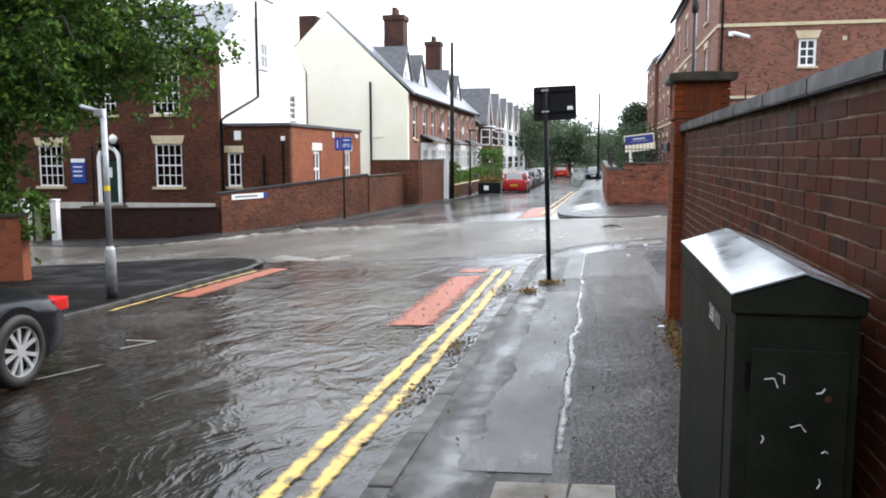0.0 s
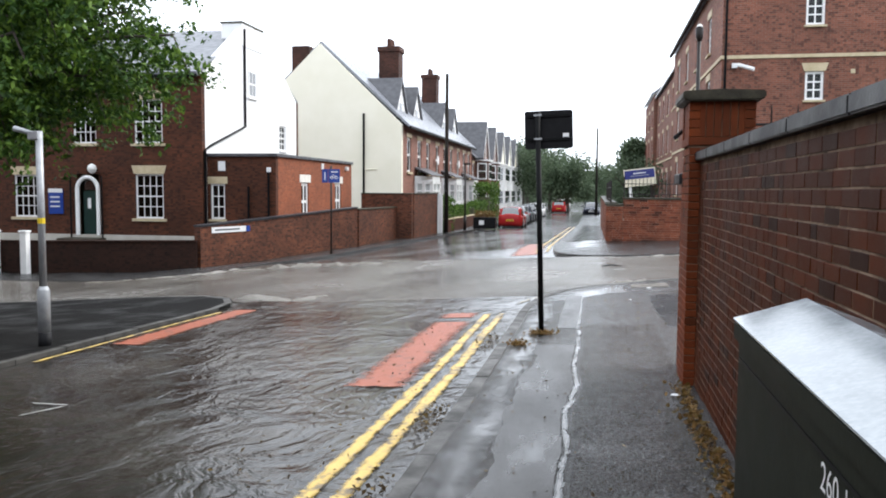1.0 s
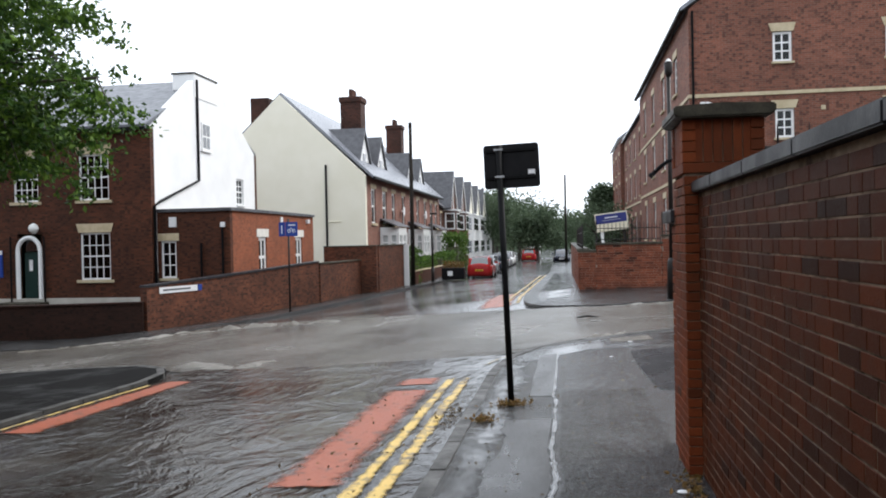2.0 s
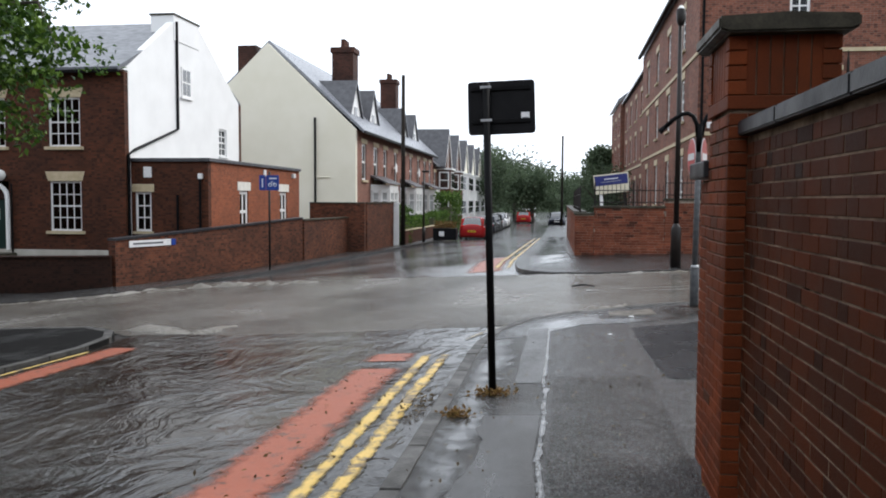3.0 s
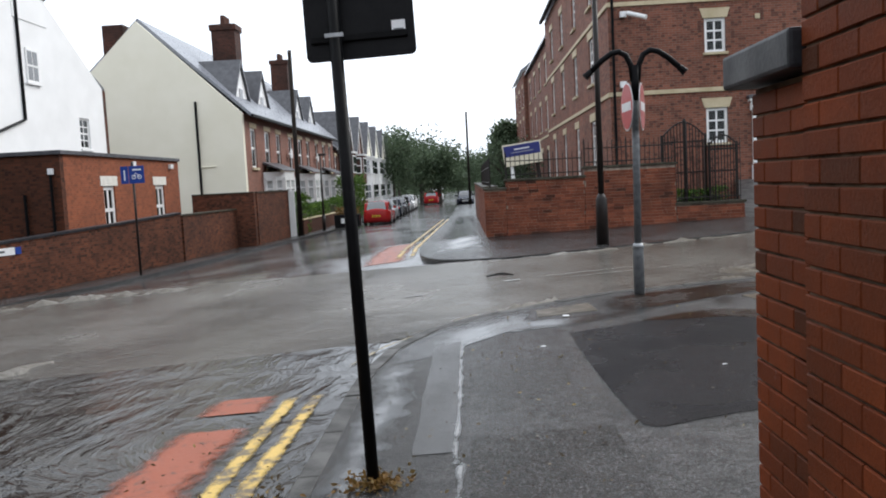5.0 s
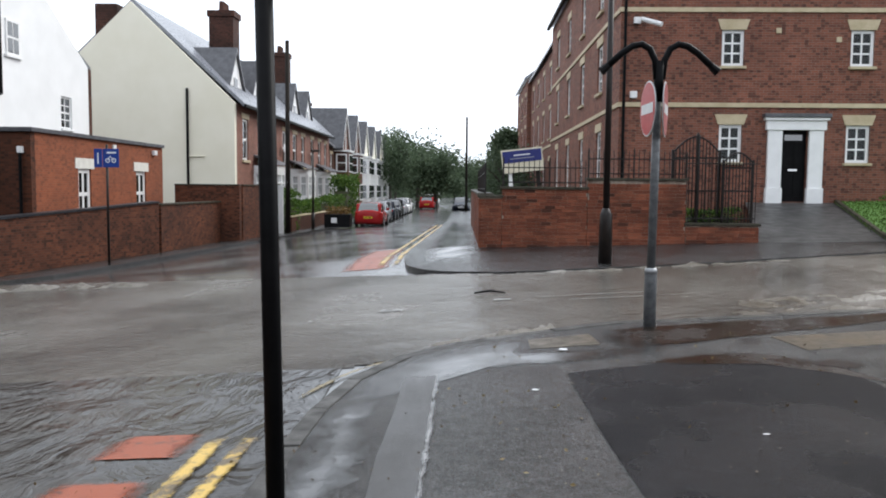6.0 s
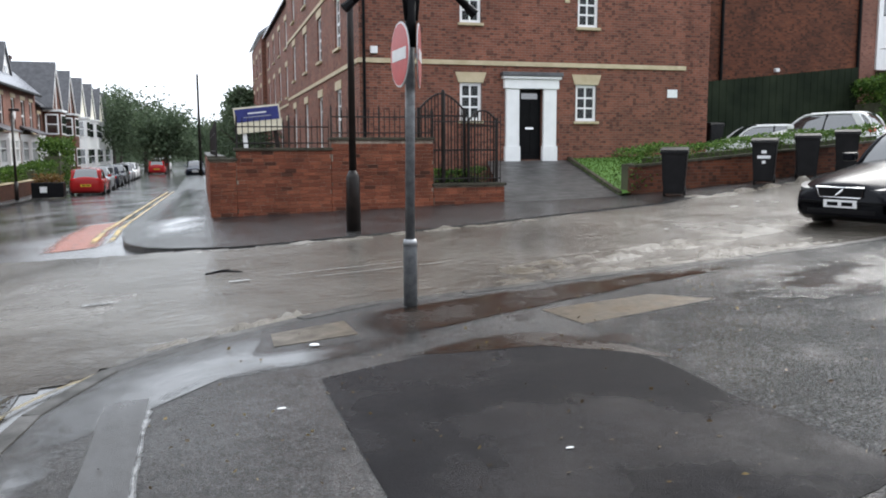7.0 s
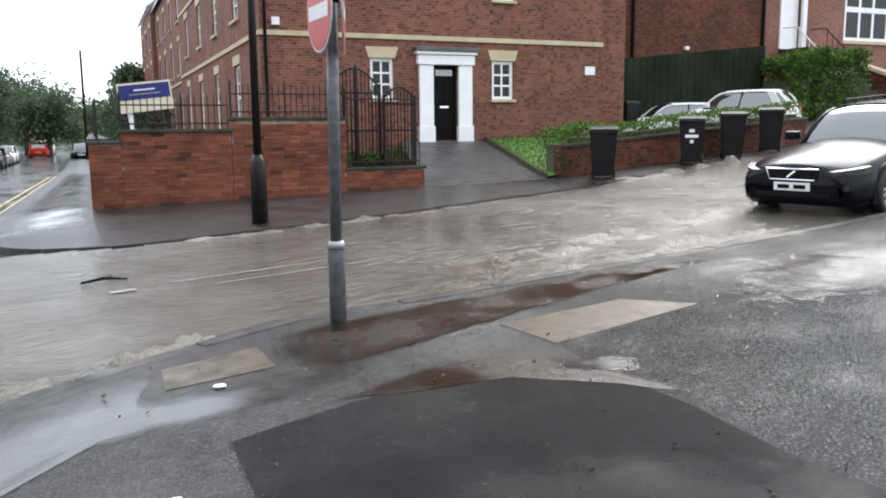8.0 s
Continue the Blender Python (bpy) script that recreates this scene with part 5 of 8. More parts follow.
def terrace():
    x, zb = -10.35, -1.5
    yb, eave = 44.5, 5.0
    h = thing("terrace_house", "end terrace house with a cream rendered gable wall", "house", group="terrace houses")
    h.matrix_basis = TERRACE
    gl = 9.2
    part("gable_wall", facade((x - gl, yb, zb), (1, 0), gl, eave - zb, [], 0.3, [(0, eave - zb), (gl, eave - zb), (gl / 2, 9.4 - zb)]), M_RENDER_C, h)
    part("waste_pipe", tube([(-12.45, yb - 0.06, -0.5), (-12.45, yb - 0.06, 5.6)], 0.06, 8), M_BLACK, h)
    part("waste_pipe", tube([(-12.45, yb - 0.06, 2.6), (-11.7, yb - 0.06, 2.6)], 0.03, 6), M_RENDER_C, h)
    part("gable_chimney", box(x - 6.2, x - 5.2, yb + 0.02, yb + 1.0, 7.4, 9.3, 0.02), M_BRICK_STACK, h)
    first = True
    for i, (a, b) in enumerate(((yb + 0.3, 53.0), (53.0, 61.2), (61.2, 69.4))):
        if not first:
            h = thing("terrace_house", "red-brick terrace house with white bay and dormer", "house", group="terrace houses")
            h.matrix_basis = TERRACE
        first = False
        L = b - a
        O, U = (x, a, zb), (0, 1)
        up = [(1.0, 2.0, 4.0, 5.9), (3.7, 4.8, 4.0, 5.9), (6.2, 7.2, 4.0, 5.9)]
        lo = [(1.0, 1.9, 0.7, 2.9)] if i else []
        part("wall", facade(O, U, L, eave - zb, up + lo, 0.3), M_BRICK_TER, h)
        for w in up:
            fit_window(h, O, U, *w, 1, 2, True, (0.25, M_STONE, 0.12), (0.12, M_STONE, 0.1), 0.07, 0.07, 0.1)
        part("house_door", box(x - 0.14, x - 0.08, a + 1.0, a + 1.9, zb + 0.7, zb + 2.9), M_GREEN_DOOR, h)
        # ground floor bay
        bay = new("bay_window")
        bay.parent = h
        ya, yc = a + 3.0, a + 6.6
        part("bay_base", prism([(x, ya), (x + 0.9, ya + 0.7), (x + 0.9, yc - 0.7), (x, yc)], "z", -1.4, 0.35), M_BRICK_TER, bay)
        part("bay_glass", prism([(x + 0.01, ya + 0.12), (x + 0.84, ya + 0.75), (x + 0.84, yc - 0.75), (x + 0.01, yc - 0.12)], "z", 0.35, 2.0), M_CURTAIN, bay)
        for p, q in ((x + 0.02, ya + 0.06), (x + 0.86, ya + 0.72), (x + 0.86, (ya + yc) / 2), (x + 0.86, yc - 0.72), (x + 0.02, yc - 0.06), (x + 0.45, ya + 0.38), (x + 0.45, yc - 0.38)):
            part("mullion", box(p - 0.09, p + 0.09, q - 0.13, q + 0.13, 0.35, 2.0), M_WHITE, bay)
        for z, d in ((0.05, 0.7), (1.4, 0.08), (1.85, 0.45)):
            part("bay_rail", prism([(x, ya - 0.02), (x + 0.93, ya + 0.68), (x + 0.93, yc - 0.68), (x, yc + 0.02)], "z", z, z + d), M_WHITE, bay)
        part("bay_roof", prism([(x, 2.72), (x + 1.0, 2.32), (x + 1.0, 2.38), (x, 2.82)], "y", ya - 0.1, yc + 0.1), M_SLATE_D, bay)
        # roof and gabled dormers
        r = x - gl / 2
        part("roof", prism([(x + 0.35, eave - 0.15), (r, 9.4), (x - gl - 0.3, eave - 0.15), (x - gl - 0.3, eave), (r, 9.58), (x + 0.38, eave)], "y", a - (0.06 if i == 0 else 0), b), M_SLATE, h)
        part("gutter", box(x + 0.32, x + 0.46, a, b, eave - 0.18, eave - 0.05, 0.02), M_BLACK, h)
        dm = new("dormer")
        dm.parent = h
        for yd in ((47.2, 51.3), (60.5,), (64.8,))[i]:
            xf = x - 0.7
            part("dormer_front", prism([(yd - 1.5, 5.45), (yd + 1.5, 5.45), (yd, 7.6)], "x", xf - 0.15, xf), M_WHITE, dm)
            part("dormer_roof", prism([(yd - 1.65, 5.4), (yd, 7.68), (yd + 1.65, 5.4), (yd + 1.65, 5.55), (yd, 7.85), (yd - 1.65, 5.55)], "x", r + 0.6, xf + 0.12), M_SLATE_D, dm)
            part("dormer_window", box(xf, xf + 0.03, yd - 0.3, yd + 0.3, 5.7, 6.4), M_DARKGLASS, dm)
        if i != 1:
            chimney(h, *((-12.1, 49.0, 5.8, 9.85) if i == 0 else (-13.2, 66.0, 6.2, 10.6)), 1.2, 1.1, 4)
        part("party_wall", box(x - gl, x - 0.31, b - 0.3, b, zb, eave), M_BRICK_TER, h)
        part("back_wall", box(x - gl, x - gl + 0.3, a, b - 0.31, zb, eave), M_BRICK_TER, h)
        part("inner_wall", box(x - 3, x - 2.9, a, b - 0.31, zb, eave), M_EARTH, h)
        if i:
            part("satellite_dish", prism([(a + 0.6 + 0.3 * math.cos(k * math.tau / 12), 3.4 + 0.3 * math.sin(k * math.tau / 12)) for k in range(12)], "x", x + 0.2, x + 0.24), M_SIGNWHITE, h)
    # taller gabled houses with two-storey bays
    y = 69.5
    for k in range(6):
        dark = k < 2
        wallm = M_BRICK_LOW if dark else M_RENDER_C
        trim = M_WHITE
        g = thing("terrace_house", "tall gabled terrace house with a dark brick bay" if dark else "tall gabled terrace house with a pale two-storey bay", "house", group="gabled terrace houses")
        g.matrix_basis = TERRACE @ Matrix.Diagonal((1, 1, 0.84, 1))
        L = 6.6
        part("wall", facade((x, y, zb), (0, 1), L, 6.6, [(0.5, 1.5, 4.2, 6.0), (0.5, 1.4, 0.8, 3.0)], 0.3), wallm, g)
        fit_window(g, (x, y, zb), (0, 1), 0.5, 1.5, 4.2, 6.0, 1, 2, True, (0.25, M_STONE, 0.1), (0.1, M_STONE, 0.1), 0.07, 0.07, 0.1)
        part("house_door", box(x - 0.14, x - 0.08, y + 0.5, y + 1.4, zb + 0.8, zb + 3.0), M_GREEN_DOOR, g)
        ya, yc = y + 2.4, y + 6.0
        prof = [(x, ya), (x + 1.0, ya + 0.7), (x + 1.0, yc - 0.7), (x, yc)]
        bay = new("bay_window")
        bay.parent = g
        part("bay_wall", prism(prof, "z", zb, 4.8), wallm if dark else M_WHITE, bay)
        for z in (0.1, 2.9):
            for (pa, pb) in (((x + 0.12, ya + 0.02), (x + 0.9, ya + 0.58)), ((x + 1.02, ya + 0.85), (x + 1.02, yc - 0.85))):
                mx, my = (pa[0] + pb[0]) / 2, (pa[1] + pb[1]) / 2
                n2 = Vector((pb[1] - pa[1], -(pb[0] - pa[0]))).normalized()
                for fr, mm, grow in ((0.03, M_WHITE, 0.0), (0.05, M_DARKGLASS, 0.12)):
                    t = (Vector(pb) - Vector(pa)).normalized()
                    A, B = Vector(pa) + t * grow, Vector(pb) - t * grow
                    halves = ((z + grow, z + 1.7 - grow),) if grow == 0 else ((z + grow, z + 0.8), (z + 0.9, z + 1.7 - grow))
                    for za, zc in halves:
                        q = [A, B, B + n2 * fr, A + n2 * fr]
                        part("frame" if grow == 0 else "pane", prism([(p.x, p.y) for p in q], "z", za, zc), mm, bay)
        part("bay_cornice", prism([(x, ya - 0.1), (x + 1.15, ya + 0.62), (x + 1.15, yc - 0.62), (x, yc + 0.1)], "z", 4.8, 4.98), trim, bay)
        # front gable
        part("gable", prism([(ya - 0.2, 4.98), (yc + 0.2, 4.98), ((ya + yc) / 2, 8.6)], "x", x - 0.3, x + 0.6), M_BRICK_LOW if dark else M_RENDER_C, g)
        yy = (ya + yc) / 2
        part("gable_post", box(x + 0.605, x + 0.66, yy - 0.07, yy + 0.07, 5.0, 8.3), trim, g)
        for s in (-1, 1):
            part("barge_board", prism([(yy + s * 2.1, 4.95), (yy + s * 2.1, 5.25), (yy, 8.85), (yy, 8.5)], "x", x + 0.665, x + 0.745), trim, g)
        part("gable_roof", prism([(ya - 0.5, 4.9), ((ya + yc) / 2, 8.75), (yc + 0.5, 4.9), (yc + 0.5, 5.1), ((ya + yc) / 2, 9.0), (ya - 0.5, 5.1)], "x", x - 4.2, x + 0.75), M_SLATE_D, g)
        part("roof", prism([(x + 0.3, 5.0), (x - 4.5, 9.0), (x - 9, 5.0), (x - 9, 5.15), (x - 4.5, 9.2), (x + 0.3, 5.15)], "y", y, y + L), M_SLATE_D, g)
        part("party_wall", box(x - 9, x - 0.31, y, y + 0.3, zb, 5.0), M_BRICK_TER, g)
        part("back_wall", box(x - 9, x - 8.7, y + 0.31, y + L, zb, 5.0), M_BRICK_TER, g)
        if k % 2 == 0:
            chimney(g, x - 4.5, y + 0.4, 8.2, 10.6, 1.0, 0.7, 3)
        y += L


terrace()


# ---- low walls on the far left corner ----
def poly_wall(name, line, thick, height, material, cap_material, label, cap=0.06, top=None, owner=None):
    """A low wall that follows a line of (x, y) points, with its cap; top(i) gives the cap's height where it does not follow the ground."""
    w = new(name) if owner is None else owner
    if owner is None:
        tagged(w, label, "wall", kind="structure")
    inner = offset_line(line, thick)
    for nm, lo_h, hi_h, grow, mat in (("brickwork", -0.4, 0.0, 0.0, material), ("coping", 0.0, cap, 0.04, cap_material)):
        verts, faces = [], []
        A, B = offset_line(line, -grow), offset_line(line, thick + grow)
        for i in range(len(line)):
            x, y = line[i]
            base = G(x, y)
            t = base + height if top is None else top(i / (len(line) - 1))
            za = base + lo_h if nm == "brickwork" else t
            zb = t if nm == "brickwork" else t + cap
            verts += [(*A[i], za), (*B[i], za), (*B[i], zb), (*A[i], zb)]
        for i in range(len(line) - 1):
            a = i * 4
            for k in range(4):
                faces.append((a + k, a + (k + 1) % 4, a + 4 + (k + 1) % 4, a + 4 + k))
        n = (len(line) - 1) * 4
        faces += [(3, 2, 1, 0), (n, n + 1, n + 2, n + 3)]
        raw(nm, verts, faces, mat, w)
    return w


W1 = poly_wall("wall_low", smooth_line([(-13.9, 28.4), (-13.0, 31.2), (-12.0, 34.5), (-10.95, 38.0)], 0.5), 0.3, 1.4, M_BRICK_LOW, M_COPING, "low old brick wall sloping up along the pavement", 0.07, lambda f: 0.22 + f * 0.5)
poly_wall("wall_low", smooth_line([(-10.9, 38.1), (-10.7, 41), (-10.5, 43.8)], 0.5), 0.3, 1.5, M_BRICK_LOW, M_STONE_MOSS, "low brick garden wall with pale coping", 0.06, lambda f: 0.64)
poly_wall("wall_low", smooth_line([(-40, 26.6), (-22, 26.9), (-18, 27.4), (-14.0, 28.3)], 0.6), 0.3, 0.85, M_BRICK_SOOT, M_BRICK_SOOT, "very dark low brick wall before the house", 0.05, lambda f: -0.42 + f * 0.12)
poly_wall("wall_yard", [(-12.5, 43.9), (-9.7, 43.9)], 0.3, 1.9, M_BRICK_LOW, M_STONE_MOSS, "brick yard wall beside the cream gable", 0.06, lambda f: 1.36)
poly_wall("wall_yard", [(-9.65, 44.25), (-9.35, 49.3)], 0.3, 1.9, M_BRICK_LOW, M_STONE_MOSS, "brick yard wall beside the pavement", 0.06, lambda f: 1.36)
gp = thing("gate_post", "white painted gate post at the yard wall", "post", (-9.25, 49.5, G(-9.25, 49.5)))
part("post", box(-0.16, 0.16, -0.12, 0.12, -0.1, 2.3, 0.02), M_WHITE, gp)
part("cap", box(-0.2, 0.2, -0.16, 0.16, 2.3, 2.38, 0.015), M_WHITE, gp)


# ---- street furniture ----
def lathe(profile, axis="y", seg=24, bm=None, centre=(0, 0, 0), caps=True):
    """Turns a profile of (radius, along) about an axis."""
    own = bmesh.new() if bm is None else bm
    rings = []
    for r, a in profile:
        ring = []
        for k in range(seg):
            c, s = r * math.cos(math.tau * k / seg), r * math.sin(math.tau * k / seg)
            p = {"x": (a, c, s), "y": (c, a, s), "z": (c, s, a)}[axis]
            ring.append(own.verts.new(Vector(p) + Vector(centre)))
        rings.append(ring)
    for p, q in zip(rings, rings[1:]):
        for k in range(seg):
            own.faces.new((p[k], p[(k + 1) % seg], q[(k + 1) % seg], q[k]))
    if caps and profile[0][0] > 1e-4:
        own.faces.new(rings[0])
    if caps and profile[-1][0] > 1e-4:
        own.faces.new(rings[-1])
    return own


def rounded_plate(w, h, r, y0, y1):
    prof = []
    for cx, cz, a0 in ((w / 2 - r, h / 2 - r, 0), (-w / 2 + r, h / 2 - r, 90), (-w / 2 + r, -h / 2 + r, 180), (w / 2 - r, -h / 2 + r, 270)):
        prof += [(cx + r * math.cos(radians(a0 + k * 22.5)), cz + r * math.sin(radians(a0 + k * 22.5))) for k in range(5)]
    return prism(prof, "y", y0, y1)


def sign_back():
    x, y = -0.71, 12.42
    s = thing("road_sign", "black road sign seen from behind on a leaning black post", "sign", (x, y, G(x, y)))
    s.matrix_basis = pose(x, y, G(x, y), -4.6, -2.1, 0)
    part("post", tube([(0, 0, -0.1), (0, 0, 3.0)], 0.037, 12), M_BLACK, s, "", True)
    pl = rounded_plate(0.65, 0.52, 0.035, 0.05, 0.062)
    bmesh.ops.translate(pl, verts=pl.verts, vec=(0.14, 0, 2.765))
    part("plate", pl, M_BLACK_MATT, s)
    for z in (2.63, 2.95):
        part("rail", box(-0.15, 0.42, 0.03, 0.05, z - 0.02, z + 0.02, 0.004), M_BLACK, s)
        clip = part("clip", box(-0.055, 0.055, -0.05, -0.044, z - 0.012, z + 0.012, 0.002), M_GALV, s, "bright steel clip")
    part("sticker", box(0.33, 0.41, 0.044, 0.049, 2.63, 2.71), M_SIGNWHITE, s, "small white sticker")
    part("sticker_text", box(0.34, 0.40, 0.04, 0.0435, 2.635, 2.66), M_GREY_STEEL, s)


sign_back()


STENCIL_Y, STENCIL_Z = 3.27, 1.02


def green_cabinet():
    c = thing("utility_cabinet", "dark green steel roadside cabinet, its wet gabled lid painted with pale sky sheen", "cabinet")
    x0, x1, y0, y1, zb = 0.44, 0.815, 2.68, 4.26, -0.13
    part("plinth", box(x0 + 0.03, x1 - 0.03, y0 + 0.03, y1 - 0.03, zb - 0.15, zb + 0.08), M_STONE_MOSS, c)
    zt = 1.205
    part("body", box(x0, x1, y0, y1, zb + 0.06, zt - 0.06, 0.006), M_GREEN_CAB, c)
    xm = (x0 + x1) / 2
    prof = [(x0 - 0.015, zt - 0.06), (x1 + 0.015, zt - 0.06), (x1 + 0.015, zt), (xm + 0.015, zt + 0.07), (x0 - 0.015, zt)]
    bm = prism(prof, "y", y0 - 0.012, y1 + 0.012)
    bmesh.ops.bevel(bm, geom=list(bm.edges), offset=0.006, segments=2, affect="EDGES")
    part("roof", bm, M_GREEN_CAB, c)
    # Pale skin over the green roof: the sky's sheen painted as colour.
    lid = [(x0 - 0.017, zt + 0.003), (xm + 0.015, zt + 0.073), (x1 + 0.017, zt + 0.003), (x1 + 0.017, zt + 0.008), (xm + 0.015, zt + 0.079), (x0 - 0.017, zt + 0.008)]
    part("lid_sheen_skin", prism(lid, "y", y0 - 0.014, y1 + 0.014), M_CAB_SHEEN, c, "thin lid skin painted pale as wet sky sheen")
    d = part("door", box(x0 + 0.05, x1 - 0.03, y0 - 0.014, y0 - 0.002, zb + 0.1, zt - 0.17, 0.004), M_GREEN_CAB, c)
    part("lock", tube([(x1 - 0.09, y0 - 0.02, zt - 0.32), (x1 - 0.09, y0 - 0.012, zt - 0.32)], 0.012, 8), M_CHROME, d)
    for z in (zt - 0.3, zt - 0.8):
        part("hinge", box(x0 + 0.035, x0 + 0.048, y0 - 0.016, y0 - 0.002, z, z + 0.09, 0.002), M_BLACK, d)
    rnd = random.Random(5)
    for k in range(14):
        u, v = rnd.uniform(x0 + 0.09, x1 - 0.07), rnd.uniform(0.25, zt - 0.25)
        a = rnd.uniform(0, 3)
        l = rnd.uniform(0.015, 0.05)
        part("scratch", tube([(u, y0 - 0.0155, v), (u + l * 0.5 * math.cos(a), y0 - 0.0155, v + l * 0.7 * math.sin(a)), (u + l * math.cos(a + 0.5), y0 - 0.0155, v + l * math.sin(a + 0.5))], 0.0022, 4), M_SIGNWHITE, d)
    # side doors: a seam, and the stencilled number
    part("seam", box(x0 - 0.003, x0 + 0.001, y0 + 0.16, y0 + 0.168, zb + 0.15, zt - 0.12), M_BLACK, c)
    part("seam", box(x0 - 0.003, x0 + 0.001, y0 + 0.03, y1 - 0.03, zt - 0.118, zt - 0.11), M_BLACK, c)
    cu = bpy.data.curves.new("stencil", "FONT")
    cu.body, cu.size = "260 111", 0.085
    tmp = bpy.data.objects.new("stencil_text", cu)
    me = bpy.data.meshes.new_from_object(tmp)
    bpy.data.objects.remove(tmp)
    num = link_mesh("stencil_number", me, M_SIGNWHITE, c, "white stencilled number")
    num.matrix_basis = pose(x0 - 0.0015, STENCIL_Y, STENCIL_Z, 90, 0, -90)


green_cabinet()


def no_entry_post():
    x, y = 2.10, 18.47
    z0 = G(x, y)
    s = thing("sign_post", "grey twin-arm lamp post with two no-entry signs", "sign post", (x, y, z0))
    part("base_sleeve", tube([(0, 0, -0.1), (0, 0, 0.6), (0, 0, 0.66)], [0.068, 0.068, 0.05], 14), M_GREY_STEEL, s, "", True)
    part("collar", tube([(0, 0, 0.6), (0, 0, 0.66)], [0.076, 0.06], 14), M_GALV, s, "", True)
    part("pole", tube([(0, 0, 0.6), (0.02, 0, 2.75)], 0.046, 12), M_GREY_STEEL, s, "", True)
    part("pole_top", tube([(0.02, 0, 2.5), (0.03, 0, 2.95)], 0.054, 12), M_BLACK, s, "", True)
    for sx in (-1, 1):
        path = [(0.03 + sx * 0.03, 0, 2.75), (0.03 + sx * 0.05, 0, 2.95), (0.03 + sx * 0.11, 0, 3.08), (0.03 + sx * 0.2, 0, 3.13), (0.03 + sx * 0.3, 0, 3.11), (0.03 + sx * 0.42, 0, 3.03), (0.03 + sx * 0.56, 0, 2.9)]
        arm = part("arm", tube(path, 0.038, 10), M_BLACK, s, "curved black lamp arm", True)
        part("lamp_head", tube([path[-1], (path[-1][0] + sx * 0.08, 0, path[-1][2] - 0.07)], [0.04, 0.05], 8), M_BLACK, arm)
    for rz, dy, faded in ((-87.0, -0.1, False), (72.0, -0.08, True)):
        g = new("no_entry_sign")
        g.parent = s
        cx, cy = (-0.1, -0.07) if not faded else (0.1, -0.02)
        g.matrix_basis = pose(cx, cy, 2.42, 0, 0, rz)
        part("disc", lathe([(0.305, 0.0), (0.305, 0.006)], "y", 36), M_GALV, g)
        part("rim", lathe([(0.3, -0.004), (0.3, -0.001)], "y", 36), M_SIGNWHITE, g)
        part("red_face", lathe([(0.285, -0.008), (0.285, -0.005)], "y", 36), M_RED_FADED if faded else M_RED, g, "red disc")
        part("white_bar", box(-0.23, 0.23, -0.012, -0.009, -0.055, 0.055), M_SIGNWHITE, g, "white bar")
        part("clip", box(-0.06, 0.06, 0.008, 0.03, -0.02, 0.02), M_GALV, g)


no_entry_post()


def street_pole():
    x, y = 2.6, 24.4
    s = thing("street_lamp", "tall brown-black street lamp column on the corner pavement", "street lamp", (x, y, G(x, y)))
    part("base_sleeve", tube([(0, 0, -0.1), (0, 0, 0.9), (0, 0, 1.02)], [0.125, 0.115, 0.065], 14), M_IRON, s, "", True)
    part("column", tube([(0, 0, 0.95), (0, 0, 5.6)], [0.062, 0.05], 12), M_IRON, s, "", True)
    part("lantern", tube([(0, 0, 5.6), (0, 0, 5.7), (0, 0, 5.95), (0, 0, 6.02)], [0.05, 0.095, 0.11, 0.04], 12), M_IRON, s, "", True)
    part("diffuser", tube([(0, 0, 5.99), (0, 0, 6.06)], [0.09, 0.03], 12), M_GLOBE, s)


street_pole()


def left_lamp():
    x, y = -7.62, 11.62
    s = thing("sign_post", "galvanised steel post with a small box at its top", "post", (x, y, G(x, y)))
    part("base_sleeve", tube([(0, 0, 0.18), (0, 0, 0.78), (0, 0, 0.84)], [0.085, 0.085, 0.055], 14), M_GALV, s, "", True)
    part("foot", tube([(0, 0, -0.1), (0, 0, 0.19)], 0.088, 14), M_BLACK_MATT, s, "black painted foot", True)
    part("pole", tube([(0, 0, 0.8), (0, 0, 3.0)], 0.048, 12), M_GALV, s, "", True)
    part("tape", tube([(0, 0, 1.72), (0, 0, 1.8)], 0.05, 12), M_YELLOW_BAND, s, "yellow tape band")
    part("top_box", box(-0.14, 0.02, -0.06, 0.06, 2.88, 3.0, 0.015), M_GALV, s)
    part("top_arm", tube([(-0.1, 0, 2.97), (-0.38, 0, 3.04)], [0.03, 0.04], 8), M_GALV, s)


left_lamp()


def cycle_sign():
    x, y = -10.55, 33.0
    z0 = G(x, y)
    s = thing("road_sign", "blue cycle-route sign on a thin dark post", "sign", (x, y, z0))
    part("post", tube([(0, 0, -0.1), (0, 0, 3.55)], 0.038, 10), M_IRON, s, "", True)
    a = part("plate", box(-0.36, -0.12, -0.055, -0.045, 2.88, 3.42, 0.004), M_BLUE, s, "blue plate")
    b = part("plate", box(-0.1, 0.38, -0.055, -0.045, 2.88, 3.42, 0.004), M_BLUE, s, "blue plate")
    part("arrow", box(-0.26, -0.22, -0.06, -0.056, 2.98, 3.3), M_SIGNWHITE, a)
    for cx in (0.05, 0.23):
        part("ring", lathe([(0.07, -0.060), (0.07, -0.057), (0.045, -0.057), (0.045, -0.060), (0.07, -0.060)], "y", 14, None, (cx, 0, 3.08), False), M_SIGNWHITE, b)
    part("bar", tube([(0.05, -0.058, 3.08), (0.12, -0.058, 3.2), (0.23, -0.058, 3.08)], 0.012, 5), M_SIGNWHITE, b)
    part("bar", box(0.02, 0.3, -0.06, -0.056, 3.28, 3.33), M_SIGNWHITE, b)


cycle_sign()


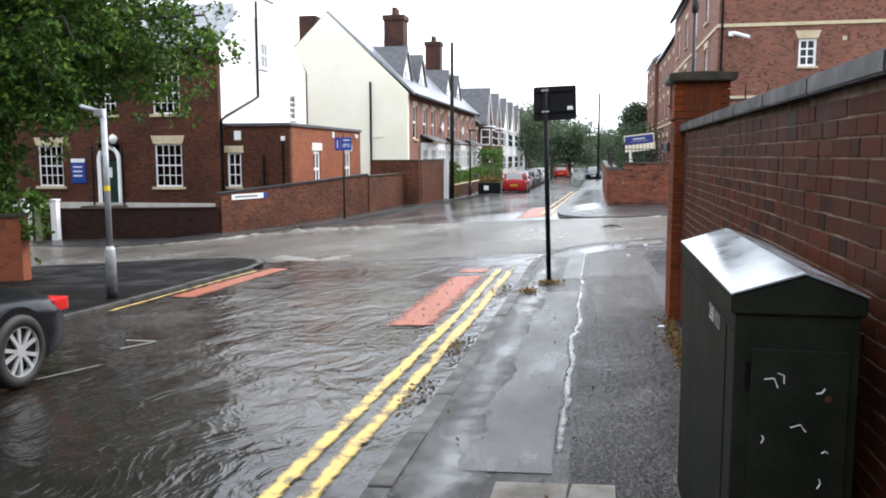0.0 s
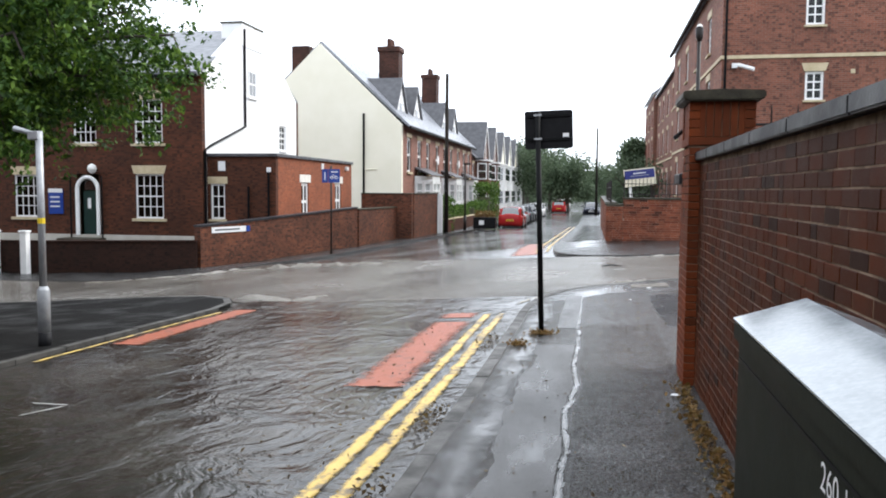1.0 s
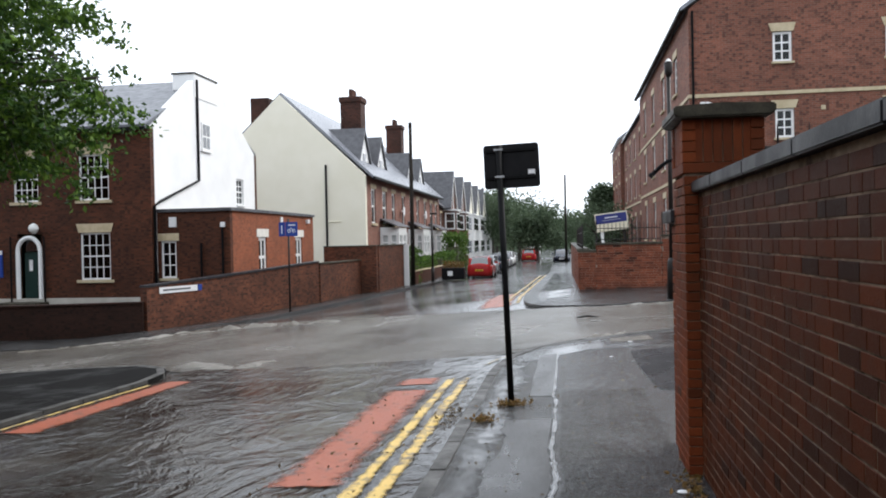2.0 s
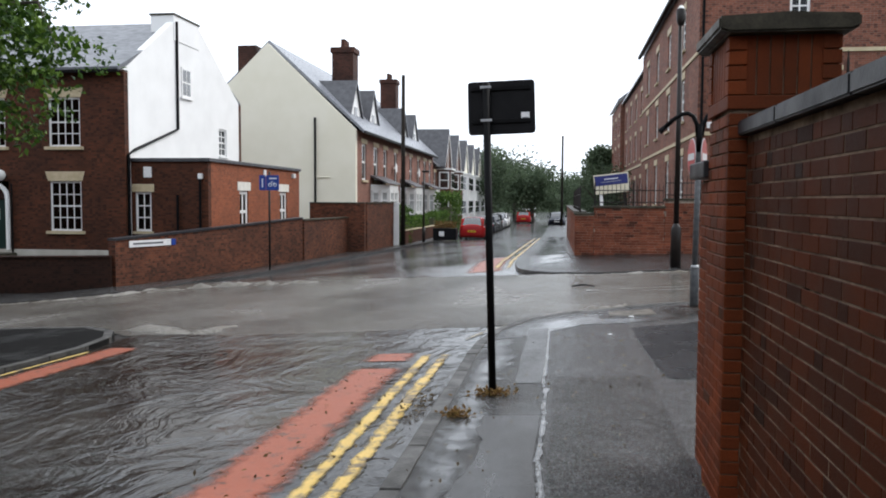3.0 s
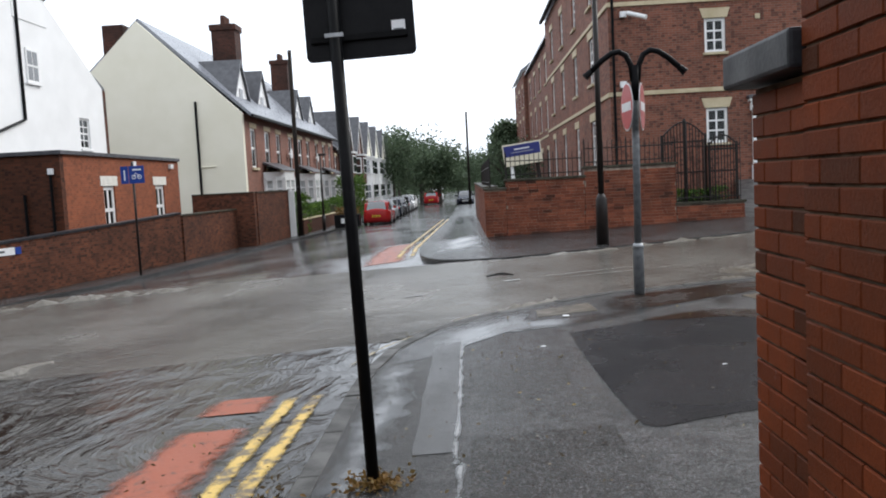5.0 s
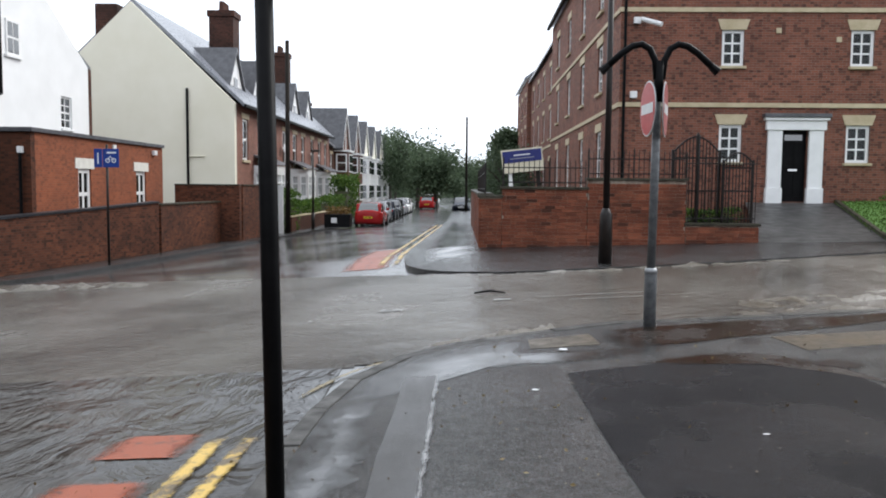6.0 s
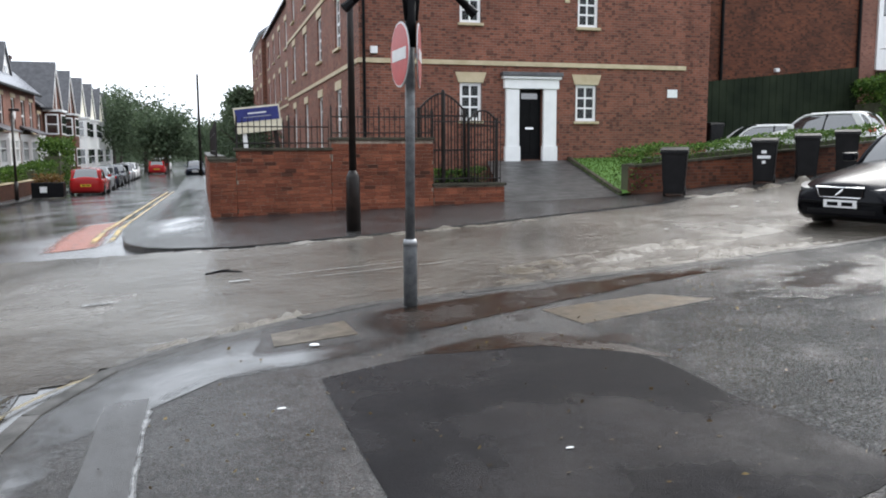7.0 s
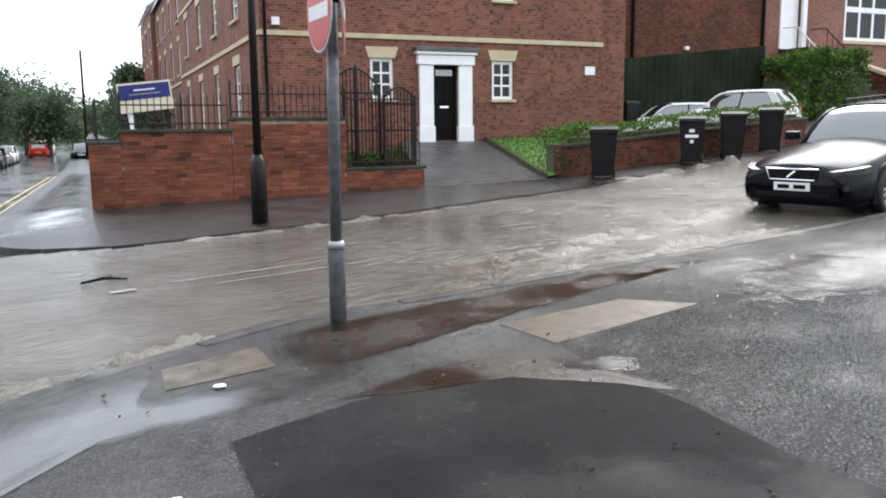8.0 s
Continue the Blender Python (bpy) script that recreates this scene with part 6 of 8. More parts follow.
def name_plate():
    """Street name plate on the low wall, its lettering as a plain bar."""
    a, b = Vector((-13.75, 28.92)), Vector((-13.2, 30.62))
    t = (b - a).normalized()
    n = Vector((t.y, -t.x))
    m = Matrix(((t.x, -n.x, 0, a.x + n.x * 0.03), (t.y, -n.y, 0, a.y + n.y * 0.03), (0, 0, 1, 0), (0, 0, 0, 1)))
    p = new("street_name_plate")
    p.matrix_basis = m
    tagged(p, "white street name plate fixed to the low brick wall", "sign")
    L = (b - a).length
    part("plate", box(0, L, -0.02, 0.03, -0.02, 0.19, 0.004), M_SIGNWHITE, p)
    part("lettering_bar", box(0.15, L - 0.35, -0.025, -0.021, 0.06, 0.12), M_GREY_STEEL, p)
    part("blue_end", box(L + 0.02, L + 0.22, -0.02, 0.03, -0.02, 0.19, 0.004), M_BLUE, p)


name_plate()


def telegraph_pole(x, y, h, r=0.13):
    p = thing("telegraph_pole", "tall dark wooden telegraph pole beside the pavement", "pole", (x, y, G(x, y)))
    part("pole", tube([(0, 0, -0.2), (0, 0, h)], [r, r * 0.75], 10), M_WOODPOLE, p, "", True)
    part("cap", tube([(0, 0, h), (0, 0, h + 0.05)], r * 0.8, 10), M_GREY_STEEL, p)
    part("step_bracket", box(-0.03, 0.03, -r - 0.06, -r * 0.5, 2.5, 2.55), M_GREY_STEEL, p)


telegraph_pole(-8.85, 49.5, 9.4)
telegraph_pole(0.0, 88, 9.0)
s = thing("street_lamp", "slim dark lamp post along the terrace pavement", "street lamp", (-8.35, 53.5, G(-8.35, 53.5)))
part("column", tube([(0, 0, -0.1), (0, 0, 4.2)], [0.07, 0.045], 10), M_IRON, s, "", True)
part("base_sleeve", tube([(0, 0, -0.1), (0, 0, 0.9)], 0.1, 10), M_IRON, s, "", True)
part("lantern", box(-0.1, 0.35, -0.1, 0.1, 4.2, 4.32, 0.03), M_IRON, s)


# ---- railings, gate and estate board on the corner ----
def railings(name, pts, z_of, height, label, gap=0.11, rail=0.014):
    """Iron railings along straight runs of (x, y); each bar a part with a spike."""
    f = thing(name, label, "railings")
    for (ax, ay), (bx, by) in zip(pts, pts[1:]):
        L = math.hypot(bx - ax, by - ay)
        n = max(2, int(L / gap))
        for k in range(n + 1):
            g = k / n
            x, y = ax + (bx - ax) * g, ay + (by - ay) * g
            z = z_of(x, y)
            post = k % 9 == 0
            r = 0.02 if post else 0.0095
            hh = height + (0.06 if post else 0)
            part("bar", tube([(x, y, z - 0.02), (x, y, z + hh), (x, y, z + hh + 0.08)], [r, r, 0.002], 5), M_IRON, f)
        for q in (0.1, height - 0.12):
            part("rail", tube([(ax, ay, z_of(ax, ay) + q), (bx, by, z_of(bx, by) + q)], rail, 5), M_IRON, f)
    return f


railings("railings", [(1.45, 10.26), (4.2, 10.26)], lambda x, y: 1.8, 0.62, "spiked iron railings on the return wall", 0.24)
railings("railings", [(0.85, 27.75), (2.7, 27.75)], lambda x, y: 1.41, 0.55, "black iron railings on the corner wall")
railings("railings", [(2.76, 27.75), (4.9, 27.75)], lambda x, y: 1.62, 0.55, "black iron railings on the corner wall")
railings("railings", [(0.45, 27.9), (0.45, 40)], lambda x, y: 1.25, 0.6, "black iron railings along the side wall", 0.2)
railings("railings", [(4.95, 27.75), (5.9, 27.75), (6.5, 27.75)], lambda x, y: 0.635, 1.45, "tall black iron railings beside the drive", 0.12)


def gate():
    g = thing("metal_gate", "pair of arched black iron gates folded beside the drive", "gate")
    z = 0.5
    for x0, x1, y, side, rise in ((4.72, 5.78, 28.1, 1.72, 0.36), (5.84, 6.5, 28.0, 1.5, 0.22)):
        leaf = new("leaf")
        leaf.parent = g
        n = int((x1 - x0) / 0.072)

        def top(f):
            return z + side + rise * math.sin(math.pi * f)
        for k in range(n + 1):
            x = x0 + (x1 - x0) * k / n
            part("bar", tube([(x, y, z - 0.03), (x, y, top(k / n))], 0.013, 5), M_IRON, leaf)
        part("arched_rail", tube([(x0 + (x1 - x0) * k / 14, y, top(k / 14)) for k in range(15)], 0.022, 6), M_IRON, leaf)
        for q in (0.12, 0.85, side - 0.12):
            part("rail", box(x0, x1, y - 0.012, y + 0.012, z + q - 0.02, z + q + 0.02), M_IRON, leaf)
        for x in (x0, x1):
            part("stile", box(x - 0.03, x + 0.03, y - 0.03, y + 0.03, z - 0.05, z + side + 0.06, 0.006), M_IRON, leaf)
    part("post", tube([(5.25, 27.98, z - 0.05), (5.25, 27.98, z + 2.1), (5.25, 27.98, z + 2.16)], [0.045, 0.045, 0.02], 8), M_IRON, g)


gate()


def estate_board():
    b = thing("sign_board", "navy and cream letting board behind the corner railings", "sign", (1.62, 30.4, 0.5))
    b.matrix_basis = pose(1.62, 30.4, 0.5, 0, -6.5, 0)
    for x in (-0.34, 0.38):
        part("leg", box(x - 0.05, x + 0.05, 0.03, 0.1, -0.02, 1.9), M_WOODPOLE if x > 0 else M_WHITE, b)
    part("panel", box(-0.52, 0.54, -0.02, 0.02, 1.3, 1.9, 0.004), M_CREAM, b)
    part("navy_band", box(-0.49, 0.51, -0.03, -0.021, 1.56, 1.86), M_NAVY, b, "navy band")
    part("text_bar", box(-0.2, 0.22, -0.036, -0.031, 1.73, 1.76), M_SIGNWHITE, b)
    part("text_bar", box(-0.3, 0.32, -0.036, -0.031, 1.65, 1.67), M_GALV, b)


estate_board()


# ---- bins, hedge wall, hedges ----
def wheelie_bin(x, y, rz, label, marked=False, z=None):
    z = G(x, y) if z is None else z
    b = thing("wheelie_bin", label, "bin", (x, y, z), rz, "wheelie bins at the hedge wall")
    b.scale = (0.93, 0.93, 0.97)
    bm = bmesh.new()
    lo = [bm.verts.new(p) for p in ((-0.23, -0.26, 0.06), (0.23, -0.26, 0.06), (0.23, 0.24, 0.06), (-0.23, 0.24, 0.06))]
    hi = [bm.verts.new(p) for p in ((-0.29, -0.34, 0.98), (0.29, -0.34, 0.98), (0.29, 0.34, 0.98), (-0.29, 0.34, 0.98))]
    bm.faces.new(lo[::-1])
    bm.faces.new(hi)
    for i in range(4):
        bm.faces.new((lo[i], lo[(i + 1) % 4], hi[(i + 1) % 4], hi[i]))
    bmesh.ops.bevel(bm, geom=list(bm.edges), offset=0.025, segments=2, affect="EDGES")
    part("tub", bm, M_BIN, b)
    part("rim", box(-0.31, 0.31, -0.36, 0.36, 0.94, 0.99, 0.012), M_BIN, b)
    bm = prism([(-0.38, 0.995), (0.36, 0.995), (0.36, 1.05), (0.1, 1.09), (-0.3, 1.06), (-0.38, 1.02)], "x", -0.31, 0.31)
    bmesh.ops.bevel(bm, geom=list(bm.edges), offset=0.012, segments=2, affect="EDGES")
    part("lid", bm, M_BIN, b)
    part("handle", tube([(-0.25, 0.42, 0.98), (0.25, 0.42, 0.98)], 0.016, 8), M_BIN, b)
    for s in (-1, 1):
        w = part("wheel", tube([(s * 0.2, 0.24, 0.1), (s * 0.26, 0.24, 0.1)], 0.1, 14), M_TYRE, b)
    if marked:
        for k, (zz, ww) in enumerate(((0.72, 0.12), (0.6, 0.3), (0.48, 0.08))):
            part("painted_bar", box(-ww / 2, ww / 2, -0.335 + k * 0.008, -0.31, zz, zz + 0.07), M_SIGNWHITE, b)


wheelie_bin(9.98, 26.3, -35, "black plastic wheelie bin standing in the flood water")
wheelie_bin(12.62, 26.75, -41, "black wheelie bin with white hand-painted marks", True)
wheelie_bin(14.0, 27.0, -38, "black plastic wheelie bin against the hedge wall")
wheelie_bin(15.25, 27.1, -43, "black plastic wheelie bin against the hedge wall")


def leaf_mesh(points, size, rnd, droop=0.5):
    """Small folded leaves at the given points, as vertices and faces."""
    verts, faces = [], []
    for p in points:
        d = Vector((rnd.gauss(0, 1), rnd.gauss(0, 1), rnd.gauss(-droop, 0.7))).normalized()
        u = d.orthogonal().normalized()
        u = Matrix.Rotation(rnd.uniform(0, 6.28), 3, d) @ u
        s = size * rnd.uniform(0.6, 1.35)
        n = d.cross(u)
        k = len(verts)
        b = Vector(p)
        verts += [tuple(b), tuple(b + d * s * 0.5 + u * s * 0.3 + n * s * 0.1), tuple(b + d * s), tuple(b + d * s * 0.5 - u * s * 0.3 + n * s * 0.1)]
        faces += [(k, k + 1, k + 2), (k, k + 2, k + 3)]
    return verts, faces


def hedge(name, line, width, z0_of, height, size, density, label, material=None, category="hedge", seed=3):
    rnd = random.Random(seed)
    h = thing(name, label, category)
    pts, total = [], 0.0
    for (ax, ay), (bx, by) in zip(line, line[1:]):
        L = math.hypot(bx - ax, by - ay)
        nx, ny = -(by - ay) / L, (bx - ax) / L
        for _ in range(int(L * density)):
            g = rnd.random()
            x, y = ax + (bx - ax) * g, ay + (by - ay) * g
            lump = 1 + 0.22 * noise.noise(Vector((x * 1.3, y * 1.3, 0)))
            a = rnd.uniform(-1, 1)
            f = abs(rnd.gauss(0, 0.12))
            hh = height * lump
            if rnd.random() < 0.5:
                q, z = a * width / 2, hh - f * hh
            else:
                q, z = (1 if a > 0 else -1) * width / 2 * (1 - f), rnd.uniform(0.02, 1) * hh
            pts.append((x + nx * q, y + ny * q, z0_of(x, y) + z))
        bm = box(0.15, L - 0.15, -width * 0.3, width * 0.3, -0.05, height * 0.65)
        ang = math.atan2(by - ay, bx - ax)
        for v in bm.verts:
            x, y = ax + math.cos(ang) * v.co.x - math.sin(ang) * v.co.y, ay + math.sin(ang) * v.co.x + math.cos(ang) * v.co.y
            v.co = Vector((x, y, z0_of(x, y) + v.co.z))
        part("twig_core", bm, M_EARTH, h)
    v, f = leaf_mesh(pts, size, rnd, -0.2)
    raw("foliage", v, f, material or M_HEDGE, h)["kind"] = "stuff"
    return h


HL = [(9.55, 27.27), (11.5, 27.35), (14.0, 27.55), (17.2, 27.85)]
poly_wall("wall_hedge", smooth_line(HL, 0.5), 0.25, 0.62, M_BRICK_LOW, M_STONE_MOSS, "low red-brick wall below the clipped hedge", 0.05)
hedge("hedge", [(10.0, 27.75), (11.5, 27.8), (14.0, 28.0), (17.2, 28.3)], 0.75, lambda x, y: G(x, y) + 0.3, 0.72, 0.07, 900, "clipped green privet hedge above the low wall")
hedge("hedge", [(9.45, 27.62), (10.1, 27.72)], 0.8, lambda x, y: G(x, y) + 0.05, 0.95, 0.07, 1500, "rounded end of the clipped hedge", None, "hedge", 4)
hedge("shrub", [(5.05, 28.3), (6.3, 28.3)], 0.55, lambda x, y: 0.5, 0.42, 0.07, 900, "low clipped green shrub behind the railings", None, "shrub", 5)
hedge("hedge", [(-10.0, 50.6), (-9.4, 52.6)], 1.2, lambda x, y: G(x, y), 2.2, 0.16, 700, "bushy green garden shrub behind the terrace wall", None, "shrub", 6)
hedge("hedge", [(-9.6, 53.4), (-9.4, 60)], 0.7, lambda x, y: G(x, y) + 0.6, 0.9, 0.14, 420, "green hedge above the terrace garden wall", None, "hedge", 7)
hedge("hedge", [(-9.4, 62), (-9.3, 69)], 0.9, lambda x, y: G(x, y) + 0.5, 1.2, 0.15, 350, "green hedge above the terrace garden wall", None, "hedge", 8)
hedge("shrub", [(-9.6, 71), (-9.4, 75)], 1.6, lambda x, y: G(x, y), 3.2, 0.22, 500, "tall rounded green bush in a front garden", None, "shrub", 9)
poly_wall("wall_low", [(-9.0, 51.0), (-8.95, 56), (-8.9, 70)], 0.25, 0.75, M_BRICK_A, M_STONE, "dark low garden wall with pale coping", 0.06)


# grass blades of the sloping lawn
def lawn_grass():
    rnd = random.Random(11)
    pts = []
    for _ in range(9000):
        g, f = rnd.random(), rnd.random()
        a = Vector((9.3, 28.2, 0.44)).lerp(Vector((17.5, 28.3, 1.2)), g)
        b = Vector((10.95, 33.7, 1.06)).lerp(Vector((17.5, 33.7, 1.2)), g)
        pts.append(a.lerp(b, f))
    v, f = leaf_mesh(pts, 0.045, rnd, -2.2)
    tagged(raw("grass", v, f, M_HEDGE), "short green lawn grass", "grass", kind="stuff")


lawn_grass()
part("edging", box(0, 0.1, 0, 6.6, -0.08, 0.05, 0.01), M_STONE_MOSS, tagged(new("lawn_edging"), "stone edging between drive and lawn", "edging", kind="structure"))
bpy.data.objects["lawn_edging"].matrix_basis = look((9.22, 27.4, 0.36), (10.92, 33.75, 1.08)) @ pose(0, 0, 0, -90, 0, 0)


# ---- trees ----
def near_tree():
    rnd = random.Random(21)
    x0, y0 = -15.8, 17.2
    t = thing("tree", "broad leafy deciduous tree overhanging the pavement", "tree", (x0, y0, G(x0, y0)))
    part("trunk", tube([(0, 0, -0.2), (0.1, 0, 1.0), (0.2, 0.1, 2.6), (0.3, 0.1, 4.6), (0.5, 0.2, 8.5), (0.7, 0.3, 13)], [0.42, 0.34, 0.3, 0.26, 0.16, 0.06], 12), M_BARK, t, "", True)
    pts = []
    z0 = G(x0, y0)
    for k in range(150):
        a = rnd.uniform(-0.7, 1.35) if k < 80 else rnd.uniform(1.6, 5.2)
        reach = rnd.uniform(2.2, 7.4) * (0.78 + 0.22 * math.cos(a))
        hz = rnd.uniform(3.3 + 0.2 * reach, 9.2 if k < 115 else 13.0)
        s = Vector((0.25, 0.1, hz * 0.75))
        e = Vector((reach * math.cos(a), reach * 0.62 * math.sin(a), hz + rnd.uniform(-0.4, 0.7) + (0.5 if reach > 6 else 0)))
        mid = s.lerp(e, 0.55) + Vector((0, 0, rnd.uniform(0.4, 1.0)))
        tip = e + Vector((0.35, 0, -rnd.uniform(0.4, 1.1)))
        path = [s, s.lerp(mid, 0.6), mid, e, tip]
        part("limb", tube(path, [0.09, 0.07, 0.05, 0.025, 0.008], 6), M_BARK, t)
        for _ in range(34):
            g = rnd.uniform(0.3, 1.0)
            i = min(int(g * 4), 3)
            c = path[i].lerp(path[i + 1], g * 4 - i)
            c = c + Vector((rnd.gauss(0, 0.38), rnd.gauss(0, 0.38), rnd.gauss(-0.05, 0.25)))
            tw = Vector((rnd.gauss(0.25, 0.4), rnd.gauss(0, 0.4), rnd.uniform(-0.5, 0.0)))
            for _ in range(26):
                pts.append(c + tw * rnd.random() + Vector((rnd.gauss(0, 0.1), rnd.gauss(0, 0.1), rnd.gauss(0, 0.07))))
    for _ in range(26):
        s = Vector((0.25, 0.1, rnd.uniform(2.6, 4.4)))
        e = Vector((rnd.uniform(1.2, 2.7), rnd.uniform(-2.6, -0.4), rnd.uniform(1.9, 4.6)))
        mid = s.lerp(e, 0.55) + Vector((0, 0, rnd.uniform(0.4, 0.9)))
        path = [s, s.lerp(mid, 0.6), mid, e, e + Vector((0.2, -0.1, -rnd.uniform(0.6, 1.3)))]
        part("limb", tube(path, [0.07, 0.055, 0.04, 0.02, 0.007], 6), M_BARK, t)
        for _ in range(30):
            g = rnd.uniform(0.45, 1.0)
            i = min(int(g * 4), 3)
            c = path[i].lerp(path[i + 1], g * 4 - i) + Vector((rnd.gauss(0, 0.28), rnd.gauss(0, 0.28), rnd.gauss(-0.1, 0.25)))
            tw = Vector((rnd.gauss(0.1, 0.25), rnd.gauss(0, 0.25), rnd.uniform(-0.7, -0.1)))
            for _ in range(22):
                pts.append(c + tw * rnd.random() + Vector((rnd.gauss(0, 0.08), rnd.gauss(0, 0.08), rnd.gauss(0, 0.07))))
    v, f = leaf_mesh(pts, 0.14, rnd, 0.7)
    raw("crown", v, f, M_LEAF, t, "green summer leaves")["kind"] = "stuff"


near_tree()


def far_tree(x, y, h, r, seed, label="distant leafy green street tree", n=7000, leaf=0.38):
    rnd = random.Random(seed)
    z = G(x, y)
    t = thing("tree", label, "tree", (x, y, z - DROP), 0, "trees at the street's end")
    part("trunk", tube([(0, 0, -0.2), (0, 0, h * 0.35), (0.2, 0, h * 0.7)], [0.3, 0.24, 0.1], 8), M_BARK, t)
    lobes = [(Vector((rnd.uniform(-0.65, 0.65) * r, rnd.uniform(-0.5, 0.5) * r, h * rnd.uniform(0.3, 0.8))), r * rnd.uniform(0.35, 0.55)) for _ in range(22)]
    for c, q in lobes[:5]:
        part("limb", tube([(0.05, 0, h * 0.3), (c.x * 0.5, c.y * 0.5, (h * 0.3 + c.z) / 2 + 0.3), tuple(c)], [0.12, 0.08, 0.03], 5), M_BARK, t)
    pts = []
    for _ in range(n):
        c, q = rnd.choice(lobes)
        d = Vector((rnd.gauss(0, 1), rnd.gauss(0, 1), rnd.gauss(0, 1))).normalized()
        pts.append(c + d * q * (rnd.random() ** 0.4) * (1 + 0.25 * noise.noise(d * 2 + c)))
    v, f = leaf_mesh(pts, leaf, rnd, 0.2)
    raw("crown", v, f, M_LEAF_HAZE, t, "")["kind"] = "stuff"


far_tree(-6.5, 118, 10.6, 5.0, 31)
far_tree(-3.6, 106, 7.6, 3.6, 32)
far_tree(-11, 126, 11.5, 5.5, 33)
far_tree(4.6, 98, 8.0, 3.4, 34)
far_tree(2.9, 76, 4.6, 2.2, 35, "green garden tree overhanging the side wall", 4000, 0.25)
far_tree(4.2, 84, 8.6, 2.2, 36)
far_tree(0.0, 165, 8, 8, 37)
far_tree(-14, 170, 10, 8, 38)
far_tree(13, 165, 9, 8, 39)
far_tree(-28, 160, 15, 9, 40)
far_tree(24, 150, 14, 9, 41)
far_tree(2.6, 60, 5.5, 2.2, 42, "green garden tree behind the side wall", 2500, 0.2)


def woods():
    """Far hillside of trees that closes the street."""
    rnd = random.Random(51)
    pts = []
    for _ in range(16000):
        x = rnd.uniform(-160, 160)
        top = 8.5 + 2.5 * noise.noise(Vector((x * 0.05, 0, 0))) + 2.5 * noise.noise(Vector((x * 0.25, 3, 0)))
        pts.append((x, 215 + rnd.uniform(-5, 5), -1.5 + rnd.random() ** 0.7 * top))
    v, f = leaf_mesh(pts, 1.4, rnd, 0.1)
    tagged(raw("woods", v, f, M_LEAF_HAZE), "far green woods closing the street", "woods", kind="stuff")
    raw("backdrop", [(-900, 224, -2), (900, 224, -2), (900, 232, 7), (-900, 232, 7)], [(0, 1, 2, 3)], M_LEAF_HAZE)
    tagged(bpy.data.objects["backdrop"], "dim green hillside behind the woods", "hillside", kind="structure")


woods()


# ---- vehicles ----
def wheel(parent, x, y, r, side, width=0.2, spokes=5):
    w = new("wheel")
    w.parent = parent
    w.matrix_basis = pose(x, y, r)
    h = width / 2
    part("tyre", lathe([(r * 0.68, -h), (r * 0.9, -h), (r * 0.98, -h * 0.75), (r, -h * 0.3), (r, h * 0.3), (r * 0.98, h * 0.75), (r * 0.9, h), (r * 0.68, h), (r * 0.68, -h)], "y", 28, None, (0, 0, 0), False), M_TYRE, w, "", True)
    bm = lathe([(r * 0.69, side * h * 0.9), (r * 0.64, side * h * 0.9), (r * 0.62, side * h * 0.3), (r * 0.69, side * h * 0.3)], "y", 28, None, (0, 0, 0), False)
    lathe([(0.001, side * h * 0.85), (r * 0.17, side * h * 0.85), (r * 0.17, side * h * 0.3)], "y", 16, bm, (0, 0, 0), False)
    for k in range(spokes):
        for da in (-0.16, 0.16):
            a = math.tau * k / spokes + da
            ca, sa = math.cos(a), math.sin(a)
            p0, p1 = Vector((ca, 0, sa)) * r * 0.12, Vector((math.cos(a + da * 0.7), 0, math.sin(a + da * 0.7))) * r * 0.66
            d = (p1 - p0).normalized()
            n = Vector((-d.z, 0, d.x)) * r * 0.045
            y0, y1 = side * h * 0.82, side * h * 0.5
            q = [bm.verts.new((p.x, yy, p.z)) for p in (p0 - n, p0 + n, p1 + n * 1.3, p1 - n * 1.3) for yy in (y0, y1)]
            for f in ((0, 2, 4, 6), (1, 7, 5, 3), (0, 1, 3, 2), (2, 3, 5, 4), (4, 5, 7, 6), (6, 7, 1, 0)):
                bm.faces.new([q[i] for i in f])
    part("rim", bm, M_ALLOY, w, "silver spoked alloy rim")
    part("brake_disc", lathe([(0.001, side * h * 0.1), (r * 0.6, side * h * 0.1)], "y", 20), M_BLACK_MATT, w)


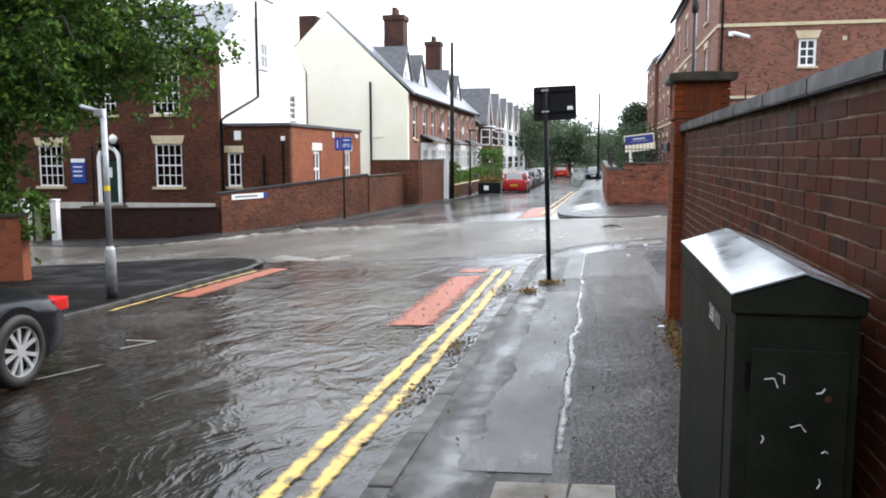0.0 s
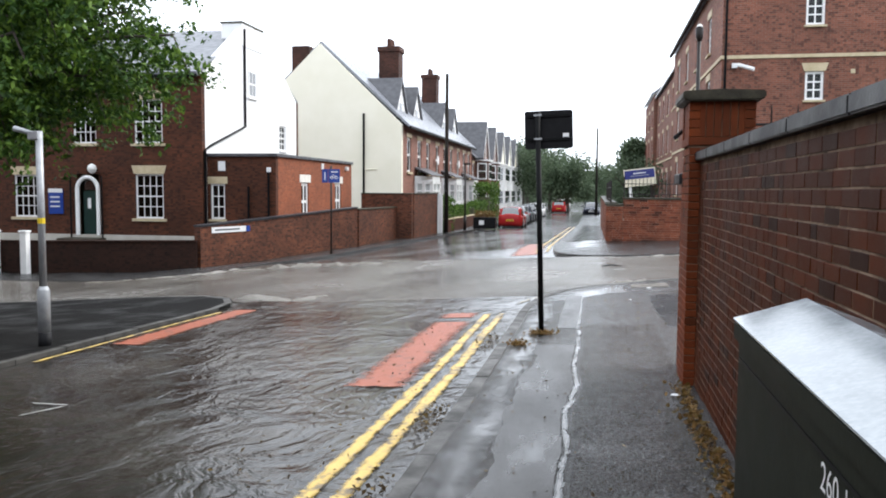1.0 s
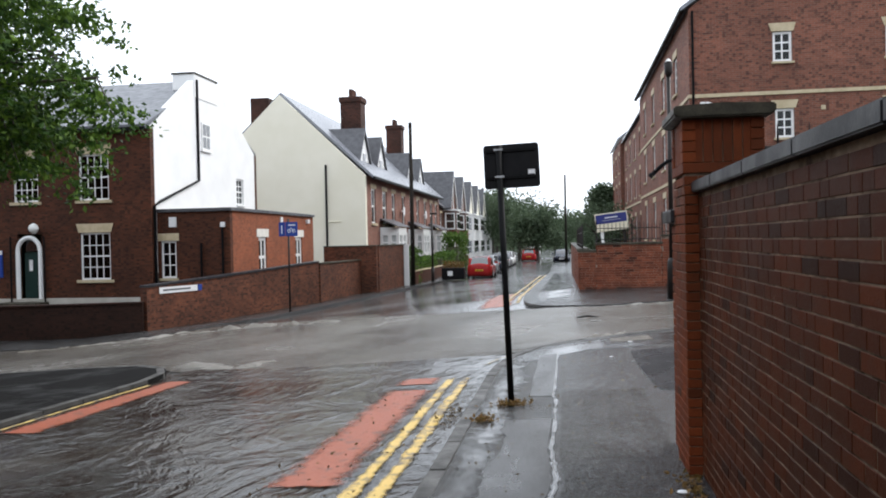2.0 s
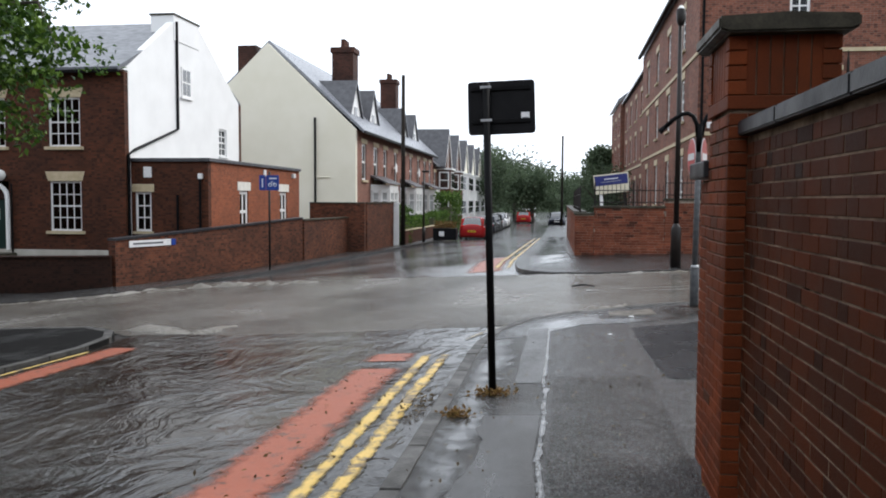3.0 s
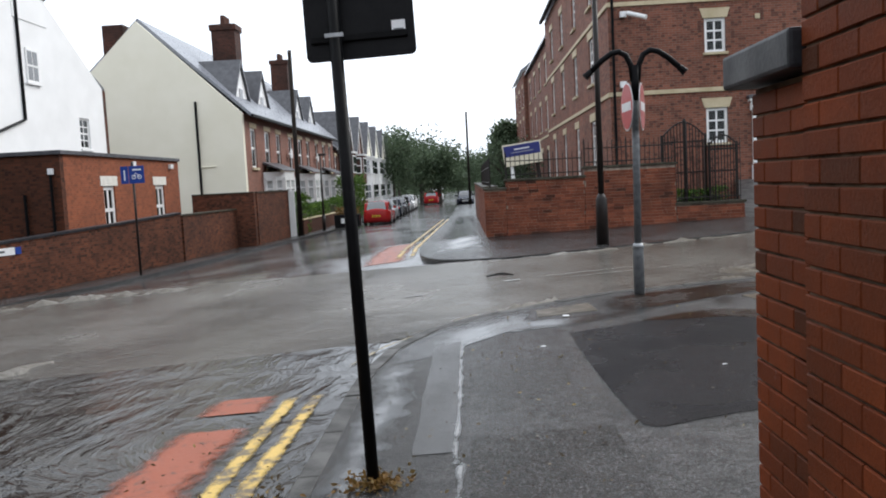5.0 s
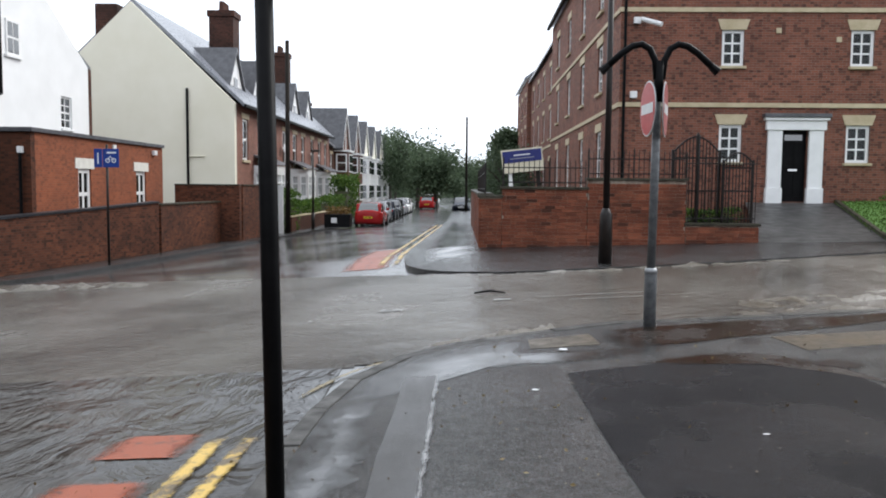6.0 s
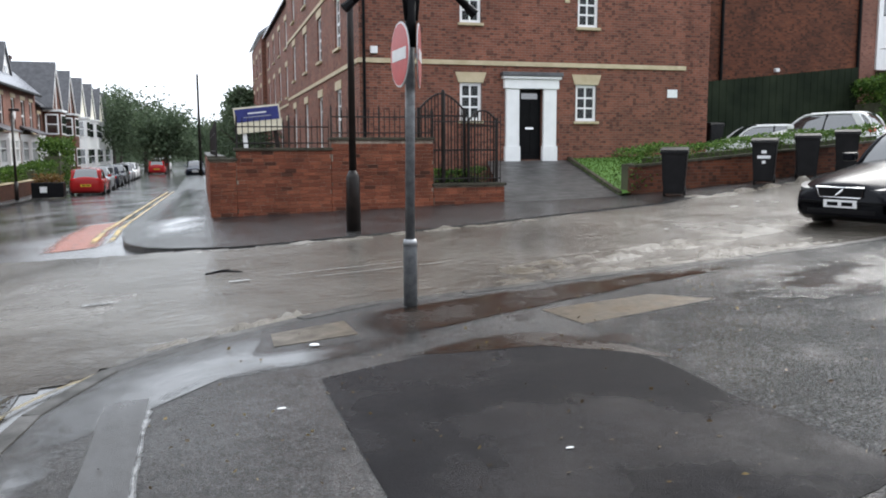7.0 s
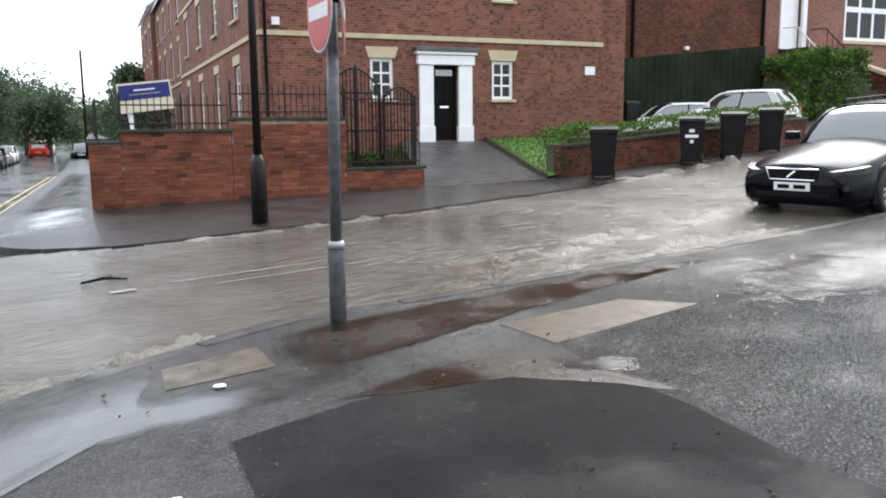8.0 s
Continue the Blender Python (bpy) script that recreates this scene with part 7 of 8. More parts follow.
def car(label, paint, at, rz, L=4.5, W=1.78, H=1.46, style="estate", wheel_r=0.32, group=""):
    """A car with lofted body, glasshouse, wheels, lamps, grille, plate and mirrors; it points along its own +x."""
    c = thing("car", label, "car", at, rz, group)
    hw, hl = W / 2, L / 2
    belt = 0.62 * H
    gl = {"estate": (0.16, -0.02, -0.43, -0.48), "hatch": (0.24, 0.05, -0.36, -0.47), "saloon": (0.15, -0.02, -0.24, -0.36), "van": (0.34, 0.24, -0.49, -0.5), "open": (0.14, 0.02, -0.12, -0.2)}[style]
    wb = (hl - 0.86 * L / 4.5, -hl + 0.92 * L / 4.5)

    def deck(f):
        """Height of the body's upper edge at f, -0.5 rear to 0.5 front."""
        nose = 0.5 - f
        if f > gl[0]:
            k = (0.5 - f) / (0.5 - gl[0])
            return belt * (0.7 + 0.3 * min(1, k ** 0.6)) if nose > 0.004 else belt * 0.66
        if f < gl[3]:
            k = (f + 0.5) / max(gl[3] + 0.5, 1e-3)
            return belt * (0.82 + 0.18 * min(1.0, k ** 0.5)) + 0.02
        return belt + 0.04 * (gl[0] - f)

    fs = [-0.5, -0.492, -0.47, -0.43, -0.38, -0.32, -0.24, -0.15, -0.06, 0.03, 0.1, 0.16, 0.22, 0.28, 0.34, 0.39, 0.43, 0.46, 0.482, 0.494, 0.5]
    bm = bmesh.new()
    rings = []
    for f in fs:
        e = min(1.0, (0.5 - abs(f)) / 0.1)
        w = hw * (0.74 + 0.26 * math.sqrt(max(e, 0)))
        zt, zb = deck(f), 0.15 + 0.12 * (1 - min(1, (0.5 - abs(f)) / 0.05))
        x = f * L
        half = [(0.0, zt + 0.075), (w * 0.25, zt + 0.068), (w * 0.5, zt + 0.045), (w * 0.8, zt - 0.02), (w * 0.93, zt - 0.07), (w * 0.985, zt - 0.16), (w, zt - 0.28), (w, zb + 0.18), (w * 0.97, zb + 0.06), (w * 0.86, zb), (0.0, zb)]
        pts = half + [(-a, z) for a, z in half[-2:0:-1]]
        rings.append([bm.verts.new((x, a, z)) for a, z in pts])
    m = len(rings[0])
    for p, q in zip(rings, rings[1:]):
        for k in range(m):
            bm.faces.new((p[k], p[(k + 1) % m], q[(k + 1) % m], q[k]))
    bm.faces.new(rings[0])
    bm.faces.new(rings[-1])
    body = part("body", bm, paint, c, "", True)
    # glasshouse
    xw, xr, xe, xb = (g * L for g in gl)
    bw, tw = hw * 0.9, hw * 0.68
    zt = H - 0.035
    zb = belt - 0.03
    if style != "open":
        n = 18
        rows = []
        for i in range(n + 1):
            px = xw + (xb - xw) * i / n
            up = 1.0
            if px > xr:
                up = max(0.0, math.sin(math.pi / 2 * (xw - px) / (xw - xr))) ** 0.9
            elif px < xe:
                up = max(0.0, math.cos(math.pi / 2 * (xe - px) / (xe - xb))) ** 0.7
            arch = 0.05 * (1 - ((px - (xr + xe) / 2) / ((xw - xb) / 2)) ** 2)
            z1 = zb + (zt - 0.05 - zb) * max(up, 0.0) + arch * up
            end = 1 - 0.14 * abs(2 * i / n - 1) ** 4
            ya, yb = bw * end, (tw + (bw - tw) * (1 - up)) * end
            rows.append([(px, ya, zb), (px, (ya + yb) / 2 + 0.015, (zb + z1) / 2), (px, yb, z1 - 0.05 * up), (px, yb * 0.88, z1 - 0.012 * up), (px, yb * 0.45, z1 + 0.012 * up), (px, 0.0, z1 + 0.018 * up)])
        rows = [r + [(x, -y, z) for x, y, z in r[-2::-1]] for r in rows]
        bm = bmesh.new()
        vs = [[bm.verts.new(p) for p in r] for r in rows]
        for p, q in zip(vs, vs[1:]):
            for k in range(10):
                bm.faces.new((p[k], p[k + 1], q[k + 1], q[k]))
        part("glasshouse", bm, M_DARKGLASS, c, "dark reflecting glass", True)
        bm = bmesh.new()
        vs = [[bm.verts.new((x, y * 1.01, z + 0.012)) for x, y, z in r[2:9]] for r in rows if xe - 0.12 < r[0][0] < xr + 0.02]
        for p, q in zip(vs, vs[1:]):
            for k in range(6):
                bm.faces.new((p[k], p[k + 1], q[k + 1], q[k]))
        part("roof", bm, paint, c, "", True)
        for sd in (2, 8):
            part("pillar", tube([(r[sd][0], r[sd][1], r[sd][2]) for r in rows], 0.034, 6), paint, c, "", True)
        for s in (-1, 1):
            part("pillar", tube([(-0.08 * L, s * bw, zb), (-0.1 * L, s * (tw + 0.02), zt - 0.05)], 0.026, 6), M_BLACK, c)
            part("pillar", prism([(xb + 0.1, zb), (xb + 0.34, zb), (xe + 0.2, zt - 0.06), (xe, zt - 0.08)], "y", s * tw * 0.98, s * (bw * 0.97)), paint, c)
            if style == "estate":
                part("roof_rail", tube([(xr - 0.2, s * tw * 0.9, H - 0.03), (xr - 0.25, s * tw * 0.9, H + 0.03), (xe + 0.25, s * tw * 0.9, H + 0.03), (xe + 0.2, s * tw * 0.9, H - 0.03)], 0.018, 6), M_BLACK, c)
    else:
        part("soft_top", prism([(xw, zb + 0.02), (xr, H - 0.05), (xe, H - 0.08), (xb, zb + 0.02)], "y", -bw * 0.8, bw * 0.8), M_BLACK_MATT, c)
    for s in (-1, 1):
        mr = part("mirror", box(xw - 0.32, xw - 0.16, s * (bw + 0.06), s * (bw + 0.26), belt + 0.02, belt + 0.16, 0.03), paint, c)
        for wx in wb:
            # dark plate on the body stands for the shaded hollow round the tyre
            bm = bmesh.new()
            prof = []
            n = 16
            for k in range(n + 1):
                a = math.pi * k / n
                prof.append((wx + (wheel_r + 0.07) * math.cos(a), wheel_r * 0.98 + (wheel_r + 0.07) * math.sin(a)))
            prof += [(wx - wheel_r - 0.07, 0.2), (wx + wheel_r + 0.07, 0.2)]
            prism(prof, "y", s * (hw - 0.05), s * (hw + 0.002), bm)
            part("wheel_arch_shade", bm, M_BLACK_MATT, c)
            wheel(c, wx, s * (hw - 0.06), wheel_r, s)
        # lamps
        zl = belt * 0.72
        lens = bmesh.new()
        for k, (lx, ly0, ly1) in enumerate(((hl - 0.02, 0.46, 0.66), (hl - 0.1, 0.5, 0.8), (hl - 0.3, 0.68, 0.935), (hl - 0.44, 0.82, 0.97))):
            for yy in (ly0, ly1):
                for zz in (zl - 0.1 + 0.03 * k, zl + 0.01 + 0.016 * k):
                    lens.verts.new((lx, s * hw * yy, zz))
        bmesh.ops.convex_hull(lens, input=lens.verts)
        part("headlight", lens, M_LAMP_CLEAR, c, "clear headlight")
        zr = belt * (1.0 if style == "hatch" else 0.83)
        part("tail_light", box(-hl + 0.04, -hl + 0.26, s * (hw * 0.6), s * (hw * 0.885), zr - 0.1, zr + 0.03, 0.02), M_LAMP_RED, c, "red tail light")
        if style == "estate":
            part("fog_lamp", box(hl - 0.2, hl - 0.04, s * hw * 0.55, s * hw * 0.72, 0.33, 0.42, 0.02), M_LAMP_CLEAR, c)
    g = part("grille", box(hl - 0.06, hl + 0.004, -hw * 0.42, hw * 0.42, belt * 0.6, belt * 0.76, 0.015), M_BLACK_MATT, c)
    part("grille_frame", tube([(hl + 0.006, -hw * 0.42, belt * 0.76), (hl + 0.006, hw * 0.42, belt * 0.76), (hl + 0.006, hw * 0.36, belt * 0.6), (hl + 0.006, -hw * 0.36, belt * 0.6), (hl + 0.006, -hw * 0.42, belt * 0.76)], 0.012, 6), M_CHROME, g)
    part("badge_bar", tube([(hl + 0.008, -0.06, belt * 0.63), (hl + 0.008, 0.06, belt * 0.73)], 0.02, 6), M_CHROME, g)
    for xx, t in ((hl + 0.012, "front"), (-hl - 0.012, "rear")):
        z = belt * (0.43 if t == "front" else 0.55)
        p = part("number_plate", box(min(xx, xx * 0.985), max(xx, xx * 0.985), -0.26, 0.26, z, z + 0.115, 0.003), M_SIGNWHITE if t == "front" else M_YELLOW_BAND, c, "plate with plain bars")
        e = 0.002 if t == "front" else -0.004
        for k in range(2):
            y0 = -0.2 + k * 0.23
            part("plate_bar", box(xx + e, xx + e + 0.003, y0, y0 + 0.17, z + 0.03, z + 0.085), M_BLACK, p)
    part("lower_grille", box(hl - 0.05, hl + 0.003, -hw * 0.6, hw * 0.6, 0.3, 0.37, 0.01), M_BLACK_MATT, c)
    part("bumper_strip", box(hl - 0.03, hl + 0.01, -hw * 0.75, hw * 0.75, belt * 0.5, belt * 0.54, 0.01), M_BLACK, c)
    return c


def road_z(x, y):
    return G(x, y) - DROP


estate = car("black estate car parked nose-down in the flooded side street", M_CAR_BLACK, (0, 0, 0), 0, 4.55, 1.80, 1.47, "estate", 0.33)
estate.matrix_basis = pose(11.4, 21.2, road_z(11.4, 21.2) + 0.02, 0, 4.0, 195)
car("small white hatchback parked behind the hedge", M_CAR_WHITE, (19.3, 32.6, 1.0), 119, 3.65, 1.68, 1.5, "hatch", 0.29)
car("white car parked by the green fence", M_CAR_WHITE, (19.0, 35.4, 0.72), 160, 3.9, 1.7, 1.48, "hatch", 0.29)
car("black open-topped car parked at the kerb with alloy wheels", M_CAR_BLACK, (-6.02, 5.0, road_z(-6.0, 5.0)), -90, 4.5, 1.82, 1.3, "open", 0.34)
car("red hatchback parked before the terrace", M_CAR_RED, (-5.95, 60.5, road_z(-5.95, 60.5)), 90, 4.0, 1.74, 1.5, "hatch", 0.3, "cars parked along the terrace")
for k, (yy, paint, st, lab) in enumerate(((66, M_CAR_SILVER, "hatch", "silver hatchback"), (71.5, M_CAR_DARK, "saloon", "dark blue saloon"), (77, M_CAR_BLACK, "estate", "black estate"), (82.5, M_CAR_SILVER, "saloon", "silver saloon"), (88, M_CAR_WHITE, "hatch", "pale hatchback"))):
    car(lab + " parked in the row before the terrace", paint, (-6.2, yy, road_z(-6.2, yy)), 90 if k % 2 else -90, 4.3, 1.76, 1.47, st, 0.31, "cars parked along the terrace")
car("red car parked far down the street", M_CAR_RED, (-4.5, 104, road_z(-4.5, 104)), 90, 4.2, 1.76, 1.5, "hatch", 0.31, "cars parked along the terrace")
car("white van parked far down the street", M_CAR_WHITE, (-4.5, 114, road_z(-4.5, 114)), -90, 5.4, 2.0, 2.6, "van", 0.34)
car("dark car parked far down the street", M_CAR_DARK, (-0.5, 92, road_z(-0.5, 92)), -90, 4.2, 1.76, 1.45, "hatch", 0.31)


# planter on the far pavement
pl = thing("street_planter", "black street planter with yellow-green flowers", "planter", (-7.4, 56.2, G(-7.4, 56.2) - 0.02))
part("tub", box(-0.75, 0.75, -0.4, 0.4, 0, 0.75, 0.03), M_BLACK_MATT, pl)
part("notice", box(-0.35, -0.02, -0.41, -0.402, 0.25, 0.55), M_SIGNWHITE, pl)
rp = random.Random(8)
lv, lf = leaf_mesh([(rp.uniform(-0.7, 0.7), rp.uniform(-0.35, 0.35), rp.uniform(0.72, 1.15)) for _ in range(500)], 0.12, rp, -0.6)
raw("flowers", lv, lf, M_WEED, pl)["kind"] = "stuff"


# ---- neighbours up the side street ----
def side_house():
    h = thing("brick_house", "dark red-brick neighbour house with bay window and white door", "house")
    y = 40.0
    part("wall", box(16.5, 27.6, y, y + 9, 0.5, 12), M_BRICK_LOW, h)
    O, U = (27.6, y + 0.8, 1.0), (1, 0)
    part("front_wall", facade(O, U, 16, 11, [(1.7, 3.0, 3.8, 7.0), (5.6, 8.6, 4.3, 7.2)], 0.3), M_BRICK_TER, h)
    d = new("front_door")
    d.parent = h
    part("case", box(29.15, 29.4, y + 0.7, y + 0.85, 4.8, 8.2, 0.01), M_WHITE, d)
    part("case", box(30.5, 30.75, y + 0.7, y + 0.85, 4.8, 8.2, 0.01), M_WHITE, d)
    part("leaf", box(29.4, 30.5, y + 1.0, y + 1.05, 4.8, 7.2), M_WHITE, d)
    part("fanlight", box(29.4, 30.5, y + 1.0, y + 1.04, 7.25, 8.0), M_DARKGLASS, d)
    fit_window(h, O, U, 5.6, 8.6, 4.3, 7.2, 3, 2, True, (0.3, M_STONE, 0.15), (0.15, M_STONE, 0.12), 0.05, 0.14, 0.16)
    part("inner_wall", box(27.7, 43, y + 4, y + 4.1, 1, 12), M_EARTH, h)
    part("side_wall", box(43.2, 43.5, y + 1.1, y + 9, 1, 12), M_BRICK_TER, h)
    part("back_wall", box(16.5, 43.5, y + 9, y + 9.3, 0.5, 12), M_BRICK_TER, h)
    part("roof", prism([(y - 0.3, 12), (y + 4.6, 16), (y + 9.6, 12)], "x", 16.3, 43.6), M_SLATE, h)
    for xx in (20.6, 27.4):
        part("down_pipe", tube([(xx, y - 0.08, 1.0), (xx, y - 0.08, 12)], 0.07, 8), M_BLACK, h)
    part("wall_lamp", box(23.2, 23.4, y - 0.15, y, 4.5, 4.65, 0.02), M_SIGNWHITE, h)
    st = thing("entrance_steps", "stone entrance steps with white and black railings", "steps")
    for k in range(10):
        part("step", box(29.2 + k * 0.0, 31.0, y - 0.9 - k * 0.3, y + 0.78 - k * 0.3 if k == 0 else y - 0.6 - k * 0.3, 1.0, 4.75 - k * 0.28, 0.01), M_STONE_MOSS, st)
    for xx, mm in ((29.25, M_WHITE), (30.95, M_IRON)):
        for k in range(9):
            part("baluster", tube([(xx, y - 0.3 - k * 0.3, 4.7 - k * 0.28), (xx, y - 0.3 - k * 0.3, 5.65 - k * 0.28)], 0.018, 5), mm, st)
        part("handrail", tube([(xx, y + 0.6, 5.7), (xx, y - 0.2, 5.65), (xx, y - 2.8, 3.3)], 0.03, 6), mm, st)
    sw = thing("stair_wall", "sloping dark brick stair wall with stone coping", "wall")
    part("flank", prism([(y + 0.7, 1.5), (y + 0.7, 4.6), (y - 5.5, 2.4), (y - 5.5, 1.5)], "x", 32.0, 32.4), M_BRICK_LOW, sw)
    part("coping", prism([(y + 0.7, 4.61), (y + 0.7, 4.75), (y - 5.5, 2.55), (y - 5.5, 2.41)], "x", 31.92, 32.48), M_STONE, sw)
    f = thing("timber_fence", "dark green boarded fence behind the parked cars", "fence")
    n = 46
    for k in range(n):
        x = 17.6 + k * 0.155
        top = 3.75 + (x - 17.6) * 0.1
        part("board", box(x, x + 0.148, 37.0 + (k % 2) * 0.012, 37.03 + (k % 2) * 0.012, 1.0, top), M_FENCE, f)
    part("rail", box(17.6, 24.7, 37.05, 37.1, 2.0, 2.1), M_FENCE, f)
    part("rail", box(17.6, 24.7, 37.05, 37.1, 3.2, 3.3), M_FENCE, f)
    g = thing("timber_gate", "dark timber gate beside the apartment block", "gate")
    for k in range(10):
        part("board", box(16.42 + k * 0.12, 16.53 + k * 0.12, 36.5, 36.53, 0.9, 3.0), M_WOODPOLE, g)
    part("rail", box(16.42, 17.6, 36.54, 36.58, 2.4, 2.5), M_WOODPOLE, g)
    hedge("shrub", [(24.2, 36.2), (25.6, 35.9), (27.6, 35.5)], 2.2, lambda x, y2: 1.2 + (x - 24) * 0.1, 2.7, 0.14, 2800, "large rounded green shrub beside the steps", None, "shrub", 17)
    wheelie_bin(17.3, 35.6, 0, "dark bin standing by the timber gate", False, 1.2)


side_house()


# ---- unseen plain walls beside and behind the start, added to dim skylight and reflections ----
for nm, a in (("wall_unseen_west", (-18.5, -18.1, -26, 12.5)), ("wall_unseen_south", (-60, 20, -26, -25.6)), ("wall_unseen_side_street", (-60, -18.6, 9.6, 10.0)), ("wall_unseen_east", (6.5, 6.9, -25.5, 8.5))):
    tagged(part(nm, box(*a, -3.0, 10.5), M_BRICK_A), "plain unseen brick wall added to dim the skylight", "wall", kind="structure")


# ---- left foreground: stub wall, ivy, gate posts ----
LW = poly_wall("wall_left", [(-20, 14.2), (-12.4, 14.6), (-11.65, 14.7)], 0.3, 1.33, M_BRICK_EXT, M_STONE_MOSS, "orange brick garden wall overhung by ivy", 0.06)
hedge("ivy", [(-16, 14.75), (-12.3, 14.9)], 0.6, lambda x, y: G(x, y) + 1.25, 0.6, 0.13, 450, "bright green ivy spilling over the garden wall", None, "ivy", 13)
hedge("ivy", [(-11.6, 14.9), (-11.25, 14.95)], 0.45, lambda x, y: G(x, y) + 0.85, 0.95, 0.13, 900, "bright green ivy hanging at the wall's end", None, "ivy", 14)
for x in (-20.9, -19.7):
    g = thing("gate_post", "white gate post before the brick house", "post", (x, 26.75, G(x, 26.75)))
    part("post", box(-0.12, 0.12, -0.12, 0.12, -0.1, 1.45, 0.02), M_WHITE, g)
    part("cap", box(-0.15, 0.15, -0.15, 0.15, 1.45, 1.52, 0.02), M_WHITE, g)


# ---- foam, weeds, litter ----
def foam(points, width, height, label, seed):
    """Broken white crests where the flood runs against a kerb."""
    line = smooth_line(points, 0.08)
    rnd = random.Random(seed)
    n = 9
    verts, faces = [], []
    for i, (x, y) in enumerate(line):
        a, b = Vector(line[max(i - 1, 0)]), Vector(line[min(i + 1, len(line) - 1)])
        t = (b - a).normalized()
        fade = min(1, i / 6, (len(line) - 1 - i) / 6)
        for k in range(n):
            q = (k / (n - 1) - 0.5) * width
            px, py = x - t.y * q, y + t.x * q
            env = (1 - (2 * k / (n - 1) - 1) ** 2) * fade
            h = env * height * (1.6 * noise.noise(Vector((px * 2.2, py * 2.2, seed))) + 0.7 * noise.noise(Vector((px * 8, py * 8, seed))) + 0.2 * noise.noise(Vector((px * 21, py * 21, seed))) + 0.15)
            verts.append((px, py, G(px, py) - DROP + water_lift(px, py) - 0.004 + h - (0.03 if env <= 0.001 else 0)))
    for i in range(len(line) - 1):
        for k in range(n - 1):
            a = i * n + k
            faces.append((a, a + 1, a + n + 1, a + n))
    tagged(raw("water_crest", verts, faces, M_FOAM, smooth=True), label, "water", kind="stuff")


foam([(-12.6, 25.5), (-11.2, 26.0), (-9.6, 26.2), (-8.0, 25.8), (-6.3, 25.3)], 0.6, 0.1, "broken white water crest across the junction", 1)
foam([(-16.5, 25.2), (-13.5, 25.6), (-12.4, 26.0), (-11.3, 26.9)], 0.35, 0.055, "white water running along the far kerb", 2)
foam([(-8.0, 18.75), (-7.0, 18.2), (-6.3, 17.9), (-5.6, 18.3)], 0.7, 0.06, "churning white water at the kerb corner", 3)
foam([(-0.9, 17.5), (-0.1, 18.1), (0.7, 18.5), (1.3, 18.95)], 0.6, 0.1, "brown water swirling against the corner kerb", 4)
foam([(0.5, 18.45), (0.9, 18.7), (1.25, 18.95)], 0.45, 0.2, "brown water piling against the corner kerb", 5)
foam([(9.6, 26.0), (11, 25.9), (12.5, 26.3), (13.5, 26.4)], 0.6, 0.07, "white water breaking round the bins", 6)
foam([(12.9, 26.35), (13.2, 26.25), (13.5, 26.3)], 0.4, 0.5, "splash of brown water beside a bin", 7)
foam([(3.2, 19.25), (5, 19.5), (7, 19.9), (9, 20.3)], 0.6, 0.07, "white riffles along the near kerb", 8)
foam([(3.5, 20.0), (6, 20.6), (9, 21.6), (13, 23.0)], 0.8, 0.06, "white riffles in the fast water", 9)
foam([(1.0, 23.35), (3.5, 23.8), (6.0, 24.4)], 0.35, 0.05, "white riffles along the opposite kerb", 10)


def scatter(name, label, material, pts, size, seed, category, lift=0.012):
    rnd = random.Random(seed)
    v, f = leaf_mesh([(x, y, G(x, y) + lift + (dz)) for x, y, dz in pts], size, rnd, 0.0)
    low = min(dz for _, _, dz in pts)
    v = [(a, b, max(c, G(a, b) + min(low, 0.0) + lift * 0.7)) for a, b, c in v]
    tagged(raw(name, v, f, material), label, category, kind="stuff")


rl = random.Random(77)
scatter("weeds", "dry yellow weeds round the foot of the sign post", M_WEED, [(-0.71 + rl.gauss(0, 0.09), 12.42 + rl.gauss(0, 0.075), abs(rl.gauss(0, 0.02))) for _ in range(300)], 0.04, 1, "weeds")
scatter("weeds", "low dry weeds growing along the foot of the wall", M_WEED, [(0.84 - abs(rl.gauss(0, 0.07)), rl.uniform(5.5, 9.4), abs(rl.gauss(0, 0.03))) for _ in range(700)], 0.045, 2, "weeds")
scatter("weeds", "tuft of yellow weeds on the pavement", M_WEED, [(-0.95 + rl.gauss(0, 0.06), 11.6 + rl.gauss(0, 0.06), abs(rl.gauss(0, 0.015))) for _ in range(160)], 0.045, 3, "weeds")
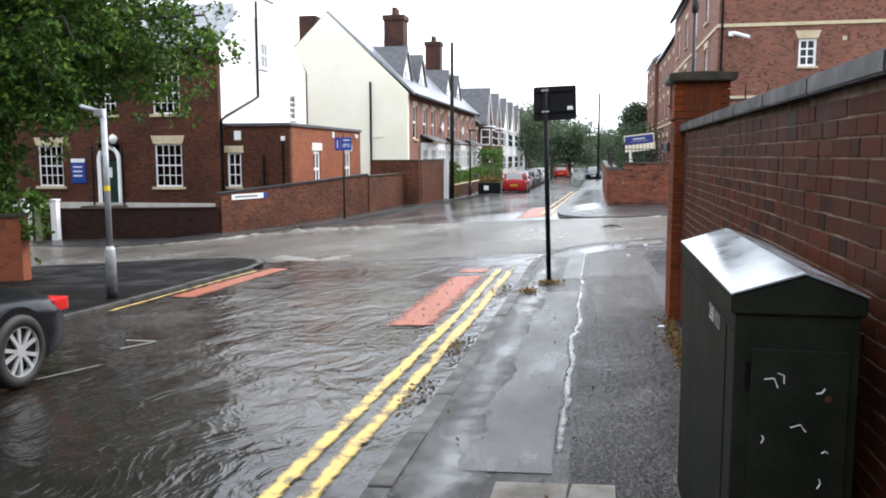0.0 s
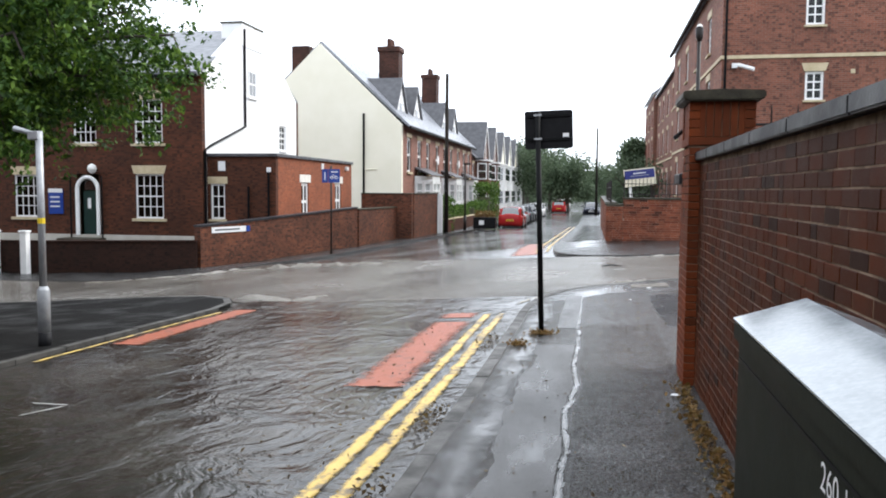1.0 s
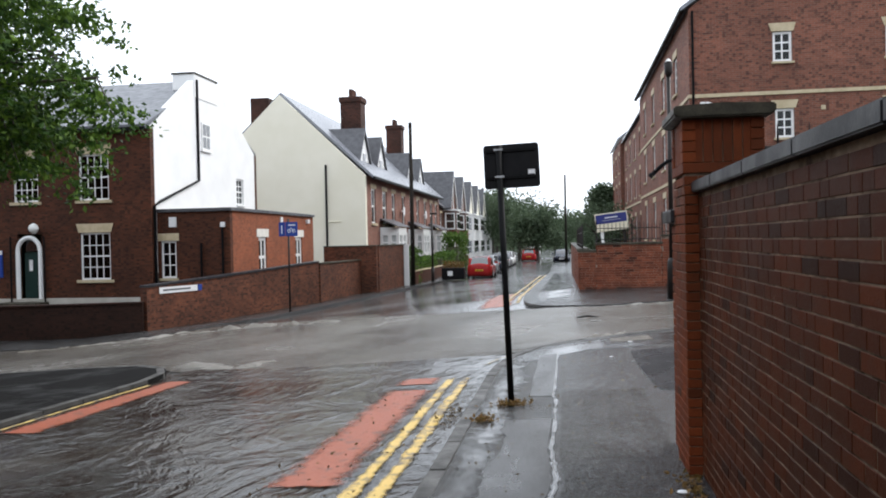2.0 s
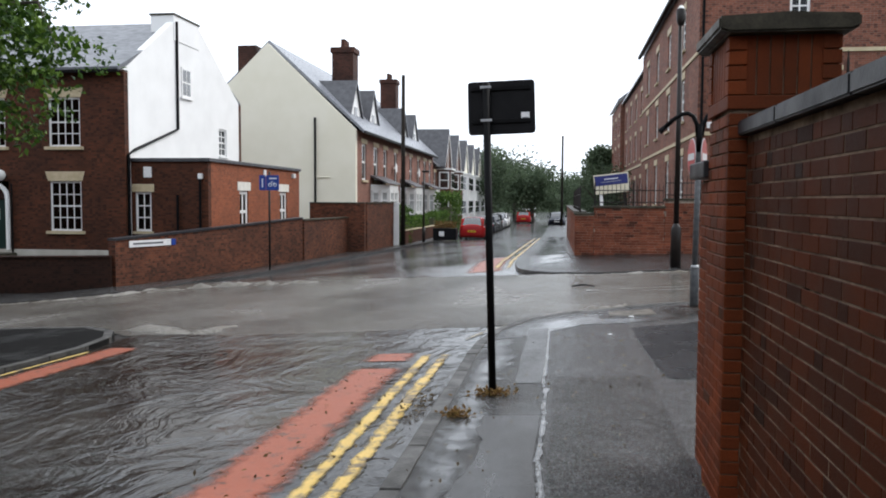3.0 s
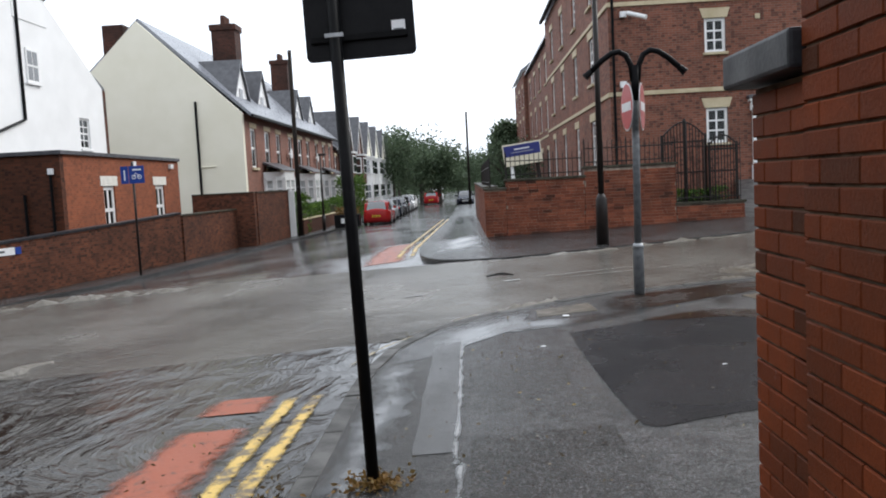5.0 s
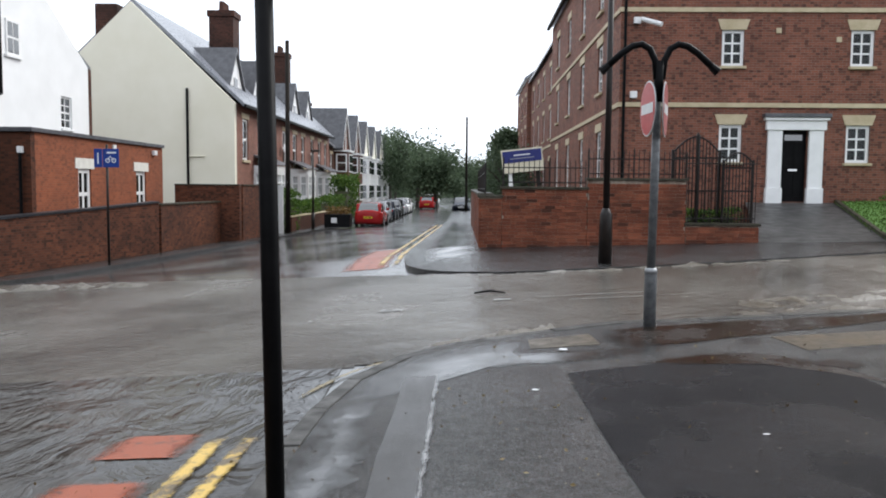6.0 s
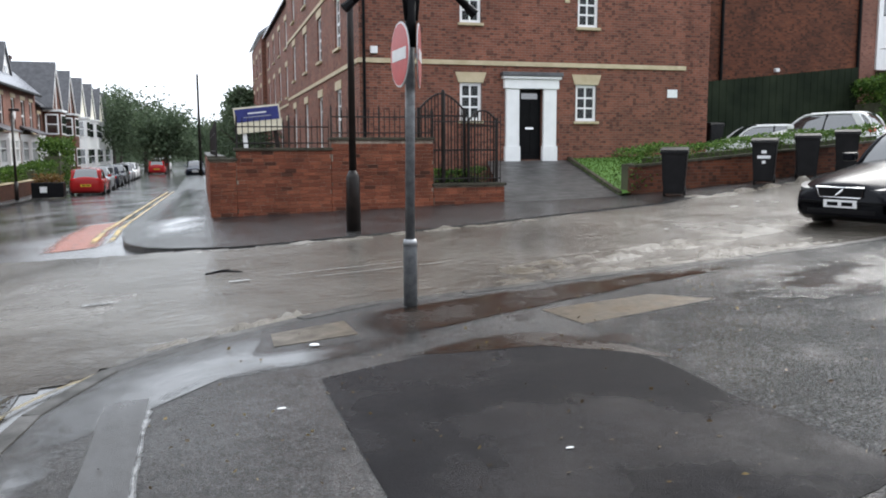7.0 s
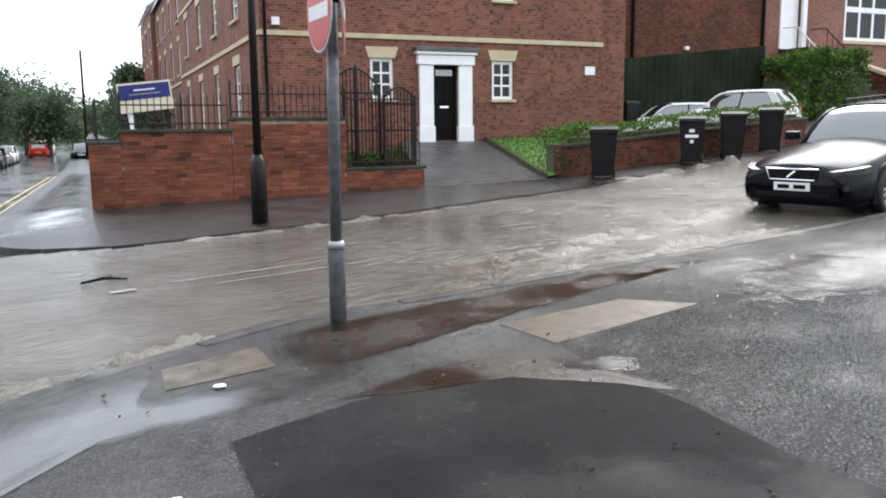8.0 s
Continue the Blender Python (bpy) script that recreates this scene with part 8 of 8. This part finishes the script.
scatter("fallen_leaves", "wet brown leaf debris on the pavement", M_LITTER, [(rl.uniform(-1.1, 0.85), rl.uniform(3.5, 16), 0) for _ in range(260)], 0.03, 4, "leaves")
scatter("fallen_leaves", "wet brown leaf debris on the corner pavement", M_LITTER, [(rl.uniform(0.2, 6), rl.uniform(12.5, 18.2), 0) for _ in range(260)], 0.035, 5, "leaves")
scatter("fallen_leaves", "leaf debris gathered along the gutter", M_LITTER, [(-1.42 + rl.gauss(0, 0.07), rl.choice((6.2, 8.1, 8.4, 12.2, 12.6)) + rl.gauss(0, 0.25), -0.085) for _ in range(300)], 0.045, 6, "leaves", 0.012)
scatter("fallen_leaves", "dark leaf debris strewn over the red surfacing", M_LITTER, [(rl.uniform(-2.65, -1.5), rl.uniform(6.0, 14.6), -0.075) for _ in range(240)], 0.04, 7, "leaves", 0.012)
for x, y, s in ((0.72, 9.0, 0.05), (1.0, 17.35, 0.05), (2.0, 14.6, 0.015), (0.6, 15.9, 0.02)):
    bm = bmesh.new()
    bmesh.ops.create_icosphere(bm, subdivisions=2, radius=s)
    for v in bm.verts:
        v.co = Vector((x + v.co.x + 0.02 * noise.noise(v.co * 30), y + v.co.y * 0.7, G(x, y) + 0.012 + abs(v.co.z) * 0.25))
    ob = part("litter", bm, M_SIGNWHITE)
    tagged(ob, "crumpled pale scrap of litter on the pavement", "litter")

# a dark twig caught in the flood
tw = thing("floating_branch", "dark wet branch caught in the flood water", "branch")
bz = G(0.4, 21.5) - DROP + 0.1
part("stem", tube([(0.15, 21.45, bz - 0.02), (0.38, 21.5, bz + 0.01), (0.62, 21.51, bz - 0.015)], [0.014, 0.02, 0.008], 6), M_BLACK_MATT, tw)
part("side_twig", tube([(0.38, 21.5, bz + 0.01), (0.47, 21.6, bz + 0.02)], [0.01, 0.005], 5), M_BLACK_MATT, tw)


# ---- pieces made last ----
for make in LATE:
    make()
kerb_stones((PAVE_NEAR, True), KERB_NEAR, (2, 22, -3, 12))
kerb_stones((PAVE_LEFT, False), KERB_LEFT, (8, 19, -14, -6))
